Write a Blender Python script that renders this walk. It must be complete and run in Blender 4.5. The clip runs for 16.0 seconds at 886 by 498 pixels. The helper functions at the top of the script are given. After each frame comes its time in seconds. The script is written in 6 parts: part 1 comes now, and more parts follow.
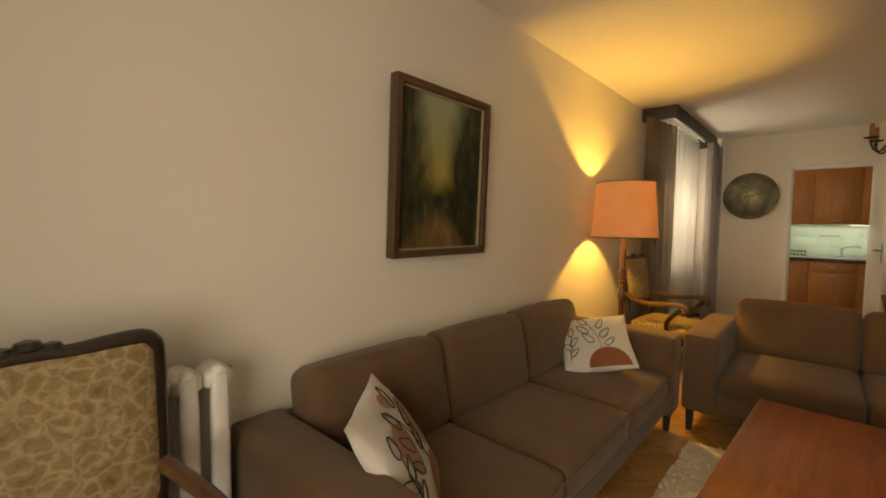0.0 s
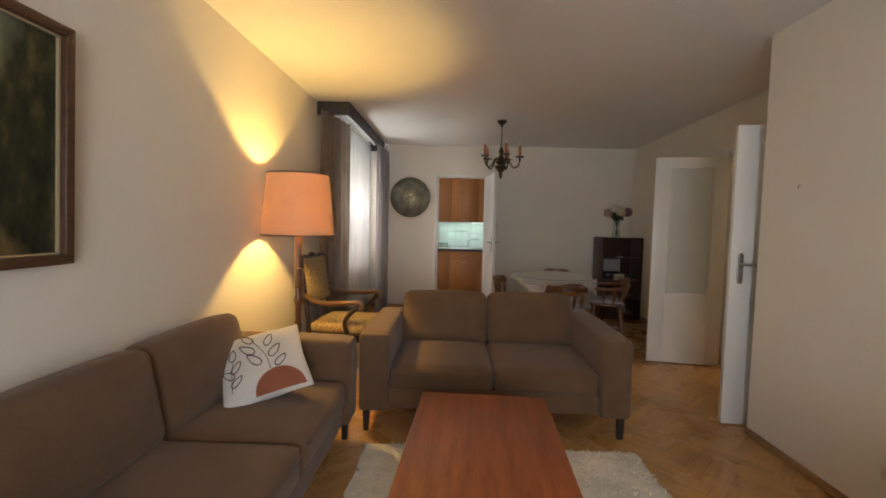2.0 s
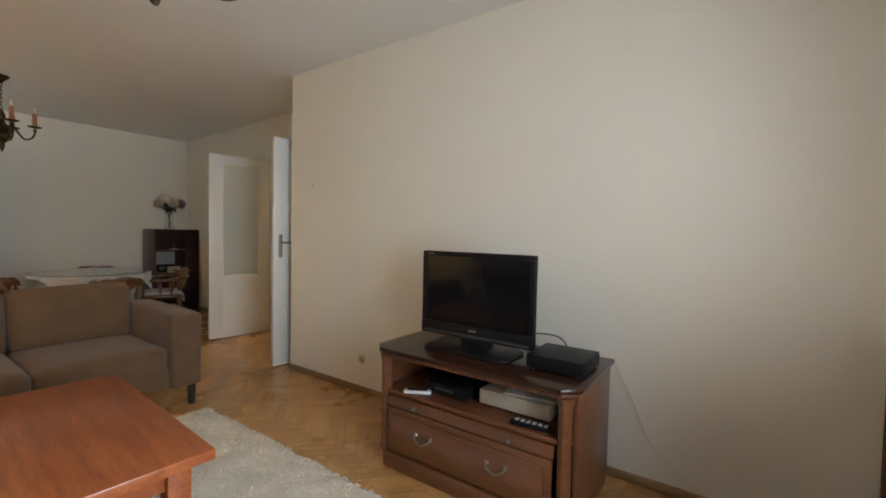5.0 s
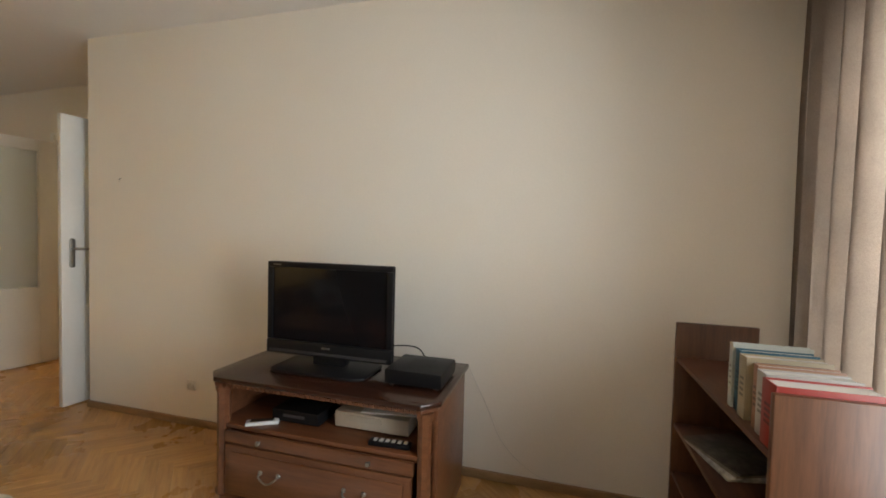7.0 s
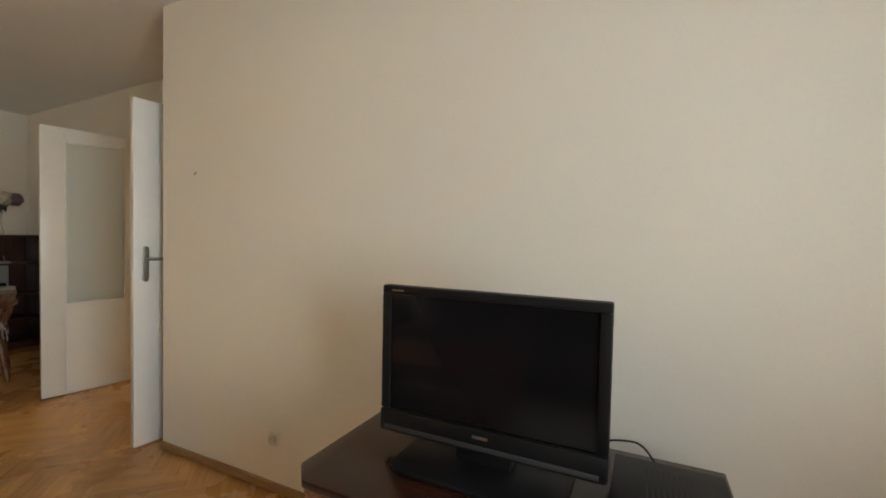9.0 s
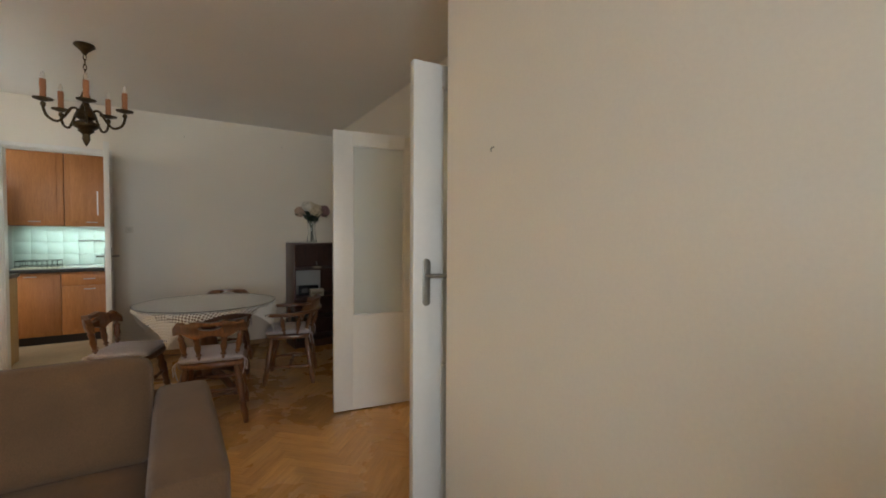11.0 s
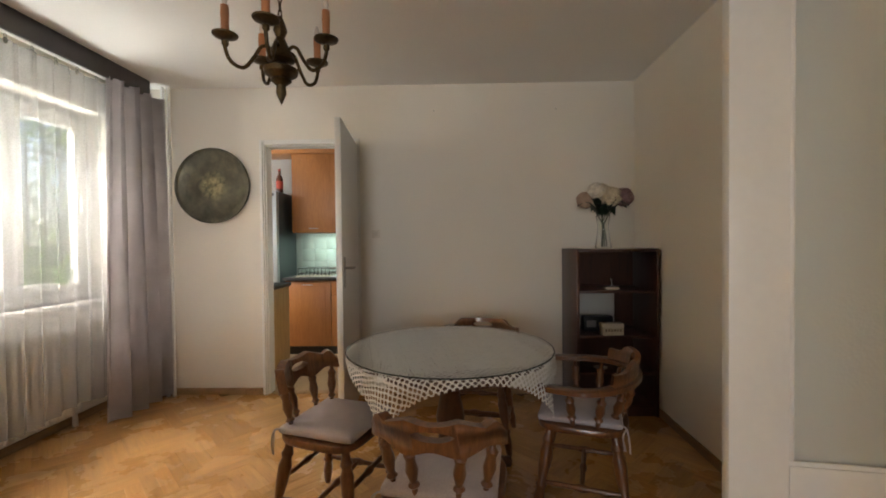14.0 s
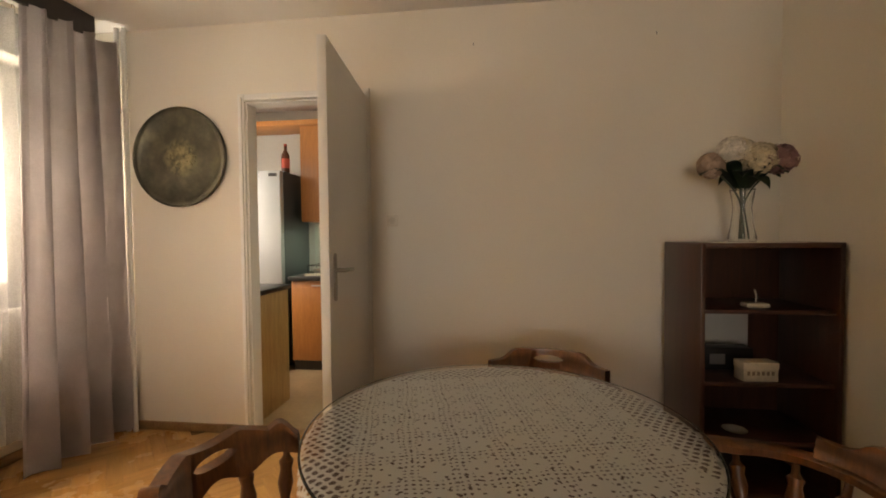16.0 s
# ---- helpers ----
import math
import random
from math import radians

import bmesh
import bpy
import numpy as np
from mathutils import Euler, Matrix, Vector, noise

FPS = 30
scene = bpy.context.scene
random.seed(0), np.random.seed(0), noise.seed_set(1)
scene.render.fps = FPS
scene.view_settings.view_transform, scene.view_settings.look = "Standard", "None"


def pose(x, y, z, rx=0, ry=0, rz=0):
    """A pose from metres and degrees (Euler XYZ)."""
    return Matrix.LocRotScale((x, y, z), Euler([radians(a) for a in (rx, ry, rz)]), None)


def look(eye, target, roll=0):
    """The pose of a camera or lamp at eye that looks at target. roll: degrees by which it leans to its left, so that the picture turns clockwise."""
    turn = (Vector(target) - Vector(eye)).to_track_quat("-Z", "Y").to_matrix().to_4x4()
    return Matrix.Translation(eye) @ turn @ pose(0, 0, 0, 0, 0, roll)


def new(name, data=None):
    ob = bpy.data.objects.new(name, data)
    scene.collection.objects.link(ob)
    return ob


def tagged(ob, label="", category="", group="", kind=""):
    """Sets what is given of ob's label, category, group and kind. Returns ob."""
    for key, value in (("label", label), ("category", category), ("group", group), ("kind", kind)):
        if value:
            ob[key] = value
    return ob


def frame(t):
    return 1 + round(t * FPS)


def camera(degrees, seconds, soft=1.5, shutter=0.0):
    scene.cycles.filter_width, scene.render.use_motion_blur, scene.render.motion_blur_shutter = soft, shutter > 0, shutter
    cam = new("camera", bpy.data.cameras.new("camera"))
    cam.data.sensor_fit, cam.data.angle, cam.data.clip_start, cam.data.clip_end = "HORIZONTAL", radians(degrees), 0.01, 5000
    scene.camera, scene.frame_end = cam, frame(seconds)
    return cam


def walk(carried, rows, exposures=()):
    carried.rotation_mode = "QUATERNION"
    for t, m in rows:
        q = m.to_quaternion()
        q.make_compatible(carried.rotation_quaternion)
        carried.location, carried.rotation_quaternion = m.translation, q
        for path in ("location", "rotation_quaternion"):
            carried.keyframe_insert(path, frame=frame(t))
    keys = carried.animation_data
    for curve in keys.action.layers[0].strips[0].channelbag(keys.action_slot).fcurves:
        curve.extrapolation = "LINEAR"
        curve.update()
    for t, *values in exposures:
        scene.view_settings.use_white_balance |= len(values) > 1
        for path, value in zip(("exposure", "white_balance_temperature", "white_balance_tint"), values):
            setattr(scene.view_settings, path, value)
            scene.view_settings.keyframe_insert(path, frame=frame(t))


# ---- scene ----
cam = camera(93.0, 16.0, soft=1.8)
PATH = [
    (0, (0.697, 0.49, 1.326), (-0.641, 1.972, 1.205), 0.7),
    (0.5, (0.706, 0.605, 1.317), (-0.384, 2.277, 1.193), 0.9),
    (1, (0.724, 0.779, 1.338), (-0.086, 2.603, 1.213), 1.0),
    (1.5, (0.677, 0.912, 1.339), (0.203, 2.852, 1.216), 1.4),
    (2, (0.647, 0.942, 1.335), (0.593, 2.938, 1.218), 1.3),
    (2.5, (0.559, 0.833, 1.33), (0.914, 2.798, 1.23), 1.3),
    (3, (0.467, 0.709, 1.316), (1.119, 2.598, 1.223), 1.3),
    (3.5, (0.38, 0.648, 1.293), (1.341, 2.4, 1.207), 1.4),
    (4, (0.348, 0.589, 1.271), (1.573, 2.168, 1.189), 1.3),
    (4.5, (0.349, 0.532, 1.243), (1.793, 1.913, 1.169), 1.3),
    (5, (0.361, 0.478, 1.226), (1.992, 1.633, 1.151), 1.2),
    (5.2, (0.359, 0.468, 1.219), (2.058, 1.521, 1.144), 1.2),
    (7.3, (0.497, 0.57, 1.303), (2.427, 1.087, 1.231), 1.3),
    (7.5, (0.551, 0.614, 1.314), (2.484, 1.126, 1.242), 1.2),
    (8, (0.7, 0.774, 1.318), (2.629, 1.298, 1.251), 1.2),
    (8.5, (0.874, 1.002, 1.299), (2.757, 1.671, 1.236), 1.3),
    (9, (1.106, 1.186, 1.282), (2.91, 2.048, 1.221), 1.2),
    (9.5, (1.289, 1.373, 1.289), (2.956, 2.476, 1.209), 0.5),
    (9.7, (1.359, 1.47, 1.274), (2.954, 2.675, 1.197), 0.4),
    (11.8, (1.757, 2.794, 1.289), (2.576, 4.618, 1.232), 0.1),
    (12, (1.792, 2.935, 1.286), (2.551, 4.785, 1.23), -0.0),
    (12.5, (1.846, 3.253, 1.298), (2.394, 5.175, 1.244), -0.3),
    (13, (1.868, 3.564, 1.303), (2.198, 5.536, 1.254), -0.3),
    (13.5, (1.889, 3.856, 1.281), (2.052, 5.849, 1.238), -0.5),
    (14, (1.914, 4.106, 1.265), (1.874, 6.106, 1.23), -0.6),
    (14.5, (1.892, 4.394, 1.248), (1.733, 6.387, 1.215), -0.5),
    (15, (1.856, 4.663, 1.224), (1.65, 6.652, 1.187), -0.4),
    (15.5, (1.854, 4.928, 1.239), (1.626, 6.914, 1.183), -0.5),
    (16, (1.883, 5.123, 1.245), (1.649, 7.109, 1.18), -0.5),
]
walk(cam, [(t, look(e, g, r)) for t, e, g, r in PATH],
     exposures=[(0.0, -0.4, 11000, 18), (0.5, -0.2, 11000, 18), (1.5, -0.12, 8600, 22), (2.0, -0.02, 6700, 18), (2.5, -0.05, 5900, 15), (3.0, -0.07, 5550, 14), (3.5, -0.02, 5100, 11), (4.2, 0.17, 5350, 8), (5.0, 0.36, 6300, 11), (7.5, 0.4, 6800, 13),
                (8.5, 0.45, 6100, 7), (9.5, 0.42, 7500, 13), (12.0, 0.35, 5900, 11), (12.5, 0.42, 5900, 11), (13.0, 0.52, 5700, 11), (13.5, 0.56, 6300, 14), (14.5, 0.52, 7100, 17), (15.5, 0.55, 8000, 21), (16.0, 0.55, 9000, 23)])

# ---- world, daylight and lamps ----
world = bpy.data.worlds.new("sky")
scene.world = world
world.use_nodes = True
wn = world.node_tree.nodes
sky = wn.new("ShaderNodeTexSky")
sky.sky_type, sky.sun_disc = "NISHITA", False
sky.sun_elevation, sky.sun_rotation = radians(54), radians(53)
world.node_tree.links.new(sky.outputs[0], wn["Background"].inputs[0])
wn["Background"].inputs[1].default_value = 0.15


def lamp(name, kind, m, watts, colour, size=0.1, size_y=None):
    data = bpy.data.lights.new(name, kind)
    data.energy, data.color = watts, colour
    if kind == "AREA":
        data.shape, data.size, data.size_y = "RECTANGLE", size, size_y or size
    elif kind == "SUN":
        data.angle = size
    else:
        data.shadow_soft_size = size
    ob = new(name, data)
    ob.matrix_world = m
    return ob


# sun over the roof from the far side, then lamps for the sky's light at or outside each window
lamp("sun", "SUN", look((8, 6, 13.8), (0, 0, 0)), 5.0, (1, 0.96, 0.9), radians(1))
lamp("window_light_south", "AREA", look((1.3, -0.72, 1.27), (1.3, 2.0, 1.27)), 60, (0.88, 0.95, 1.0), 2.2, 1.6).data.spread = radians(134)
# narrow lamp added in the south opening for the east wall's pale patch
lamp("wall_patch_fill", "AREA", look((0.55, -0.70, 1.85), (2.61, 0.80, 1.50)), 0.45, (0.80, 0.92, 1.0), 0.35, 0.8).data.spread = radians(56)
# unseen lamp outside, above the window head, added to stand in for skylight
lamp("sky_fill_west", "AREA", look((-2.2, 6.54, 3.2), (0.9, 6.45, 0.8)), 250, (1.0, 0.97, 0.92), 2.2, 0.8)
# unseen lamp outside, beside the window, added to brighten north and hall walls
lamp("side_fill_west", "AREA", look((-2.4, 5.1, 1.85), (1.6, 7.0, 1.3)), 60, (1.0, 0.97, 0.93), 0.8, 1.2)
# unseen low lamp outside, added to brighten the ceiling like light off the garden
lamp("ceiling_fill_west", "AREA", look((-2.0, 6.5, 0.0), (0.9, 6.4, 2.5)), 90, (0.86, 0.97, 0.95), 2.4, 0.7)
# lamp added just inside the unseen kitchen window, brightens the fridge and cabinets
lamp("kitchen_daylight_fill", "AREA", look((-0.86, 8.22, 1.6), (1.0, 8.5, 1.2)), 11, (0.9, 0.96, 1.0), 0.7, 1.1)
lamp("floor_lamp_bulb", "POINT", pose(-0.49, 3.97, 1.47), 50, (1.0, 0.67, 0.17), 0.03)
lamp("under_cabinet_light", "AREA", look((0.8, 9.12, 1.36), (0.8, 9.2, 0.9)), 3.4, (0.62, 1.0, 0.93), 1.2, 0.05)
lamp("hall_bulb", "POINT", pose(4.40, 5.05, 2.36), 12, (1.0, 0.74, 0.4), 0.08)

# ---- materials ----


def shader(name):
    m = bpy.data.materials.new(name)
    m.use_nodes = True
    return m, m.node_tree.nodes, m.node_tree.links, m.node_tree.nodes["Principled BSDF"]


def coords(n, l, scale=(1, 1, 1), kind="Object"):
    tc, mp = n.new("ShaderNodeTexCoord"), n.new("ShaderNodeMapping")
    mp.inputs["Scale"].default_value = scale
    l.new(tc.outputs[kind], mp.inputs[0])
    return mp.outputs[0]


def ramp(n, l, src, stops):
    r = n.new("ShaderNodeValToRGB")
    r.color_ramp.elements[0].position, r.color_ramp.elements[0].color = stops[0][0], (*stops[0][1], 1)
    r.color_ramp.elements[1].position, r.color_ramp.elements[1].color = stops[-1][0], (*stops[-1][1], 1)
    for p, c in stops[1:-1]:
        e = r.color_ramp.elements.new(p)
        e.color = (*c, 1)
    l.new(src, r.inputs[0])
    return r.outputs[0]


def noise_tex(n, l, vec, scale, detail=4, rough=0.5):
    t = n.new("ShaderNodeTexNoise")
    t.inputs["Scale"].default_value, t.inputs["Detail"].default_value, t.inputs["Roughness"].default_value = scale, detail, rough
    l.new(vec, t.inputs["Vector"])
    return t.outputs["Fac"]


def mixed(n, l, a, b, fac, mode="MIX"):
    m = n.new("ShaderNodeMix")
    m.data_type, m.blend_type = "RGBA", mode
    for src, i in ((fac, 0), (a, 6), (b, 7)):
        if isinstance(src, (int, float)):
            m.inputs[i].default_value = src
        elif isinstance(src, tuple):
            m.inputs[i].default_value = (*src, 1)
        else:
            l.new(src, m.inputs[i])
    return m.outputs[2]


def bumped(n, l, b, height, strength, distance=0.002):
    k = n.new("ShaderNodeBump")
    k.inputs["Strength"].default_value, k.inputs["Distance"].default_value = strength, distance
    l.new(height, k.inputs["Height"])
    l.new(k.outputs[0], b.inputs["Normal"])


def paint(name, c, rough=0.6, vary=0.06, big=1.2, fine=60, bump=0.15, metal=0.0, scale=(1, 1, 1)):
    """A painted, cast or woven surface: broad patches, fine grain and a fine relief."""
    m, n, l, b = shader(name)
    v = coords(n, l, scale)
    lo, hi = tuple(x * (1 - vary) for x in c), tuple(min(1, x * (1 + vary)) for x in c)
    wide = ramp(n, l, noise_tex(n, l, v, big, 5), [(0.3, lo), (0.7, hi)])
    grain = noise_tex(n, l, v, fine, 3, 0.6)
    fine_c = ramp(n, l, grain, [(0.3, (1 - vary,) * 3), (0.7, (1, 1, 1))])
    l.new(mixed(n, l, wide, fine_c, 1.0, "MULTIPLY"), b.inputs["Base Color"])
    b.inputs["Roughness"].default_value, b.inputs["Metallic"].default_value = rough, metal
    bumped(n, l, b, grain, bump)
    return m


def wood(name, dark, light, rough=0.4, along="x", size=1.0, bump=0.12, vary=0.25, coat=0.0):
    """Grain drawn out along one axis, each piece in its own shade."""
    m, n, l, b = shader(name)
    s = {"x": (1.2, 14, 14), "y": (14, 1.2, 14), "z": (14, 14, 1.2)}[along]
    v = coords(n, l, tuple(a * size for a in s))
    info = n.new("ShaderNodeObjectInfo")
    add = n.new("ShaderNodeVectorMath")
    add.operation = "ADD"
    mul = n.new("ShaderNodeMath")
    mul.operation = "MULTIPLY"
    mul.inputs[1].default_value = 40
    l.new(info.outputs["Random"], mul.inputs[0])
    l.new(v, add.inputs[0])
    l.new(mul.outputs[0], add.inputs[1])
    g = noise_tex(n, l, add.outputs[0], 2.2, 8, 0.62)
    grain = ramp(n, l, g, [(0.3, dark), (0.5, tuple((a + c) / 2 for a, c in zip(dark, light))), (0.72, light)])
    pores = noise_tex(n, l, add.outputs[0], 9, 3, 0.7)
    pc = ramp(n, l, pores, [(0.35, (0.75, 0.72, 0.7)), (0.55, (1, 1, 1))])
    c = mixed(n, l, grain, pc, 0.7, "MULTIPLY")
    shade = ramp(n, l, info.outputs["Random"], [(0, (1 - vary,) * 3), (1, (1 + vary * 0.4,) * 3)])
    l.new(mixed(n, l, c, shade, 1.0, "MULTIPLY"), b.inputs["Base Color"])
    b.inputs["Roughness"].default_value = rough
    b.inputs["Coat Weight"].default_value = coat
    bumped(n, l, b, pores, bump, 0.001)
    return m


def cloth(name, c, rough=0.9, weave=420, bump=0.5, vary=0.12, through_light=0.0):
    m, n, l, b = shader(name)
    v = coords(n, l)
    wv = n.new("ShaderNodeTexVoronoi")
    wv.inputs["Scale"].default_value = weave
    l.new(v, wv.inputs["Vector"])
    wide = ramp(n, l, noise_tex(n, l, v, 7, 5), [(0.3, tuple(x * (1 - vary) for x in c)), (0.7, tuple(x * (1 + vary) for x in c))])
    th = ramp(n, l, wv.outputs["Distance"], [(0.0, (1.1, 1.1, 1.1)), (0.7, (0.72, 0.72, 0.72))])
    col = mixed(n, l, wide, th, 1.0, "MULTIPLY")
    l.new(col, b.inputs["Base Color"])
    b.inputs["Roughness"].default_value = rough
    b.inputs["Sheen Weight"].default_value = 0.15
    bumped(n, l, b, wv.outputs["Distance"], bump, 0.0012)
    if through_light:
        tr, mx = n.new("ShaderNodeBsdfTranslucent"), n.new("ShaderNodeMixShader")
        l.new(col, tr.inputs[0])
        mx.inputs[0].default_value = through_light
        l.new(b.outputs[0], mx.inputs[1])
        l.new(tr.outputs[0], mx.inputs[2])
        l.new(mx.outputs[0], n["Material Output"].inputs[0])
    return m


def plain(name, c, rough=0.5, metal=0.0, **more):
    m, n, l, b = shader(name)
    b.inputs["Base Color"].default_value = (*c, 1)
    b.inputs["Roughness"].default_value, b.inputs["Metallic"].default_value = rough, metal
    for k, val in more.items():
        b.inputs[k.replace("_", " ")].default_value = val
    return m


def glow(name, c, strength):
    m, n, l, b = shader(name)
    b.inputs["Base Color"].default_value = (*c, 1)
    b.inputs["Emission Color"].default_value = (*c, 1)
    b.inputs["Emission Strength"].default_value = strength
    return m


WALL = paint("wall_paint", (0.80, 0.75, 0.66), 0.75, 0.03, 0.9, 90, 0.12)
CEIL = paint("ceiling_paint", (0.83, 0.81, 0.77), 0.85, 0.03, 0.8, 70, 0.12)
WHITE = paint("white_gloss_paint", (0.78, 0.77, 0.73), 0.35, 0.03, 2, 40, 0.06)
SKIRT = wood("skirting_oak", (0.27, 0.16, 0.075), (0.43, 0.27, 0.135), 0.4, "y")
BROWN = cloth("brown_upholstery", (0.148, 0.080, 0.037))
BLACK = paint("black_wood", (0.02, 0.014, 0.011), 0.45, 0.1, 6, 50)
CHERRY = wood("cherry_veneer", (0.25, 0.062, 0.019), (0.42, 0.125, 0.038), 0.33, "y", 0.8, 0.05, 0.1, 0.15)
WALNUT = wood("dark_walnut", (0.022, 0.008, 0.005), (0.05, 0.018, 0.009), 0.25, "y", 1.0, 0.08, 0.15, 0.2)
STAND_WOOD = wood("brown_walnut_fronts", (0.10, 0.038, 0.017), (0.19, 0.075, 0.034), 0.3, "y", 1.0, 0.08, 0.12, 0.15)
WALNUT_Z = wood("brown_cabinet_wood", (0.075, 0.03, 0.013), (0.15, 0.062, 0.027), 0.38, "z", 1.0, 0.08, 0.15, 0.1)
MAHOG = wood("mahogany", (0.035, 0.012, 0.008), (0.08, 0.028, 0.016), 0.35, "z", 1.0, 0.08, 0.15, 0.1)
TURNED = wood("turned_beech", (0.095, 0.036, 0.013), (0.23, 0.09, 0.031), 0.3, "z", 2.0, 0.06, 0.15, 0.3)
KITCHEN_WOOD = wood("orange_kitchen_fronts", (0.40, 0.15, 0.040), (0.48, 0.195, 0.056), 0.4, "z", 1.0, 0.05, 0.1)
DARKTOP = paint("dark_worktop", (0.035, 0.033, 0.03), 0.3, 0.3, 30, 200)
STEEL = paint("brushed_steel", (0.42, 0.43, 0.44), 0.32, 0.05, 3, 200, 0.05, 0.9)
BRASS = paint("aged_bronze", (0.10, 0.07, 0.035), 0.42, 0.35, 14, 80, 0.2, 0.9)
BRIGHT_BRASS = paint("polished_brass", (0.55, 0.36, 0.12), 0.25, 0.1, 9, 80, 0.05, 1.0)
PEWTER = paint("dull_pewter", (0.35, 0.34, 0.31), 0.35, 0.1, 9, 80, 0.05, 0.9)
TVBLACK = paint("tv_plastic", (0.008, 0.008, 0.009), 0.42, 0.1, 5, 100, 0.03)
SCREEN = plain("tv_screen", (0.006, 0.006, 0.007), 0.09)
GREY_CURTAIN = cloth("grey_mauve_curtain", (0.66, 0.61, 0.605), 0.9, 500, 0.3, 0.08, 0.42)
BEIGE_CURTAIN = cloth("taupe_curtain", (0.52, 0.43, 0.35), 0.9, 500, 0.3, 0.08, 0.45)
VALANCE = paint("valance_stain", (0.05, 0.043, 0.042), 0.55, 0.15, 3, 60)
SHADE = cloth("pink_lampshade_linen", (0.72, 0.50, 0.35), 0.9, 600, 0.2, 0.04, 0.27)
PAD = cloth("lilac_seat_pad", (0.52, 0.465, 0.48), 0.95, 380, 0.4)
for _m, _v in ((TVBLACK, 0.2), (WALNUT, 0.3), (SCREEN, 0.22)):
    _m.node_tree.nodes["Principled BSDF"].inputs["Specular IOR Level"].default_value = _v
KTILE = paint("kitchen_lino", (0.45, 0.33, 0.19), 0.4, 0.15, 3, 30)

# ---- mesh helpers ----


def finish(bm, smooth=True, angle=40):
    bmesh.ops.recalc_face_normals(bm, faces=bm.faces)
    for f in bm.faces:
        f.smooth = smooth
    if smooth:
        for e in bm.edges:
            if len(e.link_faces) == 2 and e.calc_face_angle() > radians(angle):
                e.smooth = False
    return bm


def mesh(name, bm, material, smooth=True):
    finish(bm, smooth)
    me = bpy.data.meshes.new(name)
    bm.to_mesh(me)
    bm.free()
    for m in material if isinstance(material, (list, tuple)) else [material]:
        me.materials.append(m)
    return me


def part(name, bm, material, parent, label="", m=None):
    """One mesh object under a thing or under a part."""
    ob = new(name, mesh(name, bm, material) if isinstance(bm, bmesh.types.BMesh) else bm)
    ob.parent = parent
    if m is not None:
        ob.matrix_basis = m
    return tagged(ob, label)


def thing(name, m, label, category, group="", kind=""):
    return_ob = new(name)
    return_ob.empty_display_size = 0.1
    return_ob.matrix_world = m
    return tagged(return_ob, label, category, group, kind)


def solid(name, bm, material, label, category, kind="", m=None):
    ob = new(name, mesh(name, bm, material))
    if m is not None:
        ob.matrix_world = m
    return tagged(ob, label, category, "", kind)


def box(x0, x1, y0, y1, z0, z1, r=0.0, seg=2, bm=None):
    own = bmesh.new()
    bmesh.ops.create_cube(own, size=1, matrix=Matrix.Translation(((x0 + x1) / 2, (y0 + y1) / 2, (z0 + z1) / 2)) @ Matrix.Diagonal((x1 - x0, y1 - y0, z1 - z0, 1)))
    if r:
        bmesh.ops.bevel(own, geom=own.edges[:], offset=r, segments=seg, profile=0.5, affect="EDGES", clamp_overlap=True)
    if bm is None:
        return own
    return join(bm, own)


def join(bm, other, m=None):
    me = bpy.data.meshes.new("tmp")
    if m is not None:
        other.transform(m)
    other.to_mesh(me)
    other.free()
    bm.from_mesh(me)
    bpy.data.meshes.remove(me)
    return bm


def joined(*bms):
    bm = bmesh.new()
    for b in bms:
        join(bm, b)
    return bm


def lathe(profile, seg=20, m=None):
    """A turned body from (radius, height) pairs; radius 0 closes it."""
    bm, rings = bmesh.new(), []
    for r, z in profile:
        if r <= 1e-6:
            rings.append([bm.verts.new((0, 0, z))])
        else:
            rings.append([bm.verts.new((r * math.cos(2 * math.pi * i / seg), r * math.sin(2 * math.pi * i / seg), z)) for i in range(seg)])
    for a, b in zip(rings, rings[1:]):
        for i in range(seg):
            j = (i + 1) % seg
            f = [a[i % len(a)], a[j % len(a)], b[j % len(b)], b[i % len(b)]]
            f = list(dict.fromkeys(f))
            if len(f) > 2:
                bm.faces.new(f)
    for ring in (rings[0], rings[-1]):
        if len(ring) > 2:
            bm.faces.new(ring)
    if m is not None:
        bm.transform(m)
    return bm


def between(a, b):
    """The pose that takes the z axis from a towards b."""
    a, b = Vector(a), Vector(b)
    return Matrix.Translation(a) @ (b - a).to_track_quat("Z", "Y").to_matrix().to_4x4()


def rod(a, b, r, r2=None, seg=12):
    d = (Vector(b) - Vector(a)).length
    return lathe([(r, 0), (r2 or r, d)], seg, between(a, b))


def turned(a, b, prof, seg=14):
    """A turned stick from a to b: prof holds (share of the length, radius)."""
    d = (Vector(b) - Vector(a)).length
    return lathe([(r, s * d) for s, r in prof], seg, between(a, b))


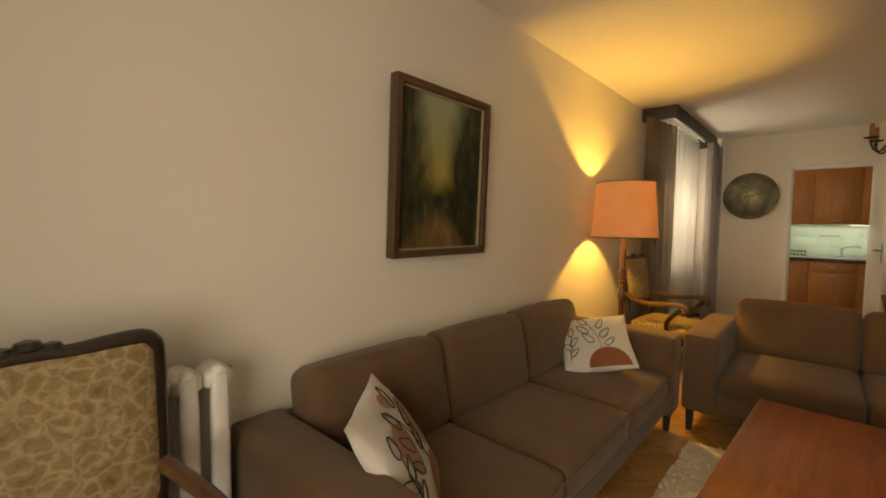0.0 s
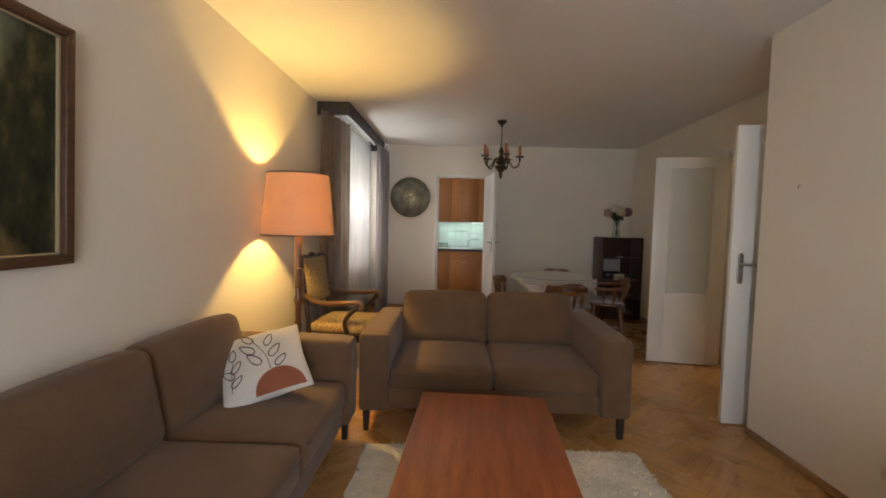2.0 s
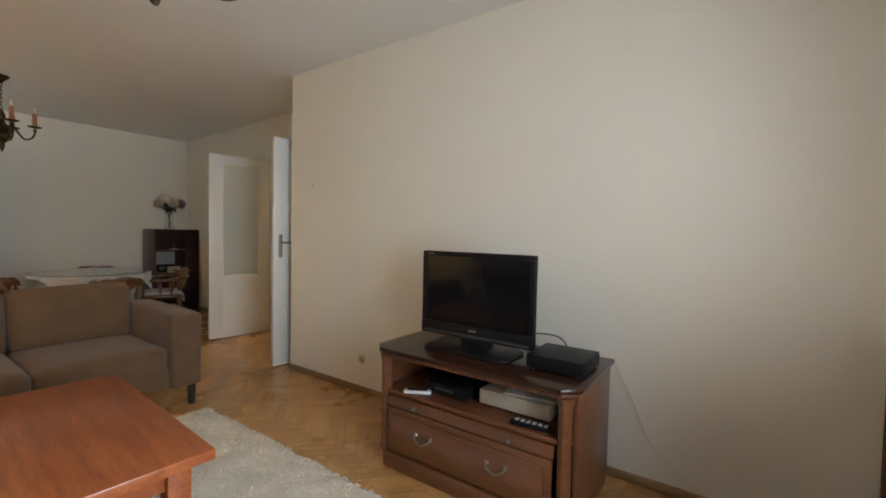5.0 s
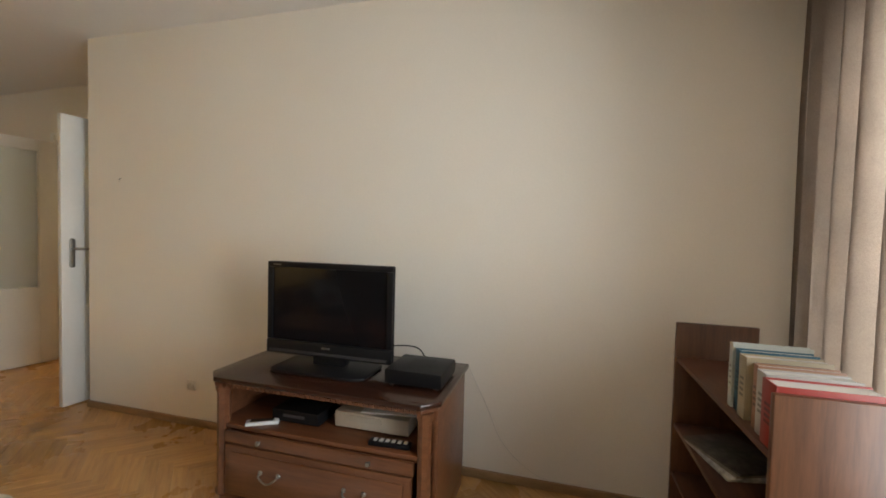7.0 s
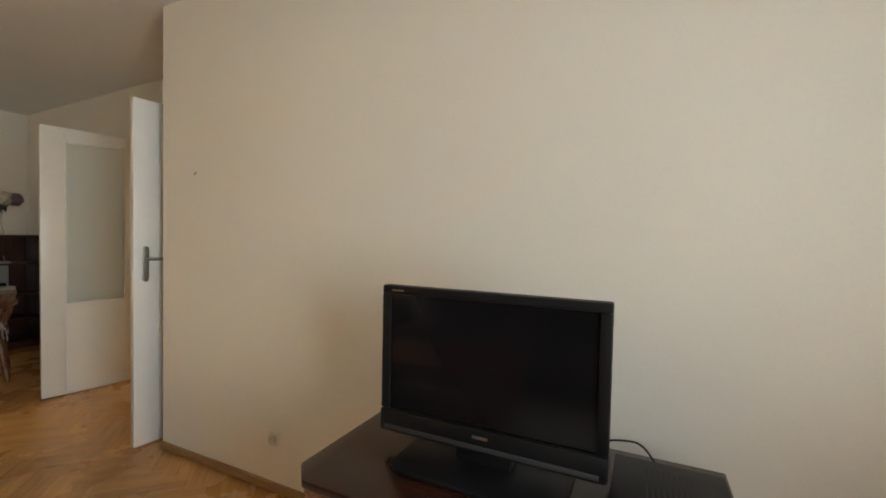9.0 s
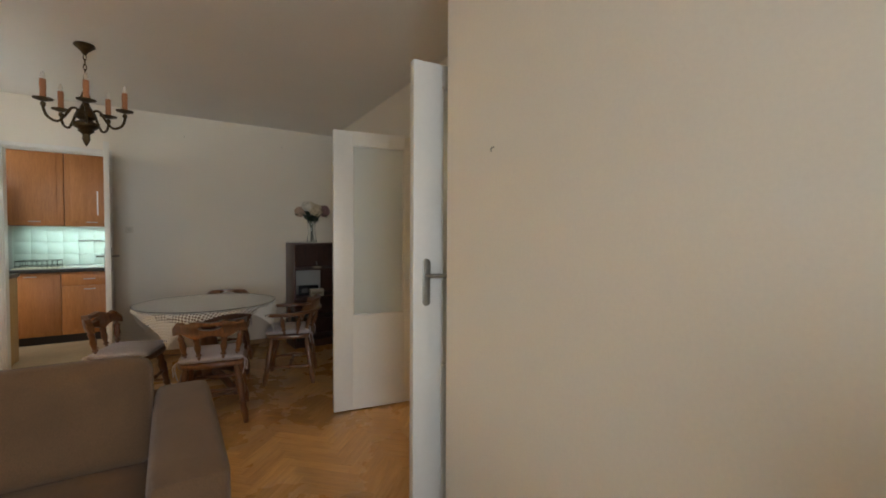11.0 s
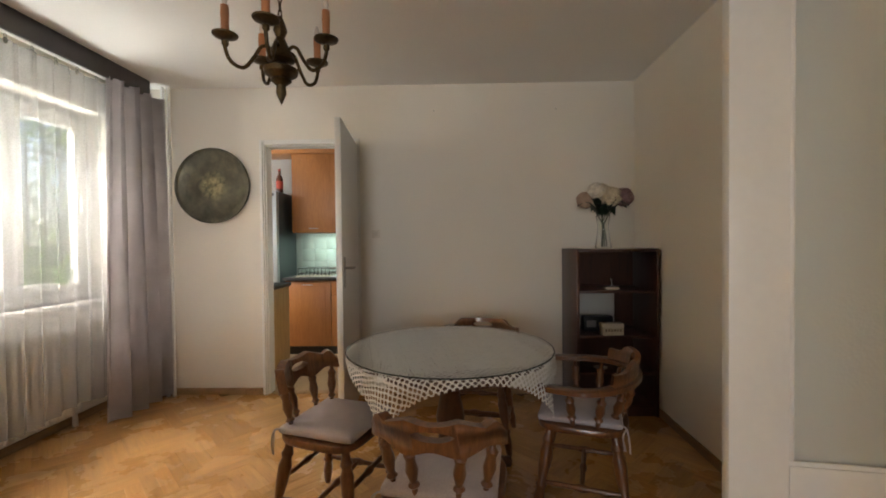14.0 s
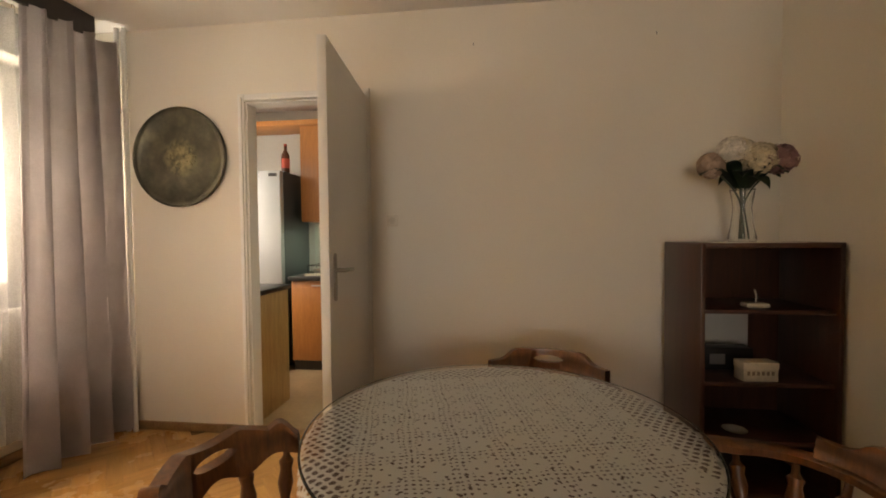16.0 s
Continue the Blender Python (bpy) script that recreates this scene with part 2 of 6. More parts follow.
def tube(pts, r, seg=8, radii=None):
    """A round bar along points, closed at both ends."""
    bm, rings = bmesh.new(), []
    pts = [Vector(p) for p in pts]
    side = None
    for i, p in enumerate(pts):
        d = (pts[min(i + 1, len(pts) - 1)] - pts[max(i - 1, 0)]).normalized()
        if side is None:
            side = d.orthogonal().normalized()
        side = (side - d * side.dot(d)).normalized()
        up = d.cross(side)
        rr = radii[i] if radii else r
        rings.append([bm.verts.new(p + rr * (math.cos(2 * math.pi * k / seg) * side + math.sin(2 * math.pi * k / seg) * up)) for k in range(seg)])
    for a, b in zip(rings, rings[1:]):
        for k in range(seg):
            bm.faces.new((a[k], a[(k + 1) % seg], b[(k + 1) % seg], b[k]))
    bm.faces.new(rings[0])
    bm.faces.new(rings[-1])
    return bm


def smooth_pts(pts, n=6):
    """Catmull-Rom points through pts."""
    pts = [Vector(p) for p in pts]
    ext = [2 * pts[0] - pts[1], *pts, 2 * pts[-1] - pts[-2]]
    out = []
    for i in range(1, len(ext) - 2):
        a, b, c, d = ext[i - 1:i + 3]
        for k in range(n):
            t = k / n
            out.append(0.5 * (2 * b + (c - a) * t + (2 * a - 5 * b + 4 * c - d) * t * t + (3 * b - a - 3 * c + d) * t ** 3))
    return out + [pts[-1]]


def prism(outline, t0, t1, axis="z", r=0.0):
    """An outline (pairs) drawn out along an axis: z uses (x, y), y uses (x, z), x uses (y, z)."""
    bm = bmesh.new()

    def at(p, t):
        return {"z": (p[0], p[1], t), "y": (p[0], t, p[1]), "x": (t, p[0], p[1])}[axis]
    lo, hi = [bm.verts.new(at(p, t0)) for p in outline], [bm.verts.new(at(p, t1)) for p in outline]
    bm.faces.new(lo)
    bm.faces.new(hi)
    for i in range(len(outline)):
        j = (i + 1) % len(outline)
        bm.faces.new((lo[i], lo[j], hi[j], hi[i]))
    bmesh.ops.recalc_face_normals(bm, faces=bm.faces)
    if r:
        cap = [e for e in bm.edges if e.calc_face_angle(0) > radians(40)]
        bmesh.ops.bevel(bm, geom=cap, offset=r, segments=2, profile=0.5, affect="EDGES", clamp_overlap=True)
    return bm


def cushion(sx, sy, sz, r, puff=(0, 0, 0), cuts=11, m=None):
    """A stuffed box of that size: rounded edges, faces bulging by puff along x, y and z."""
    bm = bmesh.new()
    bmesh.ops.create_cube(bm, size=2)
    bmesh.ops.subdivide_edges(bm, edges=bm.edges[:], cuts=cuts, use_grid_fill=True)
    half = Vector((sx / 2, sy / 2, sz / 2))
    for v in bm.verts:
        u = v.co.copy()
        p = Vector([math.copysign(abs(a) ** 0.8, a) * h for a, h in zip(u, half)])
        inner = Vector([max(-(h - min(r, h)), min(h - min(r, h), c)) for c, h in zip(p, half)])
        d = p - inner
        if d.length > 1e-9:
            far = max(abs(c) for c in d)
            p = inner + d.normalized() * far
        bulge = Vector(((1 - u.y ** 2) * (1 - u.z ** 2) * puff[0] * u.x, (1 - u.x ** 2) * (1 - u.z ** 2) * puff[1] * u.y, (1 - u.x ** 2) * (1 - u.y ** 2) * puff[2] * u.z))
        v.co = p + bulge
    if m is not None:
        bm.transform(m)
    return bm


def wall_with_holes(axis, p0, p1, a0, a1, z0, z1, holes):
    """A wall between p0 and p1 along its normal axis, from a0 to a1 and z0 to z1, with openings (b0, b1, y0, y1) cut through."""
    bm = bmesh.new()
    xs = sorted({a0, a1, *[h[0] for h in holes], *[h[1] for h in holes]})
    zs = sorted({z0, z1, *[h[2] for h in holes], *[h[3] for h in holes]})
    grid = {}

    def vert(a, z, p):
        key = (a, z, p)
        if key not in grid:
            grid[key] = bm.verts.new((p, a, z) if axis == "x" else (a, p, z))
        return grid[key]

    def full(i, k):
        if not (0 <= i < len(xs) - 1 and 0 <= k < len(zs) - 1):
            return False
        ca, cz = (xs[i] + xs[i + 1]) / 2, (zs[k] + zs[k + 1]) / 2
        return not any(h[0] < ca < h[1] and h[2] < cz < h[3] for h in holes)
    for i in range(len(xs) - 1):
        for k in range(len(zs) - 1):
            if not full(i, k):
                continue
            a, b, c, d = xs[i], xs[i + 1], zs[k], zs[k + 1]
            for p in (p0, p1):
                bm.faces.new([vert(*q, p) for q in ((a, c), (b, c), (b, d), (a, d))])
            for near, q0, q1 in (((i - 1, k), (a, c), (a, d)), ((i + 1, k), (b, c), (b, d)), ((i, k - 1), (a, c), (b, c)), ((i, k + 1), (a, d), (b, d))):
                if not full(*near):
                    bm.faces.new((vert(*q0, p0), vert(*q1, p0), vert(*q1, p1), vert(*q0, p1)))
    return bm


# ---- the rooms: plan in metres ----
XL, XR, YC, XH, YF, YN, H = -0.79, 2.61, 3.71, 3.42, 7.59, -0.62, 2.56
W = 0.09
KX0, KX1, KZ = 0.370, 1.12, 2.08          # kitchen doorway
HY0, HY1, HZ = 3.80, 5.15, 2.07          # hall doorway
WY0, WY1, WZ0, WZ1 = 5.66, 7.42, 0.86, 2.28   # dining window
SX0, SX1, SZ0, SZ1 = 0.15, 2.45, 0.45, 2.30  # window behind the start

solid("wall_west", wall_with_holes("x", XL - 0.3, XL, YN - 0.3, YF + W, 0, H, [(WY0, WY1, WZ0, WZ1)]), WALL, "cream painted plaster wall with a window", "wall", "structure")
solid("wall_south", wall_with_holes("y", YN - 0.3, YN, XL, XR + W, 0, H, [(SX0, SX1, SZ0, SZ1)]), WALL, "cream painted plaster wall with a wide window", "wall", "structure")
solid("wall_east", box(XR, XH + 0.1, YN, YC, 0, H), WALL, "cream painted plaster wall behind the television", "wall", "structure")
SKEW = Matrix.Translation((XH, YF, 0)) @ Matrix.Rotation(radians(-2.3), 4, "Z") @ Matrix.Translation((-XH, -YF, 0))   # the hall wall stands slightly out of square
solid("wall_hall", wall_with_holes("x", XH, XH + 0.1, YC - 0.02, YF, 0, H, [(HY0, HY1, 0, HZ)]), WALL, "cream painted wall with a double doorway to the hall", "wall", "structure", SKEW)
solid("wall_north", wall_with_holes("y", YF, YF + W, XL, XH + 0.1, 0, H, [(KX0, KX1, 0, KZ)]), WALL, "cream painted wall with a doorway to the kitchen", "wall", "structure")
solid("ceiling", box(XL - 0.3, 5.2, YN - 0.3, 9.6, H, H + 0.2), CEIL, "white painted flat ceiling", "ceiling", "structure")
solid("floor", box(XL - 0.3, 5.2, YN - 0.3, 9.6, -0.2, -0.012), paint("floor_bed", (0.16, 0.085, 0.035), 0.8, 0.2), "dark bed under the oak parquet blocks", "floor", "structure")
# kitchen and hall shells
solid("wall_kitchen_back", box(-1.0, 2.4, 9.36, 9.5, 0, H), paint("kitchen_wall", (0.62, 0.62, 0.58), 0.6, 0.05), "pale painted kitchen wall", "wall", "structure")
# the window opening is out of view, added to bring daylight into the kitchen
solid("wall_kitchen_west", wall_with_holes("x", -1.0, -0.88, YF + W, 9.36, 0, H, [(7.85, 8.6, 1.0, 2.2)]), WALL, "pale kitchen wall with an added, unseen window opening", "wall", "structure")
solid("wall_kitchen_east", box(2.3, 2.4, YF + W, 9.36, 0, H), WALL, "pale kitchen side wall", "wall", "structure")
solid("floor_kitchen", box(-0.88, 2.3, YF + W, 9.36, -0.012, 0.0), KTILE, "ochre patterned kitchen floor covering", "floor", "structure")
solid("wall_hall_east", box(4.95, 5.1, 2.9, 6.6, 0, H), WALL, "cream painted hall wall", "wall", "structure")
solid("wall_hall_north", box(XH + 0.01, 4.95, 6.42, 6.6, 0, H), WALL, "cream painted hall end wall", "wall", "structure")
solid("wall_hall_south", box(XH + 0.1, 4.95, 2.8, 2.9, 0, H), WALL, "cream painted hall end wall", "wall", "structure")

# ---- seating corner ----


def couch(name, m, seats, seat_w, label, depth=0.84, arm=0.20, back_z=0.80, arm_z=0.645):
    """An upholstered couch; x along its width, its front towards -y, origin on the floor in the middle."""
    t = thing(name, m, label, "sofa")
    w = seats * seat_w
    part("base_frame", cushion(w + 0.02, depth - 0.06, 0.15, 0.03, cuts=8, m=pose(0, 0.0, 0.225)), BROWN, t)
    part("back_panel", cushion(w + 2 * arm - 0.02, 0.09, 0.46, 0.04, cuts=8, m=pose(0, depth / 2 - 0.05, 0.40, -2)), BROWN, t)
    for s in (-1, 1):
        part("armrest", cushion(arm, depth, arm_z - 0.14, 0.035, (0.006, 0.004, 0.012), m=pose(s * (w + arm) / 2, 0, 0.14 + (arm_z - 0.14) / 2)), BROWN, t)
        for y in (-depth / 2 + 0.06, depth / 2 - 0.06):
            part("leg", lathe([(0.022, 0), (0.03, 0.15)], 4, pose(s * (w / 2 + arm - 0.05), y, 0, 0, 0, 45)), BLACK, t, "black wooden leg")
    for i in range(seats):
        x = (i - (seats - 1) / 2) * seat_w
        seat = part("seat_cushion", cushion(seat_w - 0.006, depth - 0.20, 0.155, 0.04, (0.004, 0.01, 0.016), m=pose(x, -0.085, 0.352)), BROWN, t)
        y0, z0 = -depth / 2 + 0.006, 0.345
        part("welt", tube([(x - seat_w / 2 + 0.03, y0, z0 + 0.055), (x, y0 - 0.006, z0 + 0.062), (x + seat_w / 2 - 0.03, y0, z0 + 0.055)], 0.003, 6), BROWN, seat)
        part("back_cushion", cushion(seat_w - 0.008, 0.19, back_z - 0.40, 0.05, (0.004, 0.035, 0.012), m=pose(x, depth / 2 - 0.15, 0.40 + (back_z - 0.40) / 2, -11)), BROWN, t)
    return t


couch("sofa", pose(-0.36, 2.265, 0, 0, 0, 90), 3, 0.69, "long brown woven three-seat sofa against the wall")
couch("loveseat", pose(0.915, 3.965, 0, 0, 0, 0), 2, 0.66, "brown woven two-seat sofa standing in the middle of the room", depth=0.90)


def coffee_table():
    t = thing("coffee_table", pose(0.776, 2.423, 0.018, 0, 0, -3.2), "low reddish cherry wood coffee table on the rug", "table")
    part("tabletop", box(-0.30, 0.30, -0.55, 0.55, 0.45, 0.487, 0.006), CHERRY, t)
    part("apron", joined(box(-0.225, 0.225, -0.46, -0.44, 0.36, 0.45, 0.003), box(-0.225, 0.225, 0.44, 0.46, 0.36, 0.45, 0.003), box(-0.225, -0.205, -0.44, 0.44, 0.36, 0.45, 0.003), box(0.205, 0.225, -0.44, 0.44, 0.36, 0.45, 0.003)), CHERRY, t)
    for x in (-0.215, 0.215):
        for y in (-0.45, 0.45):
            part("leg", box(x - 0.035, x + 0.035, y - 0.035, y + 0.035, 0, 0.45, 0.004), CHERRY, t)
    part("lower_shelf", box(-0.2, 0.2, -0.43, 0.43, 0.12, 0.14, 0.003), CHERRY, t)


coffee_table()


def shaggy_rug():
    """A pile rug: a thin uneven slab whose top is made of many leaning tufts."""
    rng = random.Random(4)
    x0, x1, y0, y1 = 0.14, 1.76, 1.15, 3.40
    bm = bmesh.new()
    nx, ny = 60, 84
    vs = []
    for j in range(ny + 1):
        for i in range(nx + 1):
            x, y = x0 + (x1 - x0) * i / nx, y0 + (y1 - y0) * j / ny
            edge = min(i, nx - i, j, ny - j)
            wob = 0.012 * noise.noise((x * 6, y * 6, 1)) if edge == 0 else 0
            z = 0.002 if edge == 0 else 0.016 + 0.008 * noise.noise((x * 9, y * 9, 0)) + rng.uniform(-0.003, 0.003)
            vs.append(bm.verts.new((x + wob + rng.uniform(-0.006, 0.006), y + wob + rng.uniform(-0.006, 0.006), z)))
    for j in range(ny):
        for i in range(nx):
            a = j * (nx + 1) + i
            bm.faces.new((vs[a], vs[a + 1], vs[a + nx + 2], vs[a + nx + 1]))
    for _ in range(9000):
        x, y = rng.uniform(x0 + 0.01, x1 - 0.01), rng.uniform(y0 + 0.01, y1 - 0.01)
        a, r, hh = rng.uniform(0, 6.28), rng.uniform(0.004, 0.008), rng.uniform(0.008, 0.015)
        dx, dy = math.cos(a), math.sin(a)
        lean = 0.02 * noise.noise((x * 4, y * 4, 5)), 0.02 * noise.noise((x * 4, y * 4, 9))
        b0, b1, b2 = (bm.verts.new((x + r * math.cos(a + q), y + r * math.sin(a + q), 0.012)) for q in (0, 2.1, 4.2))
        tip = bm.verts.new((x + lean[0] + dx * 0.008, y + lean[1] + dy * 0.008, 0.012 + hh))
        for f in ((b0, b1, tip), (b1, b2, tip), (b2, b0, tip)):
            bm.faces.new(f)
    solid("rug", bm, paint("cream_pile", (0.72, 0.66, 0.56), 0.95, 0.14, 5, 40, 0.3), "cream deep-pile rug under the coffee table", "rug")


shaggy_rug()


def tv_stand():
    """Classical walnut stand with canted front corners; front towards -x, origin at the wall side of the floor."""
    t = thing("tv_stand", pose(2.51, 1.502, 0), "dark walnut television stand with an open shelf and drawers", "cabinet")
    L, D, Z = 0.525, 0.555, 0.63

    def plan(g, c):
        return [(0, -L - g), (0, L + g), (-D + c - g, L + g), (-D - g, L - c + g), (-D - g, -L + c - g), (-D + c - g, -L - g)]
    top = part("top_board", prism(plan(0.02, 0.065), Z - 0.022, Z, "z", 0.005), WALNUT, t)
    part("moulding", prism(plan(0.004, 0.06), Z - 0.045, Z - 0.023, "z", 0.006), STAND_WOOD, top)
    tooth = None
    for n_ in range(40):
        y = -L + 0.05 + n_ * (2 * L - 0.1) / 39
        o = part("dentil", box(-D - 0.010, -D - 0.003, -0.006, 0.006, Z - 0.041, Z - 0.027) if tooth is None else tooth, STAND_WOOD if tooth is None else None, top, "", pose(0, y, 0))
        tooth = o.data
    part("plinth", prism(plan(-0.005, 0.055), 0.0, 0.08, "z", 0.006), STAND_WOOD, t)
    for s in (-1, 1):
        part("side_panel", box(-D + 0.07, -0.002, s * L - (0.02 if s > 0 else 0), s * L + (0 if s > 0 else 0.02), 0.08, Z - 0.045, 0.002), STAND_WOOD, t)
        part("corner_post", lathe([(0.034, 0.08), (0.036, 0.10), (0.029, 0.12), (0.029, Z - 0.09), (0.036, Z - 0.07), (0.036, Z - 0.046)], 8, pose(-D + 0.045, s * (L - 0.045), 0)), STAND_WOOD, t)
    part("back_panel", box(-0.02, -0.004, -L + 0.02, L - 0.02, 0.08, Z - 0.045), STAND_WOOD, t)
    part("shelf_board", box(-D + 0.03, -0.02, -L + 0.021, L - 0.021, 0.385, 0.405, 0.002), STAND_WOOD, t)
    part("drawer_rail", box(-D + 0.01, -D + 0.03, -L + 0.08, L - 0.08, 0.33, 0.384, 0.004), STAND_WOOD, t)
    for y in (-0.26, 0.26):
        part("knob", lathe([(0.005, 0), (0.005, 0.008), (0.011, 0.014), (0.009, 0.02), (0, 0.022)], 12, pose(-D + 0.01, y, 0.358, 0, -90)), PEWTER, t, "small metal knob")
    d = part("drawer", box(-D + 0.006, -D + 0.026, -L + 0.085, L - 0.085, 0.10, 0.325, 0.005), STAND_WOOD, t)
    part("drawer_panel", prism([(-L + 0.115, 0.125), (L - 0.115, 0.125), (L - 0.115, 0.30), (-L + 0.115, 0.30)], -D - 0.003, -D + 0.006, "x", 0.006), STAND_WOOD, d)
    for y in (-0.2, 0.2):
        part("handle", tube(smooth_pts([(-D - 0.003, y - 0.045, 0.23), (-D - 0.022, y - 0.04, 0.222), (-D - 0.024, y, 0.20), (-D - 0.022, y + 0.04, 0.222), (-D - 0.003, y + 0.045, 0.23)], 5), 0.004), PEWTER, d, "curved metal drop handle")
        for k in (-0.045, 0.045):
            part("rosette", lathe([(0.011, 0), (0.009, 0.004), (0, 0.006)], 12, pose(-D - 0.003, y + k, 0.232, 0, -90)), PEWTER, d)


tv_stand()


def television():
    t = thing("television", pose(2.20, 1.575, 0.63, 0, 0, 0), "black flat television with a dark switched-off screen", "television")
    w, z0, z1 = 0.328, 0.055, 0.50
    part("housing", box(0.0, 0.022, -w, w, z0, z1, 0.006), TVBLACK, t)
    part("back_cover", box(0.022, 0.075, -w + 0.09, w - 0.09, z0 + 0.04, z1 - 0.11, 0.012), TVBLACK, t)
    part("bezel", joined(box(-0.014, 0, -w, w, z1 - 0.026, z1, 0.004), box(-0.022, 0, -w, w, z0, z0 + 0.068, 0.009), box(-0.014, 0, -w, -w + 0.028, z0 + 0.068, z1 - 0.026, 0.003), box(-0.014, 0, w - 0.028, w, z0 + 0.068, z1 - 0.026, 0.003)), TVBLACK, t)
    part("screen", box(-0.006, -0.001, -w + 0.028, w - 0.028, z0 + 0.068, z1 - 0.026), SCREEN, t, "dark glossy screen")
    part("badge", box(-0.0235, -0.022, -0.022, 0.022, z0 + 0.042, z0 + 0.050), PEWTER, t, "plain silver badge")
    part("light_line", box(-0.0155, -0.014, w - 0.075, w - 0.035, z1 - 0.016, z1 - 0.012), PEWTER, t)
    part("speaker_grille", box(-0.0245, -0.022, -w + 0.02, w - 0.02, z0 + 0.010, z0 + 0.024, 0.001), plain("grille", (0.03, 0.03, 0.032), 0.6), t)
    part("neck", prism([(0.0, -0.08), (0.06, -0.08), (0.06, 0.08), (0.0, 0.08)], 0.012, 0.06, "z", 0.004), TVBLACK, t)
    part("foot", prism([(-0.13, -0.2), (-0.10, -0.24), (0.09, -0.24), (0.13, -0.18), (0.13, 0.18), (0.09, 0.24), (-0.10, 0.24), (-0.13, 0.2)], 0.001, 0.016, "z", 0.005), TVBLACK, t)


television()


def floor_lamp():
    t = thing("floor_lamp", pose(-0.49, 3.97, 0), "lit floor lamp with pink drum shade and turned wooden post", "lamp")
    part("base", lathe([(0.15, 0), (0.15, 0.02), (0.13, 0.035), (0.06, 0.05), (0.03, 0.07), (0, 0.07)], 28), TURNED, t)
    part("post", lathe([(0.018, 0.07), (0.03, 0.12), (0.018, 0.18), (0.02, 0.40), (0.032, 0.46), (0.02, 0.5), (0.026, 0.56), (0.02, 0.62), (0.022, 0.72), (0.034, 0.76), (0.022, 0.80), (0.02, 0.84), (0.028, 0.9), (0.022, 1.0), (0.025, 1.08), (0.026, 1.2), (0.018, 1.25), (0.012, 1.27), (0.01, 1.38), (0, 1.38)], 18), TURNED, t, "turned reddish wooden post")
    for z in (0.84, 0.88, 0.985):
        part("brass_ring", lathe([(0.02, z), (0.03, z + 0.005), (0.03, z + 0.012), (0.02, z + 0.017)], 18), BRIGHT_BRASS, t)
    shade = bmesh.new()
    join(shade, lathe([(0.253, 1.235), (0.213, 1.668)], 48))
    for f in [f for f in shade.faces if len(f.verts) > 4]:
        shade.faces.remove(f)
    bmesh.ops.solidify(shade, geom=shade.faces[:], thickness=0.002)
    s = part("shade", shade, SHADE, t, "pink linen shade with dark rims")
    for r, z in ((0.2545, 1.235), (0.2145, 1.668)):
        part("rim", tube([(r * math.cos(a), r * math.sin(a), z) for a in [i * math.pi / 24 for i in range(49)]], 0.004, 6), BLACK, s)
    for a in range(3):
        q = a * 2.094
        part("spoke", rod((0.01 * math.cos(q), 0.01 * math.sin(q), 1.64), (0.213 * math.cos(q), 0.213 * math.sin(q), 1.655), 0.002, None, 6), PEWTER, s)
    part("bulb", lathe([(0, 1.38), (0.012, 1.385), (0.014, 1.41), (0.03, 1.44), (0.034, 1.47), (0.028, 1.5), (0, 1.515)], 16), glow("bulb_glass", (1.0, 0.62, 0.25), 25), t, "glowing bulb").visible_shadow = False
    part("pull_chain", tube([(0.05, -0.02, 1.37), (0.05, -0.02, 1.2), (0.05, -0.02, 0.95)], 0.002, 6), BRIGHT_BRASS, t)


floor_lamp()

# ---- curtains, windows and doors ----


def drape(name, m, width, z0, z1, folds, depth, material, label, seed=1, flare=0.0, parent=None, sag=0.0, thick=0.0012):
    """A hanging cloth in folds, along local x; gathered at the top, looser at the hem."""
    rng = random.Random(seed)
    bm = bmesh.new()
    nx, nz = folds * 10, 14
    ph = [rng.uniform(-0.5, 0.5) for _ in range(folds + 2)]
    amp = [rng.uniform(0.6, 1.2) for _ in range(folds + 2)]
    grid = []
    for j in range(nz + 1):
        s = j / nz
        row = []
        for i in range(nx + 1):
            u = i / nx
            f = u * folds
            k = int(f)
            w = f - k
            a = amp[k] * (1 - w) + amp[k + 1] * w
            p = ph[k] * (1 - w) + ph[k + 1] * w
            y = depth * a * math.sin(2 * math.pi * f + p * (0.4 + s)) * (0.75 + 0.35 * s)
            y += depth * 0.25 * math.sin(4.3 * math.pi * f + 3 * s + seed)
            x = (u - 0.5) * width * (1 + flare * s) + 0.25 * depth * math.sin(4 * math.pi * f + p)
            z = z1 + (z0 + sag * math.sin(u * math.pi * 5 + seed) * s - z1) * s
            row.append(bm.verts.new((x, y, z)))
        grid.append(row)
    for j in range(nz):
        for i in range(nx):
            bm.faces.new((grid[j][i], grid[j][i + 1], grid[j + 1][i + 1], grid[j + 1][i]))
    if thick:
        bmesh.ops.solidify(bm, geom=bm.faces[:], thickness=thick)
    return solid(name, bm, material, label, "curtain", "", m)


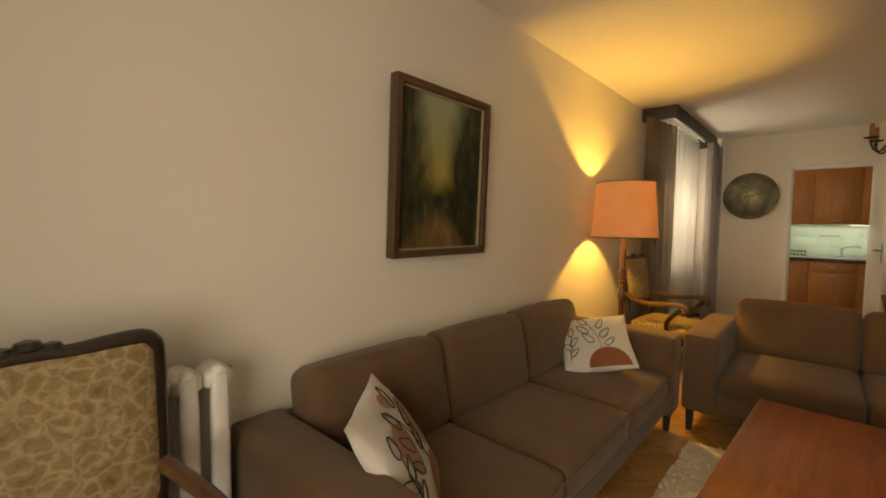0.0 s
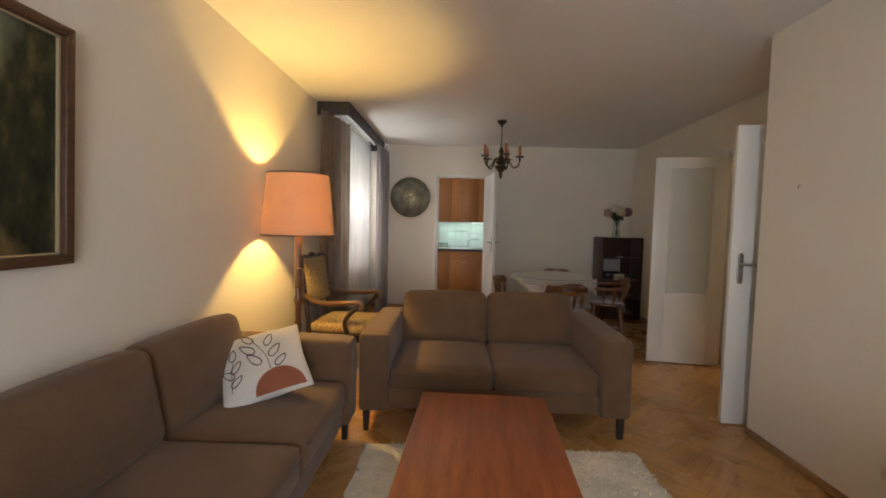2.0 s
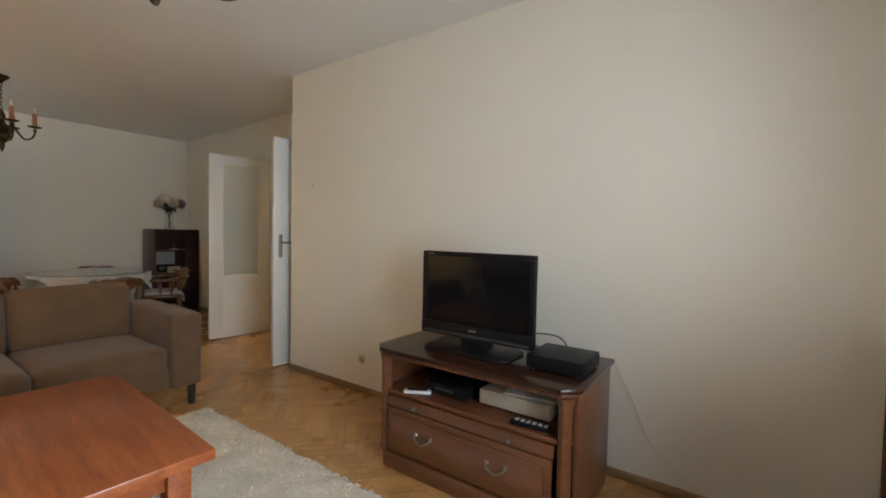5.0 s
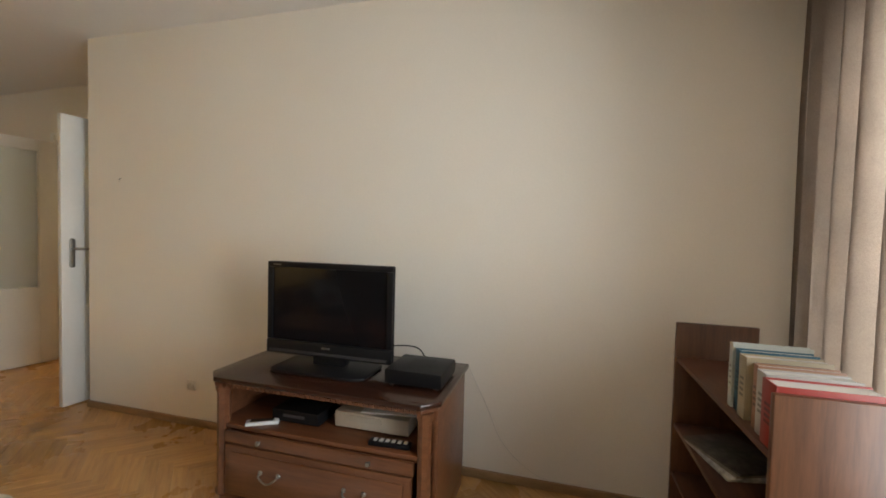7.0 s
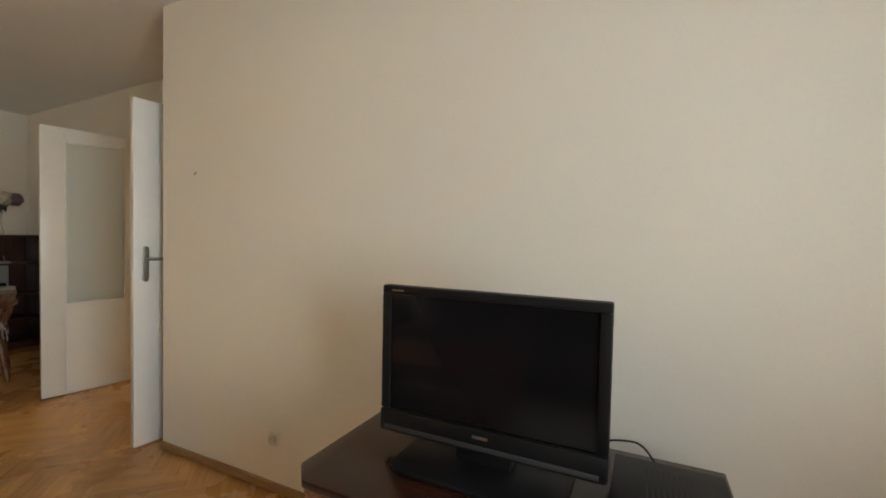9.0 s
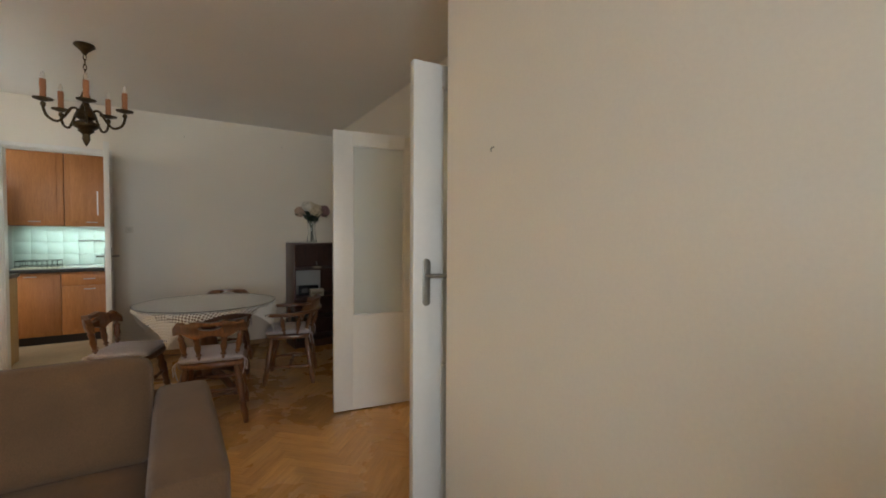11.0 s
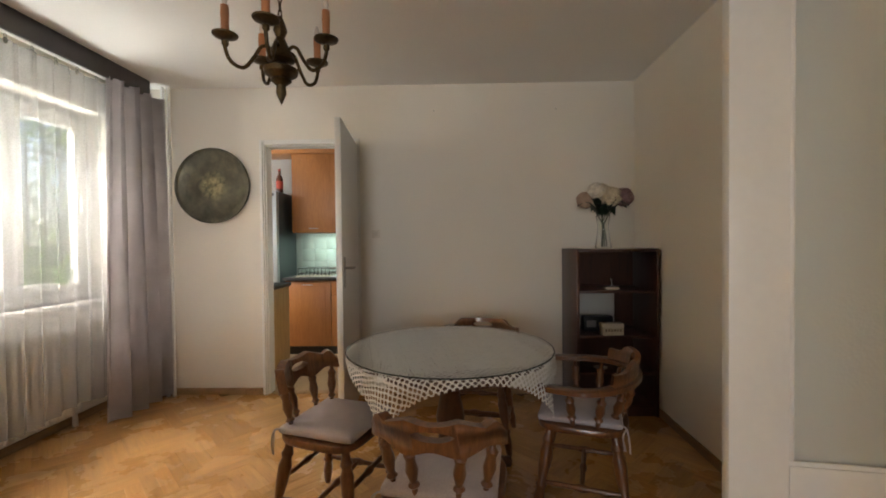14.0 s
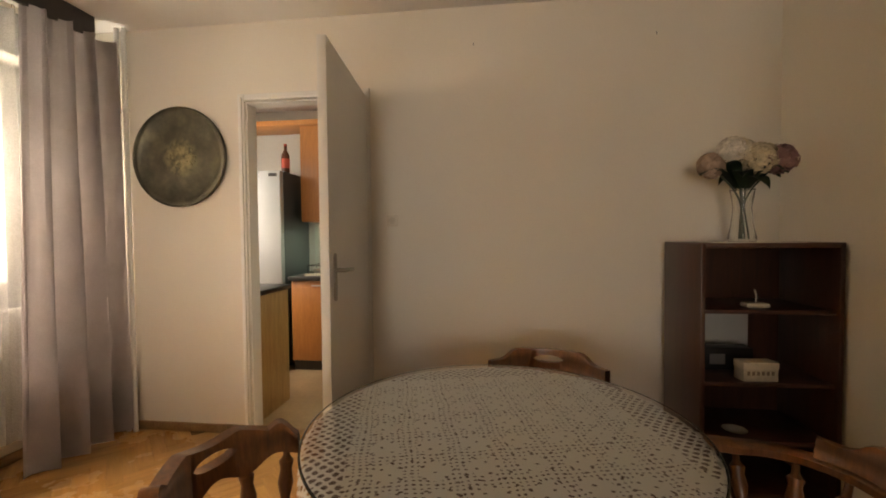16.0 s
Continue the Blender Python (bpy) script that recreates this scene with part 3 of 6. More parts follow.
def lace_material():
    m, n, l, b = shader("white_voile")
    b.inputs["Base Color"].default_value = (0.80, 0.81, 0.81, 1)
    b.inputs["Roughness"].default_value = 0.9
    tr, clear = n.new("ShaderNodeBsdfTranslucent"), n.new("ShaderNodeBsdfTransparent")
    tr.inputs[0].default_value = (0.86, 0.88, 0.88, 1)
    m1, m2 = n.new("ShaderNodeMixShader"), n.new("ShaderNodeMixShader")
    m1.inputs[0].default_value = 0.34
    v = coords(n, l)
    weave = ramp(n, l, noise_tex(n, l, v, 300, 2), [(0.4, (0.56,) * 3), (0.6, (0.68,) * 3)])
    l.new(b.outputs[0], m1.inputs[1])
    l.new(tr.outputs[0], m1.inputs[2])
    l.new(weave, m2.inputs[0])
    l.new(m1.outputs[0], m2.inputs[1])
    l.new(clear.outputs[0], m2.inputs[2])
    l.new(m2.outputs[0], n["Material Output"].inputs[0])
    return m


VOILE = lace_material()
PANE = plain("window_glass", (1, 1, 1), 0.02, 0.0, Transmission_Weight=1.0, IOR=1.02)


def valance_box(name, m, length, depth, label):
    """A wooden pelmet at the ceiling: front board, two ends and a thin top; along local x, front towards -y."""
    t = thing(name, m, label, "curtain pelmet")
    part("front_board", box(-length / 2, length / 2, -depth, -depth + 0.02, -0.135, -0.002, 0.003), VALANCE, t)
    for s in (-1, 1):
        part("end_board", box(s * length / 2 - (0.02 if s > 0 else 0), s * length / 2 + (0 if s > 0 else 0.02), -depth + 0.021, -0.002, -0.135, -0.002, 0.002), VALANCE, t)
    part("curtain_rail", joined(box(-length / 2 + 0.03, length / 2 - 0.03, -0.13, -0.10, -0.05, -0.035), box(-length / 2 + 0.03, length / 2 - 0.03, -0.20, -0.17, -0.05, -0.035)), WHITE, t, "white curtain rail")


def window_unit(name, m, w, h, sashes, label):
    """White sash window set in its opening: x along, z up, room side -y."""
    t = thing(name, m, label, "window", "", "structure")
    fr = part("window_frame", joined(box(-w / 2, w / 2, 0, 0.06, 0, 0.06, 0.004), box(-w / 2, w / 2, 0, 0.06, h - 0.06, h, 0.004), box(-w / 2, -w / 2 + 0.06, 0, 0.06, 0.06, h - 0.06, 0.004), box(w / 2 - 0.06, w / 2, 0, 0.06, 0.06, h - 0.06, 0.004)), WHITE, t)
    sw = (w - 0.12) / sashes
    for i in range(sashes):
        x0 = -w / 2 + 0.06 + i * sw
        x1 = x0 + sw
        s = part("sash", joined(box(x0, x1, -0.02, 0.04, 0.06, 0.13, 0.004), box(x0, x1, -0.02, 0.04, h - 0.13, h - 0.06, 0.004), box(x0, x0 + 0.07, -0.02, 0.04, 0.13, h - 0.13, 0.004), box(x1 - 0.07, x1, -0.02, 0.04, 0.13, h - 0.13, 0.004)), WHITE, t)
        part("pane", box(x0 + 0.07, x1 - 0.07, 0.008, 0.014, 0.13, h - 0.13), PANE, s).visible_shadow = False
        part("window_handle", joined(box(x1 - 0.05, x1 - 0.03, -0.035, -0.021, h * 0.45, h * 0.45 + 0.1, 0.003), box(x1 - 0.052, x1 - 0.028, -0.05, -0.035, h * 0.45 + 0.02, h * 0.45 + 0.13, 0.004)), WHITE, s)
    part("window_sill", box(-w / 2 - 0.06, w / 2 + 0.06, -0.26, -0.021, -0.03, 0.0, 0.008), WHITE, t)
    return t


window_unit("window_1", pose(XL - 0.20, (WY0 + WY1) / 2, WZ0, 0, 0, 90), WY1 - WY0, WZ1 - WZ0, 3, "white three-sash window over the dining radiator")
window_unit("window_2", pose((SX0 + SX1) / 2, YN - 0.20, SZ0, 0, 0, 180), SX1 - SX0, SZ1 - SZ0, 3, "white three-sash window behind taupe curtains")
# added window, never in view, fills the kitchen's daylight opening
window_unit("window_3", pose(-0.94, 8.225, 1.0, 0, 0, 90), 0.75, 1.2, 1, "white kitchen window, unseen and added for daylight")

valance_box("curtain_pelmet", pose(XL, 6.335, H, 0, 0, 90), 2.14, 0.335, "dark stained wooden pelmet above the dining window")
valance_box("curtain_pelmet", pose(0.95, YN, H, 0, 0, 180), 3.30, 0.26, "dark stained wooden pelmet above the window")
drape("curtain", pose(-0.635, 5.44, 0, 0, 0, 82), 0.66, 0.03, 2.44, 5, 0.035, BEIGE_CURTAIN, "taupe curtain drawn to the side of the window", 3, 0.02)
drape("curtain", pose(-0.455, 7.255, 0, 0, 0, 90), 0.52, 0.03, 2.44, 4, 0.058, GREY_CURTAIN, "grey mauve curtain drawn aside in heavy folds", 5, 0.2)
drape("voile_curtain", pose(-0.645, 6.44, 0, 0, 0, 90), 1.62, 0.16, 2.46, 14, 0.022, VOILE, "white sheer voile curtain over the window", 8, 0.0, None, 0.02, 0)
# its out-of-view width below x=2 is added to shade the east wall
drape("curtain", pose(2.07, -0.45, 0), 1.06, 0.03, 2.44, 9, 0.045, BEIGE_CURTAIN, "taupe curtain hanging in deep folds beside the bookcase", 11, 0.05)
drape("curtain", pose(-0.42, -0.46, 0), 0.56, 0.03, 2.44, 5, 0.045, BEIGE_CURTAIN, "taupe curtain hanging in deep folds", 12, 0.05)


def lever(parent, m, side=1):
    """Door handle on a long plate: plate in the x-z plane, lever towards +x * side, room side -y."""
    plate = [(0.019 * math.cos(a), 0.085 * (1 if a < math.pi else -1) + 0.019 * math.sin(a)) for a in [k * math.pi / 8 for k in range(16)]]
    h = part("door_handle", prism(plate, -0.007, 0, "y", 0.002), PEWTER, parent, "dull metal lever on a long plate", m)
    part("lever", tube(smooth_pts([(0, -0.006, 0.03), (0, -0.04, 0.03), (side * 0.02, -0.052, 0.03), (side * 0.07, -0.052, 0.028), (side * 0.115, -0.05, 0.026)], 4), 0.009, 8), PEWTER, h)
    part("keyhole", box(-0.004, 0.004, -0.0068, -0.006, -0.07, -0.045), BLACK, h)


def frosted():
    m, n, l, b = shader("figured_frosted_glass")
    b.inputs["Base Color"].default_value = (0.86, 0.89, 0.84, 1)
    b.inputs["Roughness"].default_value = 0.45
    b.inputs["Transmission Weight"].default_value = 0.55
    v = coords(n, l)
    vo = n.new("ShaderNodeTexVoronoi")
    vo.inputs["Scale"].default_value = 110
    l.new(v, vo.inputs["Vector"])
    bumped(n, l, b, vo.outputs["Distance"], 0.3, 0.002)
    return m


FROST = frosted()


def glazed_leaf(name, m, w, h, label, g0, g1, hinge, e=0.17, e2=0.137):
    """Door leaf with one tall glazed light: x from the hinge edge 0 to w, thickness in y, room side -y."""
    t = thing(name, m, label, "door", "", "structure")
    k = w - e2
    part("leaf_frame", joined(box(0, e, -0.02, 0.02, 0, h, 0.003), box(k, w, -0.02, 0.02, 0, h, 0.003), box(e, k, -0.02, 0.02, 0, g0, 0.0), box(e, k, -0.02, 0.02, g1, h, 0.0)), WHITE, t)
    bead = 0.012
    part("glazing_bead", joined(*[joined(box(e, k, y - 0.005, y + 0.005, g0, g0 + bead, 0.002), box(e, k, y - 0.005, y + 0.005, g1 - bead, g1, 0.002), box(e, e + bead, y - 0.005, y + 0.005, g0 + bead, g1 - bead, 0.002), box(k - bead, k, y - 0.005, y + 0.005, g0 + bead, g1 - bead, 0.002)) for y in (-0.012, 0.012)]), WHITE, t)
    part("glass", box(e, k, -0.003, 0.003, g0, g1), FROST, t, "obscured frosted glass")
    for z in (0.25, h / 2, h - 0.25):
        part("hinge", lathe([(0.009, z - 0.06), (0.009, z + 0.06)], 10, pose(-0.006, hinge * 0.022, 0)), WHITE, t)
    return t


d1 = glazed_leaf("door_1", pose(3.262, 5.090, 0.008, 0, 0, 170.5), 0.655, 2.03, "white glazed hall door leaf standing open", 0.69, 1.935, -1, 0.125)
d2 = glazed_leaf("door_2", pose(3.250, 3.790, 0.008, 0, 0, 175.6), 0.736, 2.03, "white glazed hall door leaf folded back against the wall", 0.69, 1.94, -1)
lever(d2, pose(0.675, -0.02, 1.075), -1)
lever(d2, pose(0.675, 0.02, 1.075, 0, 0, 180), 1)


def casing(name, axis, a0, a1, h, p, out, label, width=0.075):
    """A door surround: three architraves on one wall face."""
    t = thing(name, pose(0, 0, 0), label, "door frame", "", "structure")
    for n0, n1, z0, z1 in ((a0 - width, a0, 0, h + width), (a1, a1 + width, 0, h + width), (a0, a1, h, h + width)):
        lo, hi = sorted((p, p + out))
        lo2, hi2 = sorted((p, p + out * 1.6))
        inner = (n0, n1)
        b = box(lo, hi, n0, n1, z0, z1, 0.003) if axis == "x" else box(n0, n1, lo, hi, z0, z1, 0.003)
        c = box(lo2, hi2, inner[0] + 0.012, inner[1] - 0.012, z0, z1 - 0.02, 0.003) if axis == "x" else box(inner[0] + 0.012, inner[1] - 0.012, lo2, hi2, z0, z1 - 0.02, 0.003)
        part("architrave", joined(b, c), WHITE, t)
    return t


kc = casing("door_frame_kitchen", "y", KX0, KX1, KZ, YF, -0.018, "white painted kitchen door surround", 0.042)
part("jamb", joined(box(KX0 - 0.001, KX0 + 0.010, YF + 0.001, YF + W + 0.01, 0, KZ), box(KX1 - 0.02, KX1 + 0.001, YF + 0.001, YF + W + 0.01, 0, KZ), box(KX0 + 0.010, KX1 - 0.02, YF + 0.001, YF + W + 0.01, KZ - 0.010, KZ + 0.001)), WHITE, kc)
hc = casing("door_frame_hall", "x", HY0, HY1, HZ, XH, -0.016, "white painted double-door surround to the hall")
part("jamb", joined(box(XH + 0.001, XH + 0.11, HY0 - 0.001, HY0 + 0.02, 0, HZ), box(XH + 0.001, XH + 0.11, HY1 - 0.02, HY1 + 0.001, 0, HZ), box(XH + 0.001, XH + 0.11, HY0 + 0.02, HY1 - 0.02, HZ - 0.02, HZ + 0.001)), WHITE, hc)
hc.matrix_world = SKEW


def kitchen_door():
    t = thing("door_3", pose(1.125, 7.562, 0.008, 0, 0, -85), "plain white kitchen door standing wide open", "door", "", "structure")
    part("leaf", box(0, 0.77, -0.02, 0.02, 0, 2.062, 0.003), WHITE, t)
    for z in (0.25, 1.78):
        part("hinge", lathe([(0.009, z - 0.06), (0.009, z + 0.06)], 10, pose(-0.004, 0.026, 0)), WHITE, t)
    lever(t, pose(0.70, 0.02, 1.06, 0, 0, 180), 1)
    lever(t, pose(0.70, -0.02, 1.06), -1)


kitchen_door()

for nm, b in (("baseboard_west", box(XL, XL + 0.018, YN, YF, 0, 0.055, 0.005)), ("baseboard_east", box(XR - 0.018, XR, YN, YC, 0, 0.045, 0.005)), ("baseboard_north", box(XL + 0.02, KX0 - 0.044, YF - 0.018, YF, 0, 0.055, 0.005)), ("baseboard_north_2", box(KX1 + 0.044, XH, YF - 0.018, YF, 0, 0.055, 0.005)), ("baseboard_hall", box(XH - 0.018, XH, HY1 + 0.08, YF - 0.02, 0, 0.055, 0.005))):
    solid(nm, b, SKIRT, "narrow oak skirting board", "baseboard", "structure", SKEW if nm == "baseboard_hall" else None)

# ---- dining end ----
TCX, TCY, TZ, TR = 1.90, 6.28, 0.72, 0.52


def dining_table():
    t = thing("dining_table", pose(TCX, TCY, 0), "round dark wooden pedestal dining table", "table")
    part("tabletop", lathe([(0, TZ - 0.03), (TR - 0.02, TZ - 0.03), (TR - 0.005, TZ - 0.02), (TR - 0.005, TZ - 0.01), (0, TZ - 0.01)], 64), WALNUT_Z, t)
    part("apron", lathe([(0.36, TZ - 0.1), (0.38, TZ - 0.1), (0.38, TZ - 0.031), (0.36, TZ - 0.031)], 40), WALNUT_Z, t)
    part("pedestal", lathe([(0.07, 0.10), (0.09, 0.16), (0.06, 0.24), (0.075, 0.36), (0.05, 0.48), (0.08, 0.56), (0.10, TZ - 0.032)], 24), WALNUT_Z, t)
    for k in range(4):
        a = k * math.pi / 2 + 0.5
        c, s = math.cos(a), math.sin(a)
        part("foot", tube(smooth_pts([(0.05 * c, 0.05 * s, 0.16), (0.18 * c, 0.18 * s, 0.12), (0.30 * c, 0.30 * s, 0.05), (0.37 * c, 0.37 * s, 0.025)], 4), 0.03, 10, None), WALNUT_Z, t)


dining_table()


def flat_bow(pts, width=0.058, thick=0.026):
    """A flat rail swept along a bow, its rounded ends widened a little for the hands."""
    bm, rings, n = bmesh.new(), [], len(pts) - 1
    for i, p in enumerate(pts):
        a, b_ = Vector(pts[max(0, i - 1)]), Vector(pts[min(n, i + 1)])
        side = (b_ - a).cross(Vector((0, 0, 1))).normalized()
        e = min(i, n - i)
        w = width / 2 * (0.62, 1.1, 1.2, 1.1)[e] if e < 4 else width / 2
        q = [(w, -0.35), (w, 0.35), (0.8 * w, 0.5), (-0.8 * w, 0.5), (-w, 0.35), (-w, -0.35), (-0.8 * w, -0.5), (0.8 * w, -0.5)]
        rings.append([bm.verts.new(Vector(p) + side * x + Vector((0, 0, z * thick))) for x, z in q])
    for A, B in zip(rings, rings[1:]):
        for k in range(8):
            bm.faces.new((A[k], A[(k + 1) % 8], B[(k + 1) % 8], B[k]))
    bm.faces.new(rings[0])
    bm.faces.new(rings[-1])
    return bm


def dining_chair(m, label, arms=False):
    """Low captain's chair: turned legs and stretchers, round-cornered seat, curved crest rail with a hand hole; front towards -y."""
    t = thing("dining_chair", m, label, "chair", "chairs round the dining table")
    prof = [(0, 0.014), (0.06, 0.019), (0.2, 0.024), (0.3, 0.019), (0.34, 0.026), (0.38, 0.018), (0.55, 0.026), (0.72, 0.029), (0.8, 0.02), (0.84, 0.027), (0.9, 0.019), (1, 0.018)]
    ends = {}
    for sx in (-1, 1):
        for sy in (-1, 1):
            a, b = (sx * 0.21, sy * 0.20, 0), (sx * 0.15, sy * 0.14, 0.40)
            ends[sx, sy] = (Vector(a), Vector(b))
            part("leg", turned(a, b, prof), TURNED, t)
    sp = [(0, 0.008), (0.2, 0.012), (0.4, 0.011), (0.47, 0.017), (0.53, 0.017), (0.6, 0.011), (0.8, 0.012), (1, 0.008)]

    def on(sx, sy, z):
        a, b = ends[sx, sy]
        return a + (b - a) * (z / 0.40)
    for sx in (-1, 1):
        part("stretcher", turned(on(sx, -1, 0.15), on(sx, 1, 0.15), sp, 10), TURNED, t)
    part("stretcher", turned((on(-1, -1, 0.15) + on(-1, 1, 0.15)) / 2, (on(1, -1, 0.15) + on(1, 1, 0.15)) / 2, sp, 10), TURNED, t)
    part("stretcher", turned(on(-1, -1, 0.23), on(1, -1, 0.23), sp, 10), TURNED, t)
    part("stretcher", turned(on(-1, 1, 0.23), on(1, 1, 0.23), sp, 10), TURNED, t)
    outline = []
    for i in range(40):
        a = 2 * math.pi * i / 40
        c, s = math.cos(a), math.sin(a)
        outline.append((0.215 * math.copysign(abs(c) ** 0.55, c) * (1 - 0.06 * s), 0.205 * math.copysign(abs(s) ** 0.55, s)))
    part("seat", prism(outline, 0.395, 0.43, "z", 0.012), TURNED, t)
    pad = part("seat_pad", cushion(0.385, 0.37, 0.035, 0.017, (0, 0, 0.012), m=pose(0, -0.01, 0.449)), PAD, t, "lilac grey seat pad tied on with tapes")
    for sx in (-1, 1):
        part("tie", joined(tube(smooth_pts([(sx * 0.17, 0.165, 0.45), (sx * 0.20, 0.185, 0.45), (sx * 0.205, 0.195, 0.40), (sx * 0.19, 0.2, 0.34)], 4), 0.004, 6), tube(smooth_pts([(sx * 0.2, 0.185, 0.45), (sx * 0.22, 0.17, 0.42), (sx * 0.215, 0.18, 0.36)], 4), 0.004, 6)), PAD, pad)
    if arms:
        def rail(u, z):
            """A point on the bow: u from -1 (one arm's end) round the back to 1."""
            a = u * 1.95
            return (0.285 * math.sin(a) * (1.0 if abs(a) < 1.57 else 0.97), 0.235 * math.cos(a) + 0.0 - (0.06 if abs(a) > 1.57 else 0) * (abs(a) - 1.57) * 4, z)
        bow = [rail(-1 + 2 * i / 28, 0.625 + 0.012 * math.cos(math.pi * (i / 14 - 1))) for i in range(29)]
        part("arm_bow", flat_bow(bow), TURNED, t, "broad flat arm bow running round the back")
        bm = bmesh.new()
        rows = []
        for i in range(25):
            u = -1 + 2 * i / 24
            x, y, _ = rail(u * 0.52, 0)
            top = 0.645 + 0.085 * (1 if abs(u) < 0.55 else max(0.0, 1 - (abs(u) - 0.55) / 0.45) ** 1.4)
            hole = 0 if abs(u) > 0.24 else 0.016 * math.sqrt(max(0, 1 - (u / 0.24) ** 2))
            k = math.hypot(x, y)
            rows.append([[bm.verts.new((x * (1 + o / k), y * (1 + o / k) + 0.12 * (z - 0.64), z)) for z in (0.636, 0.69 - hole, 0.69 + hole, max(top, 0.69 + hole + 0.001) if abs(u) < 0.8 else max(0.6905, top))] for o in (-0.012, 0.012)])
        for A, B in zip(rows, rows[1:]):
            for s in (0, 1):
                for k in (0, 2):
                    bm.faces.new((A[s][k], B[s][k], B[s][k + 1], A[s][k + 1]))
            for k in range(4):
                bm.faces.new((A[0][k], B[0][k], B[1][k], A[1][k]))
        bmesh.ops.remove_doubles(bm, verts=bm.verts[:], dist=0.0004)
        part("crest", bm, TURNED, t, "raised crest with a hand hole")
        spin = [(0, 0.009), (0.12, 0.012), (0.2, 0.009), (0.25, 0.020), (0.3, 0.012), (0.5, 0.022), (0.65, 0.016), (0.74, 0.021), (0.8, 0.010), (1, 0.009)]
        for u in (-0.86, -0.6, -0.36, -0.12, 0.12, 0.36, 0.6, 0.86):
            x, y, z = rail(u, 0.615)
            part("spindle", turned((x * 0.68, y * 0.72, 0.428), (x, y, z), spin, 10), TURNED, t)
        return t
    # crest rail: bent in plan, shaped in outline, with a hand hole
    bm, n = bmesh.new(), 36
    cols = []
    for i in range(n + 1):
        u = -1 + 2 * i / n
        ang = u * 0.92
        r0 = 0.265
        cx, cy = math.sin(ang) * r0, 0.215 - (1 - math.cos(ang)) * 0.24
        top = 0.722 - 0.05 * max(0, abs(u) - 0.34) / 0.66 + 0.026 * max(0, math.cos((abs(u) - 0.82) * 11)) * (abs(u) > 0.6) - 0.012 * max(0, math.cos(u * 5))
        bot = 0.612 + 0.02 * abs(u) ** 2 + 0.012 * math.cos(u * 9)
        hole = 0.0 if abs(u) > 0.26 else 0.017 * math.sqrt(max(0, 1 - (u / 0.26) ** 2))
        mid = min(0.675, top - 0.015)
        zs = [bot, mid - hole, mid + hole, top]
        nx, ny = math.sin(ang), math.cos(ang)
        cols.append([[bm.verts.new((cx + nx * o, cy + ny * o + 0.02 * (z - 0.62) / 0.1, z)) for z in zs] for o in (-0.019, 0.019)])
    for i in range(n):
        A, B = cols[i], cols[i + 1]
        for s in (0, 1):
            for k in (0, 2):
                bm.faces.new((A[s][k], B[s][k], B[s][k + 1], A[s][k + 1]))
        for k in range(4):
            bm.faces.new((A[0][k], B[0][k], B[1][k], A[1][k]))
    for C in (cols[0], cols[-1]):
        for k in (0, 2):
            bm.faces.new((C[0][k], C[0][k + 1], C[1][k + 1], C[1][k]))
    bmesh.ops.remove_doubles(bm, verts=bm.verts[:], dist=0.0004)
    part("crest_rail", bm, TURNED, t)
    spin = [(0, 0.009), (0.12, 0.012), (0.2, 0.009), (0.25, 0.020), (0.3, 0.012), (0.5, 0.022), (0.65, 0.016), (0.74, 0.021), (0.8, 0.010), (1, 0.009)]
    for u in (-0.85, -0.36, 0.36, 0.85):
        ang = u * 0.92
        top = (math.sin(ang) * 0.265, 0.215 - (1 - math.cos(ang)) * 0.24 + 0.004, 0.645 + 0.02 * abs(u))
        ang2 = u * 0.95
        low = (math.sin(ang2) * 0.205, 0.165 - (1 - math.cos(ang2)) * 0.12, 0.428)
        part("spindle", turned(low, top, spin, 12), TURNED, t)
    return t


c1 = dining_chair(pose(1.372, 6.04, 0, 0, 0, 72), "turned brown wooden chair with lilac pad pulled out sideways")
c2 = dining_chair(pose(1.885, 5.60, 0, 0, 0, 171), "turned brown wooden chair with its back to the room")
dining_chair(pose(2.08, 6.80, 0, 0, 0, -12), "turned brown wooden armchair between table and far wall", True)
dining_chair(pose(2.55, 6.165, 0, 0, 0, -109), "turned brown wooden armchair turned beside the dark cabinet", True)


def corner_cabinet():
    t = thing("display_cabinet", pose(3.09, 7.30, 0), "dark mahogany open shelf cabinet against the wall", "cabinet")
    w, d, z = 0.29, 0.20, 1.20
    for s in (-1, 1):
        part("side_panel", box(s * w - (0.02 if s > 0 else 0), s * w + (0 if s > 0 else 0.02), -d, d, 0.0, z, 0.003), MAHOG, t)
    part("top_board", box(-w + 0.02, w - 0.02, -d, d, z - 0.022, z, 0.002), MAHOG, t)
    part("back_panel", box(-w + 0.02, w - 0.02, d - 0.012, d, 0.06, z - 0.022), MAHOG, t)
    part("mirror_back", box(-w + 0.10, w - 0.17, d - 0.016, d - 0.012, 0.56, 0.885), plain("pale_panel", (0.45, 0.45, 0.42), 0.3), t, "pale panel set in the back")
    for zz in (0.06, 0.30, 0.56, 0.885):
        part("shelf", box(-w + 0.021, w - 0.021, -d + 0.015, d - 0.017, zz, zz + 0.018, 0.002), MAHOG, t)
    part("plinth", box(-w + 0.021, w - 0.021, -d + 0.02, -d + 0.035, 0.0, 0.059), MAHOG, t)


corner_cabinet()

# ---- pictures, plate, armchairs, pillows ----


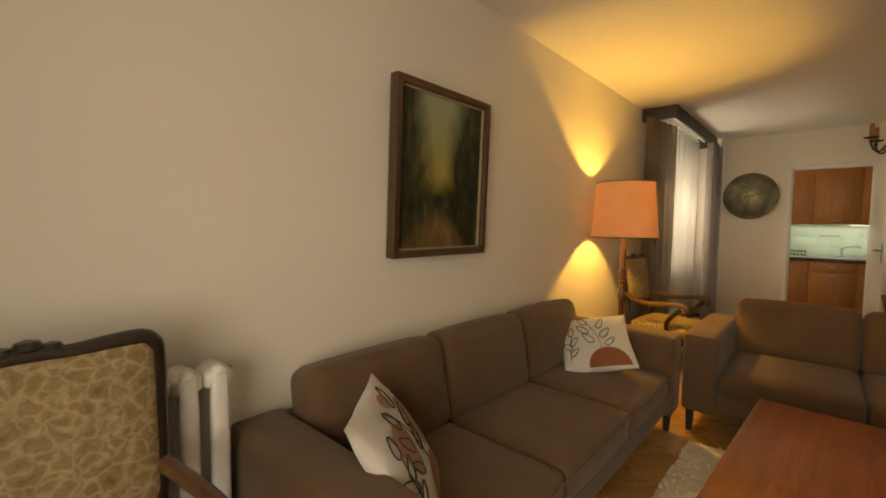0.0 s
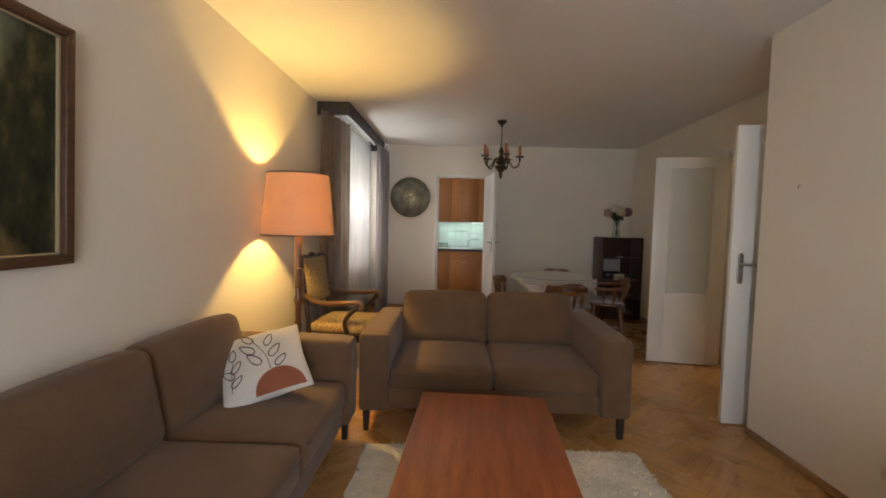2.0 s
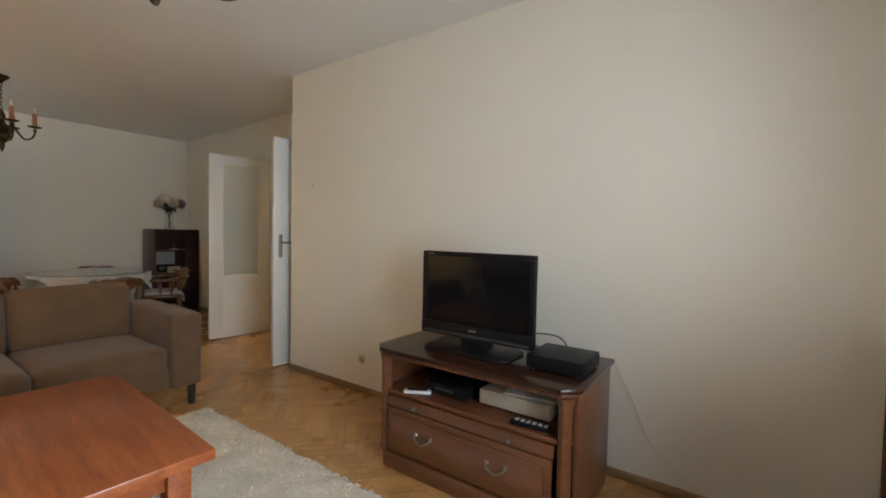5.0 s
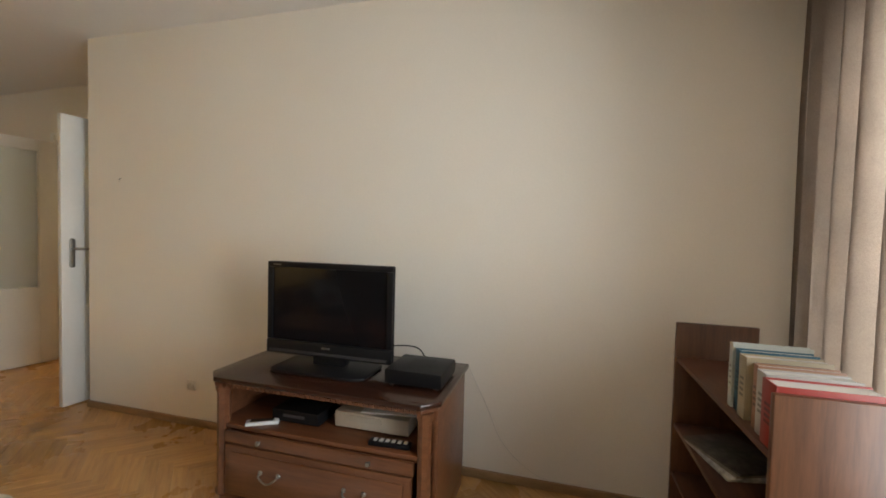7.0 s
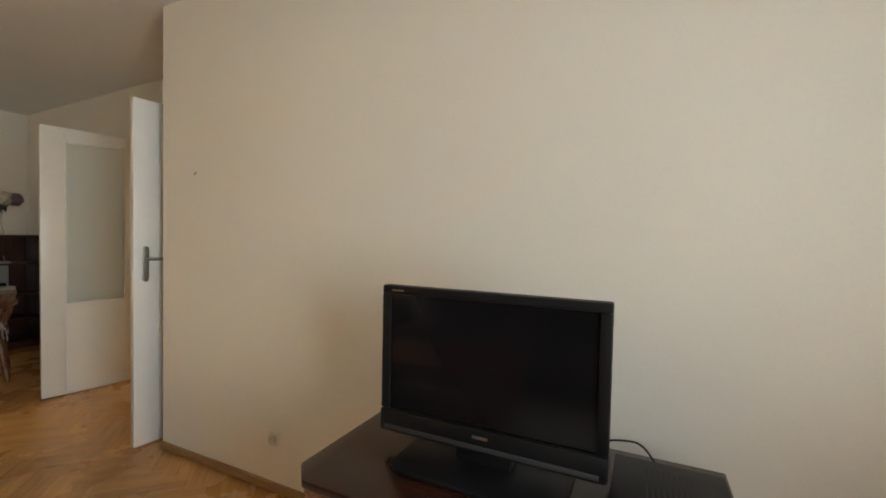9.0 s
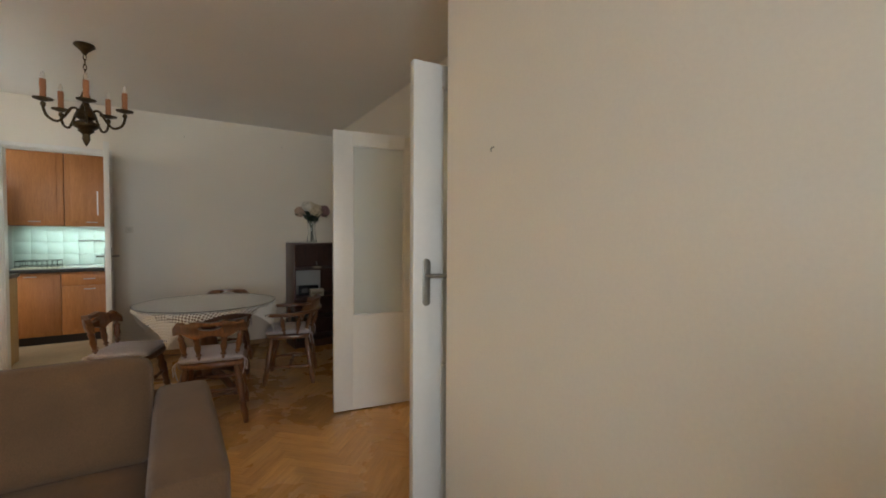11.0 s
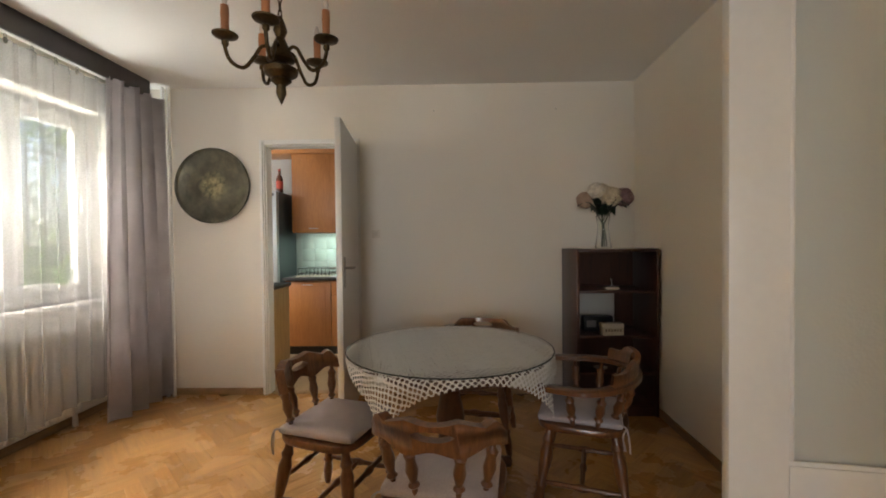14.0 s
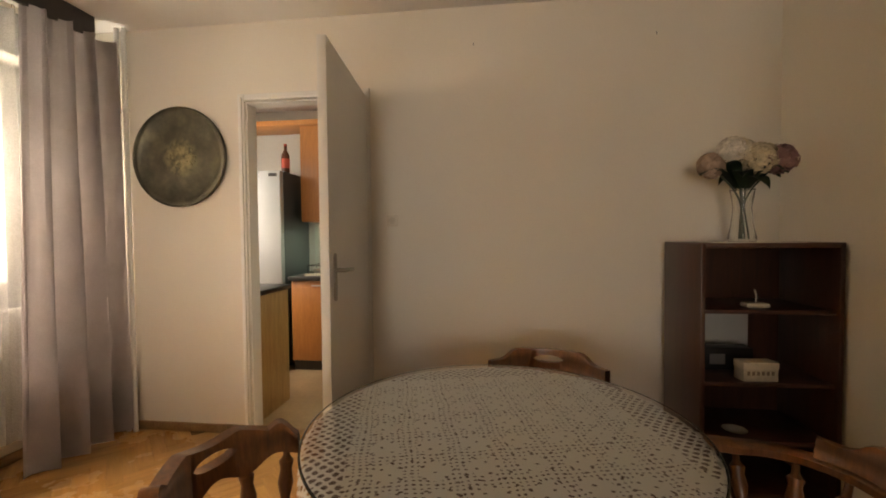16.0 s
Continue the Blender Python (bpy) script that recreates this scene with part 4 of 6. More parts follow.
def painting_material():
    """Oil of a forest lane: pale sky gap in the middle, dark trees either side, a brown track below."""
    m, n, l, b = shader("oil_landscape")
    tc, sep = n.new("ShaderNodeTexCoord"), n.new("ShaderNodeSeparateXYZ")
    l.new(tc.outputs["Object"], sep.inputs[0])

    def op(kind, a, c, clamp=False):
        q = n.new("ShaderNodeMath")
        q.operation, q.use_clamp = kind, clamp
        for i, s in enumerate((a, c)):
            if isinstance(s, (int, float)):
                q.inputs[i].default_value = s
            else:
                l.new(s, q.inputs[i])
        return q.outputs[0]
    y, z = sep.outputs[1], sep.outputs[2]
    v = coords(n, l, (1, 1, 0.4))
    stroke = noise_tex(n, l, v, 20, 8, 0.68)
    blot = noise_tex(n, l, coords(n, l, (1, 1, 0.6)), 7, 5, 0.6)
    off = op("ABSOLUTE", op("ADD", y, 0.03), 0)
    wob = op("MULTIPLY", op("SUBTRACT", blot, 0.5), 0.22)
    width = op("ADD", 0.012, op("MULTIPLY", op("MAXIMUM", op("ADD", z, 0.10), 0), 0.26))
    sky_gap = op("SUBTRACT", 1, op("DIVIDE", op("ADD", off, wob), op("ADD", width, 0.10)), True)
    above = op("MULTIPLY", op("ADD", z, 0.12), 9, True)
    glowc = op("MULTIPLY", sky_gap, above)
    trees = ramp(n, l, stroke, [(0.35, (0.008, 0.010, 0.006)), (0.52, (0.034, 0.038, 0.016)), (0.7, (0.12, 0.095, 0.036))])
    light = ramp(n, l, op("ADD", op("MULTIPLY", z, 1.6), op("MULTIPLY", stroke, 0.6)), [(0.1, (0.42, 0.32, 0.05)), (0.45, (0.33, 0.31, 0.12)), (0.9, (0.33, 0.36, 0.25))])
    c = mixed(n, l, trees, light, op("MULTIPLY", glowc, 1.3, True))
    low = op("MULTIPLY", op("SUBTRACT", -0.16, z), 8, True)
    track = op("MULTIPLY", low, op("SUBTRACT", 1, op("DIVIDE", off, op("ADD", 0.02, op("MULTIPLY", op("SUBTRACT", -0.14, z), 1.1))), True))
    earth = ramp(n, l, stroke, [(0.35, (0.12, 0.065, 0.025)), (0.7, (0.30, 0.18, 0.075))])
    c = mixed(n, l, c, earth, op("MULTIPLY", track, 1.6, True))
    l.new(c, b.inputs["Base Color"])
    b.inputs["Roughness"].default_value = 0.38
    bumped(n, l, b, stroke, 0.5, 0.002)
    return m


def framed_painting():
    t = thing("painting", pose(XL + 0.0175, 2.086, 1.577, 0, 2, 0), "dark oil painting of a forest lane in a brown frame", "painting")
    w, h = 0.345, 0.413
    part("canvas", box(0.008, 0.018, -w + 0.03, w - 0.03, -h + 0.03, h - 0.03), painting_material(), t)

    def mitre(flip, a, b_):
        return [(-a, b_), (a, b_), (a - 0.034, b_ - 0.034), (-a + 0.034, b_ - 0.034)] if not flip else [(-a, -b_), (a, -b_), (a - 0.034, -b_ + 0.034), (-a + 0.034, -b_ + 0.034)]
    fm = wood("frame_wood", (0.07, 0.032, 0.016), (0.15, 0.075, 0.036), 0.4, "y", 1.5)
    for flip in (False, True):
        part("frame_rail", prism(mitre(flip, w, h), 0.0, 0.052, "x", 0.003), fm, t)
        o = [(q, p) for p, q in mitre(flip, h, w)]
        part("frame_stile", prism(o, 0.0, 0.052, "x", 0.003), fm, t)
    slip = plain("pale_slip", (0.42, 0.33, 0.19), 0.5)
    for y0, y1, z0, z1 in ((-w + 0.035, w - 0.035, -h + 0.035, -h + 0.042), (-w + 0.035, w - 0.035, h - 0.042, h - 0.035), (-w + 0.035, -w + 0.042, -h + 0.043, h - 0.043), (w - 0.042, w - 0.035, -h + 0.043, h - 0.043)):
        part("slip", box(0.019, 0.03, y0, y1, z0, z1), slip, t)


framed_painting()


def hammered():
    m, n, l, b = shader("tarnished_copper_plate")
    v = coords(n, l)
    vo = n.new("ShaderNodeTexVoronoi")
    vo.inputs["Scale"].default_value = 26
    l.new(v, vo.inputs["Vector"])
    big = noise_tex(n, l, v, 6, 6, 0.65)
    c = ramp(n, l, big, [(0.3, (0.06, 0.06, 0.045)), (0.5, (0.115, 0.108, 0.08)), (0.72, (0.21, 0.185, 0.12))])
    far = n.new("ShaderNodeVectorMath")
    far.operation = "LENGTH"
    l.new(v, far.inputs[0])
    boss = ramp(n, l, far.outputs["Value"], [(0.06, (0.85,) * 3), (0.13, (0.0,) * 3)])
    c = mixed(n, l, c, ramp(n, l, noise_tex(n, l, v, 24, 5, 0.7), [(0.38, (0.10, 0.095, 0.06)), (0.62, (0.42, 0.36, 0.20))]), boss)
    l.new(c, b.inputs["Base Color"])
    b.inputs["Metallic"].default_value, b.inputs["Roughness"].default_value = 0.75, 0.42
    bumped(n, l, b, vo.outputs["Distance"], 0.35, 0.003)
    return m


def wall_plate():
    t = thing("wall_plate", pose(-0.064, YF - 0.002, 1.748, 90), "round hammered greenish copper tray hung on the wall", "plate")
    hm = hammered()
    R = 0.307
    disc = part("dish", lathe([(0, 0.0), (R, 0.004), (R, 0.03), (R - 0.012, 0.034), (R - 0.03, 0.028), (R - 0.06, 0.012), (0.15, 0.010), (0.1, 0.013), (0, 0.014)], 72), hm, t)
    part("rolled_rim", tube([(R * math.cos(a), R * math.sin(a), 0.033) for a in [i * math.pi / 36 for i in range(73)]], 0.006, 8), hm, disc)
    rng = random.Random(2)
    for k in range(26):
        a, r = rng.uniform(0, 6.28), 0.10 * math.sqrt(rng.random())
        part("embossed_mark", lathe([(0.012 * rng.uniform(0.6, 1.3), 0), (0.007, 0.004), (0, 0.005)], 7, pose(r * math.cos(a), r * math.sin(a), 0.0115)), hm, disc)


wall_plate()


def floral():
    m, n, l, b = shader("floral_moquette")
    v = coords(n, l)
    vo = n.new("ShaderNodeTexVoronoi")
    vo.inputs["Scale"].default_value = 25
    vo.feature = "DISTANCE_TO_EDGE"
    add = n.new("ShaderNodeVectorMath")
    add.operation = "ADD"
    nz = n.new("ShaderNodeTexNoise")
    nz.inputs["Scale"].default_value = 30
    l.new(v, nz.inputs["Vector"])
    sc = n.new("ShaderNodeVectorMath")
    sc.operation = "SCALE"
    sc.inputs["Scale"].default_value = 0.045
    l.new(nz.outputs["Color"], sc.inputs[0])
    l.new(v, add.inputs[0])
    l.new(sc.outputs[0], add.inputs[1])
    l.new(add.outputs[0], vo.inputs["Vector"])
    petals = ramp(n, l, vo.outputs["Distance"], [(0.0, (0.42, 0.33, 0.20)), (0.08, (0.36, 0.275, 0.15)), (0.18, (0.28, 0.20, 0.10)), (0.3, (0.31, 0.22, 0.11)), (0.5, (0.21, 0.145, 0.068))])
    small = ramp(n, l, noise_tex(n, l, v, 45, 4, 0.6), [(0.3, (0.62, 0.56, 0.48)), (0.65, (1.1, 1.06, 1.0))])
    l.new(mixed(n, l, petals, small, 0.75, "MULTIPLY"), b.inputs["Base Color"])
    b.inputs["Roughness"].default_value = 0.9
    bumped(n, l, b, vo.outputs["Distance"], 0.3, 0.002)
    return m


FLORAL = floral()
DARKFRAME = wood("dark_carved_walnut", (0.012, 0.008, 0.006), (0.035, 0.018, 0.011), 0.32, "z", 1.5, 0.1, 0.15, 0.3)
ARMWOOD = wood("polished_arm_walnut", (0.06, 0.026, 0.012), (0.15, 0.07, 0.03), 0.28, "y", 1.5, 0.08, 0.1, 0.3)


def armchair(m, label):
    """Carved armchair with upholstered back and seat; front towards -y."""
    t = thing("armchair", m, label, "armchair")

    def back(u, z):
        return (u, 0.24 + (z - 0.42) * 0.14, z)
    crest = [back(-0.225, 0.62), back(-0.232, 0.80), back(-0.236, 0.97), back(-0.228, 1.005), back(-0.205, 1.018), back(-0.14, 1.014), back(-0.07, 1.006), back(0, 1.012), back(0.07, 1.006), back(0.14, 1.014), back(0.205, 1.018), back(0.228, 1.005), back(0.236, 0.97), back(0.232, 0.80), back(0.225, 0.62)]
    part("back_frame", tube(smooth_pts(crest, 5), 0.027, 10), DARKFRAME, t)
    part("lower_rail", tube([back(-0.225, 0.62), back(0, 0.605), back(0.225, 0.62)], 0.02, 8), DARKFRAME, t)
    carve = bmesh.new()
    for u, z, r in ((0, 1.035, 0.03), (-0.04, 1.03, 0.022), (0.04, 1.03, 0.022), (-0.075, 1.018, 0.016), (0.075, 1.018, 0.016)):
        join(carve, lathe([(0, -0.7), (0.7, -0.5), (1, 0), (0.7, 0.5), (0, 0.7)], 12, Matrix.Translation(back(u, z)) @ Matrix.Diagonal((r, r * 0.9, r, 1))))
    part("carved_crest", carve, DARKFRAME, t, "carved foliage crest")
    part("back_upholstery", cushion(0.475, 0.06, 0.405, 0.02, (0, 0.022, 0), m=pose(0, 0.24 + (0.81 - 0.42) * 0.14, 0.812, -8)), FLORAL, t, "beige and brown floral fabric")
    part("seat_upholstery", cushion(0.52, 0.50, 0.10, 0.045, (0, 0, 0.028), m=pose(0, -0.02, 0.415)), FLORAL, t, "beige and brown floral fabric")
    part("seat_rail", joined(box(-0.265, 0.265, -0.275, -0.235, 0.31, 0.375, 0.008), box(-0.245, 0.245, 0.225, 0.255, 0.31, 0.375, 0.008), box(-0.265, -0.235, -0.235, 0.225, 0.31, 0.375, 0.008), box(0.235, 0.265, -0.235, 0.225, 0.31, 0.375, 0.008)), DARKFRAME, t)
    for s in (-1, 1):
        part("rear_post", tube(smooth_pts([(s * 0.225, 0.30, 0.0), (s * 0.23, 0.25, 0.2), (s * 0.235, 0.24, 0.42), back(s * 0.225, 0.64)], 5), 0.022, 8), DARKFRAME, t)
        part("front_leg", tube(smooth_pts([(s * 0.27, -0.30, 0.0), (s * 0.255, -0.275, 0.06), (s * 0.25, -0.25, 0.18), (s * 0.265, -0.265, 0.30), (s * 0.25, -0.25, 0.37)], 5), 0.025, 10, None), DARKFRAME, t)
        part("armrest", tube(smooth_pts([back(s * 0.232, 0.70), (s * 0.285, 0.16, 0.655), (s * 0.305, 0.0, 0.645), (s * 0.30, -0.16, 0.66), (s * 0.285, -0.235, 0.655), (s * 0.28, -0.255, 0.62), (s * 0.28, -0.235, 0.60)], 6), 0.022, 10), ARMWOOD, t, "scrolled polished armrest")
        part("arm_support", tube(smooth_pts([(s * 0.285, -0.22, 0.63), (s * 0.29, -0.15, 0.56), (s * 0.275, -0.10, 0.48), (s * 0.262, -0.12, 0.37)], 5), 0.02, 8), DARKFRAME, t)
    return t


armchair(pose(-0.285, 0.555, 0, 0, 0, 90), "carved dark armchair with beige floral upholstery by the radiator")
armchair(pose(-0.34, 4.73, 0, 0, 0, 84), "carved dark armchair with beige floral upholstery beside the lamp")


def scatter_cushion(m, label, flip=1, s=0.215):
    """A square pillow in the x-y plane, prints on its upper face."""
    t = thing("scatter_cushion", m, label, "cushion")
    h = 0.062

    def top(x, y):
        u, v = min(1, abs(x) / s), min(1, abs(y) / s)
        return h * ((1 - u ** 2.4) * (1 - v ** 2.4)) ** 0.55

    bm, n = bmesh.new(), 26
    for sign in (1, -1):
        g = []
        for j in range(n + 1):
            row = []
            for i in range(n + 1):
                x, y = (2 * i / n - 1), (2 * j / n - 1)
                pinch = 1 - 0.05 * (1 - abs(x * y)) if max(abs(x), abs(y)) > 0.99 else 1
                xx, yy = x * s * pinch, y * s * pinch
                crease = 0.004 * noise.noise((xx * 14, yy * 14, sign)) if max(abs(x), abs(y)) < 0.99 else 0
                row.append(bm.verts.new((xx, yy, sign * top(x * s, y * s) + crease)))
            g.append(row)
        for j in range(n):
            for i in range(n):
                f = (g[j][i], g[j][i + 1], g[j + 1][i + 1], g[j + 1][i])
                bm.faces.new(f if sign > 0 else f[::-1])
    bmesh.ops.remove_doubles(bm, verts=bm.verts[:], dist=0.0005)
    cover = part("cover", bm, cloth("white_cotton", (0.74, 0.70, 0.64), 0.95, 500, 0.2, 0.03), t)
    ink = plain("print_ink", (0.05, 0.035, 0.03), 0.9)
    rust = cloth("rust_print", (0.33, 0.105, 0.05), 0.95, 500, 0.2)

    def leaf(cx, cy, ang, ln, wd):
        pts = []
        for k in range(21):
            a = 2 * math.pi * k / 20
            lx, ly = ln * math.cos(a), wd * math.sin(a) * (1 - 0.35 * math.cos(a))
            x, y = cx + lx * math.cos(ang) - ly * math.sin(ang), cy + lx * math.sin(ang) + ly * math.cos(ang)
            pts.append((x, y, top(x, y) + 0.004))
        return tube(pts, 0.0025, 5)

    def stem(pts):
        return tube([(x, y, top(x, y) + 0.004) for x, y, _ in smooth_pts([(a, b_, 0) for a, b_ in pts], 5)], 0.0017, 5)
    sprig = bmesh.new()
    join(sprig, stem([(0.03, -0.08), (0.02, 0.0), (-0.01, 0.08), (-0.04, 0.14)]))
    for cx, cy, a, ln, wd in ((-0.045, 0.155, 2.1, 0.035, 0.013), (0.035, 0.11, 1.2, 0.033, 0.013), (-0.05, 0.075, 2.3, 0.036, 0.014), (0.05, 0.03, 0.9, 0.034, 0.014), (-0.03, 0.0, 2.2, 0.036, 0.014), (0.065, -0.04, 0.8, 0.03, 0.012)):
        join(sprig, leaf(cx * 1.3 * flip, cy, a if flip > 0 else math.pi - a, ln * 1.3, wd * 1.35))
    part("leaf_print", sprig, ink, cover, "black outline leaf sprig")
    sprig = bmesh.new()
    join(sprig, stem([(-0.16, -0.14), (-0.15, -0.05), (-0.135, 0.04)]))
    for cx, cy, a, ln, wd in ((-0.135, 0.07, 1.4, 0.03, 0.012), (-0.125, -0.01, 0.9, 0.03, 0.012), (-0.165, -0.04, 2.3, 0.03, 0.012), (-0.13, -0.09, 0.7, 0.028, 0.011)):
        join(sprig, leaf(cx, cy, a, ln * 1.2, wd * 1.3))
    part("leaf_print", sprig, ink, cover, "black outline leaf sprig")
    blob, ring = bmesh.new(), []
    for k in range(9):
        row = []
        for i in range(17):
            a = math.pi * i / 16
            r = k / 8
            x, y = 0.06 + 0.12 * r * math.cos(a), -0.195 + 0.115 * r * math.sin(a)
            row.append(blob.verts.new((x, y, top(x, y) + 0.0045)))
        ring.append(row)
    for a, b_ in zip(ring, ring[1:]):
        for i in range(16):
            if len({a[i], a[i + 1], b_[i], b_[i + 1]}) == 4:
                blob.faces.new((a[i], a[i + 1], b_[i + 1], b_[i]))
    part("rust_print", blob, rust, cover, "rust red half-moon print")
    tan = cloth("tan_print", (0.40, 0.20, 0.11), 0.95, 500, 0.2)
    for cx, cy, rx_, ry_ in ((0.02, 0.155, 0.035, 0.028), (0.10, 0.03, 0.05, 0.10), (-0.07, 0.02, 0.055, 0.085)) if flip < 0 else ():
        patch, rings = bmesh.new(), []
        for k in range(6):
            rings.append([patch.verts.new((x, y, top(x, y) + 0.0046)) for x, y in [(cx + rx_ * (k + 0.05) / 5 * math.cos(a) * (1 + 0.12 * math.sin(3 * a)), cy + ry_ * (k + 0.05) / 5 * math.sin(a)) for a in [i * math.pi / 10 for i in range(20)]]])
        for a, b_ in zip(rings, rings[1:]):
            for i in range(20):
                patch.faces.new((a[i], a[(i + 1) % 20], b_[(i + 1) % 20], b_[i]))
        part("tan_print", patch, tan, cover, "tan patch print")
    return t


def facing(centre, right, up):
    """The pose whose x runs to the right and y up the thing's face."""
    r = Vector(right).normalized()
    n = r.cross(Vector(up)).normalized()
    u = n.cross(r)
    m = Matrix((r, u, n)).transposed().to_4x4()
    m.translation = centre
    return m


scatter_cushion(facing((-0.335, 3.08, 0.58), (0.38, 0.19, 0.09), (-0.2, 0.30, 0.25)), "white cotton cushion with black leaf sprigs and rust patch", 1, 0.21)
scatter_cushion(facing((-0.27, 1.36, 0.60), (-0.18, 0.20, 0.0), (-0.15, -0.14, 0.3)), "white cotton cushion with rust and leaf prints by the armrest", -1)


# ---- radiators, pipes and small fittings ----


def radiator(m, n, h, label, pitch=0.062, depth=0.14):
    """Cast-iron column radiator along x, wall behind at +y; origin on the floor."""
    t = thing("radiator", m, label, "radiator")
    for i in range(n):
        x = (i - (n - 1) / 2) * pitch
        s = bmesh.new()
        for y in (-depth / 2 + 0.022, depth / 2 - 0.022):
            join(s, cushion(pitch * 0.63, 0.042, h - 0.10, 0.018, cuts=5, m=pose(x, y, 0.10 + (h - 0.10) / 2)))
        for z in (0.135, h - 0.035):
            join(s, cushion(pitch + 0.001, depth - 0.02, 0.06, 0.025, cuts=5, m=pose(x, 0, z)))
        join(s, lathe([(0, -1), (0.75, -0.6), (1, 0), (0.75, 0.6), (0, 1)], 10, Matrix.Translation((x, -depth / 2 + 0.03, h - 0.012)) @ Matrix.Diagonal((0.024, 0.03, 0.022, 1))))
        part("section", s, WHITE, t)
    for x in (-(n - 1) / 2 * pitch, (n - 1) / 2 * pitch):
        part("foot", lathe([(0.018, 0.0), (0.014, 0.11)], 8, pose(x, 0, 0)), WHITE, t)
    part("plug", lathe([(0.012, 0), (0.02, 0.006), (0.02, 0.02), (0, 0.026)], 12, pose((n - 1) / 2 * pitch + 0.031, 0, h - 0.035, 0, 90)), BRIGHT_BRASS, t)


radiator(pose(XL + 0.09, 0.54, 0, 0, 0, 90), 11, 0.88, "white painted cast-iron column radiator", 0.086)
radiator(pose(XL + 0.058, 6.45, 0, 0, 0, 90), 18, 0.70, "white painted column radiator beneath the window", 0.062, 0.10)

pipes = thing("heating_pipes", pose(0, 0, 0), "two white painted heating pipes in the corner", "pipes")
for x in (-0.455, -0.405):
    part("pipe", lathe([(0.014, 0.0), (0.014, H)], 12, pose(x, YF - 0.045, 0)), WHITE, pipes)
    part("pipe_clip", lathe([(0.017, 2.03), (0.019, 2.035), (0.019, 2.055), (0.017, 2.06)], 12, pose(x, YF - 0.045, 0)), WHITE, pipes)


def wall_socket(m, label):
    t = thing("wall_socket", m, label, "socket")
    part("plate", box(-0.034, 0.034, -0.008, 0, -0.034, 0.034, 0.006), paint("aged_plastic", (0.70, 0.64, 0.54), 0.4, 0.04), t)
    part("insert", lathe([(0.02, 0), (0.02, 0.004), (0.017, 0.004), (0.017, 0.001), (0, 0.001)], 20, pose(0, -0.008, 0, 90)), plain("insert_cream", (0.60, 0.55, 0.46), 0.4), t)


wall_socket(pose(XR, 2.81, 0.26, 0, 0, -90), "small cream wall socket low on the wall")
wall_socket(pose(1.29, YF, 1.335), "cream light switch on the wall")
for hook in (pose(1.78, YF, 2.345), pose(2.78, YF, 2.345), pose(XR, 3.41, 1.597, 0, 0, -90)):
    t = thing("wall_hook", hook, "small bare picture hook in the wall", "hook")
    part("pin", tube([(0, 0, 0.006), (0, -0.008, 0.004), (0, -0.014, -0.002), (0, -0.012, -0.012)], 0.003, 6), PEWTER, t)


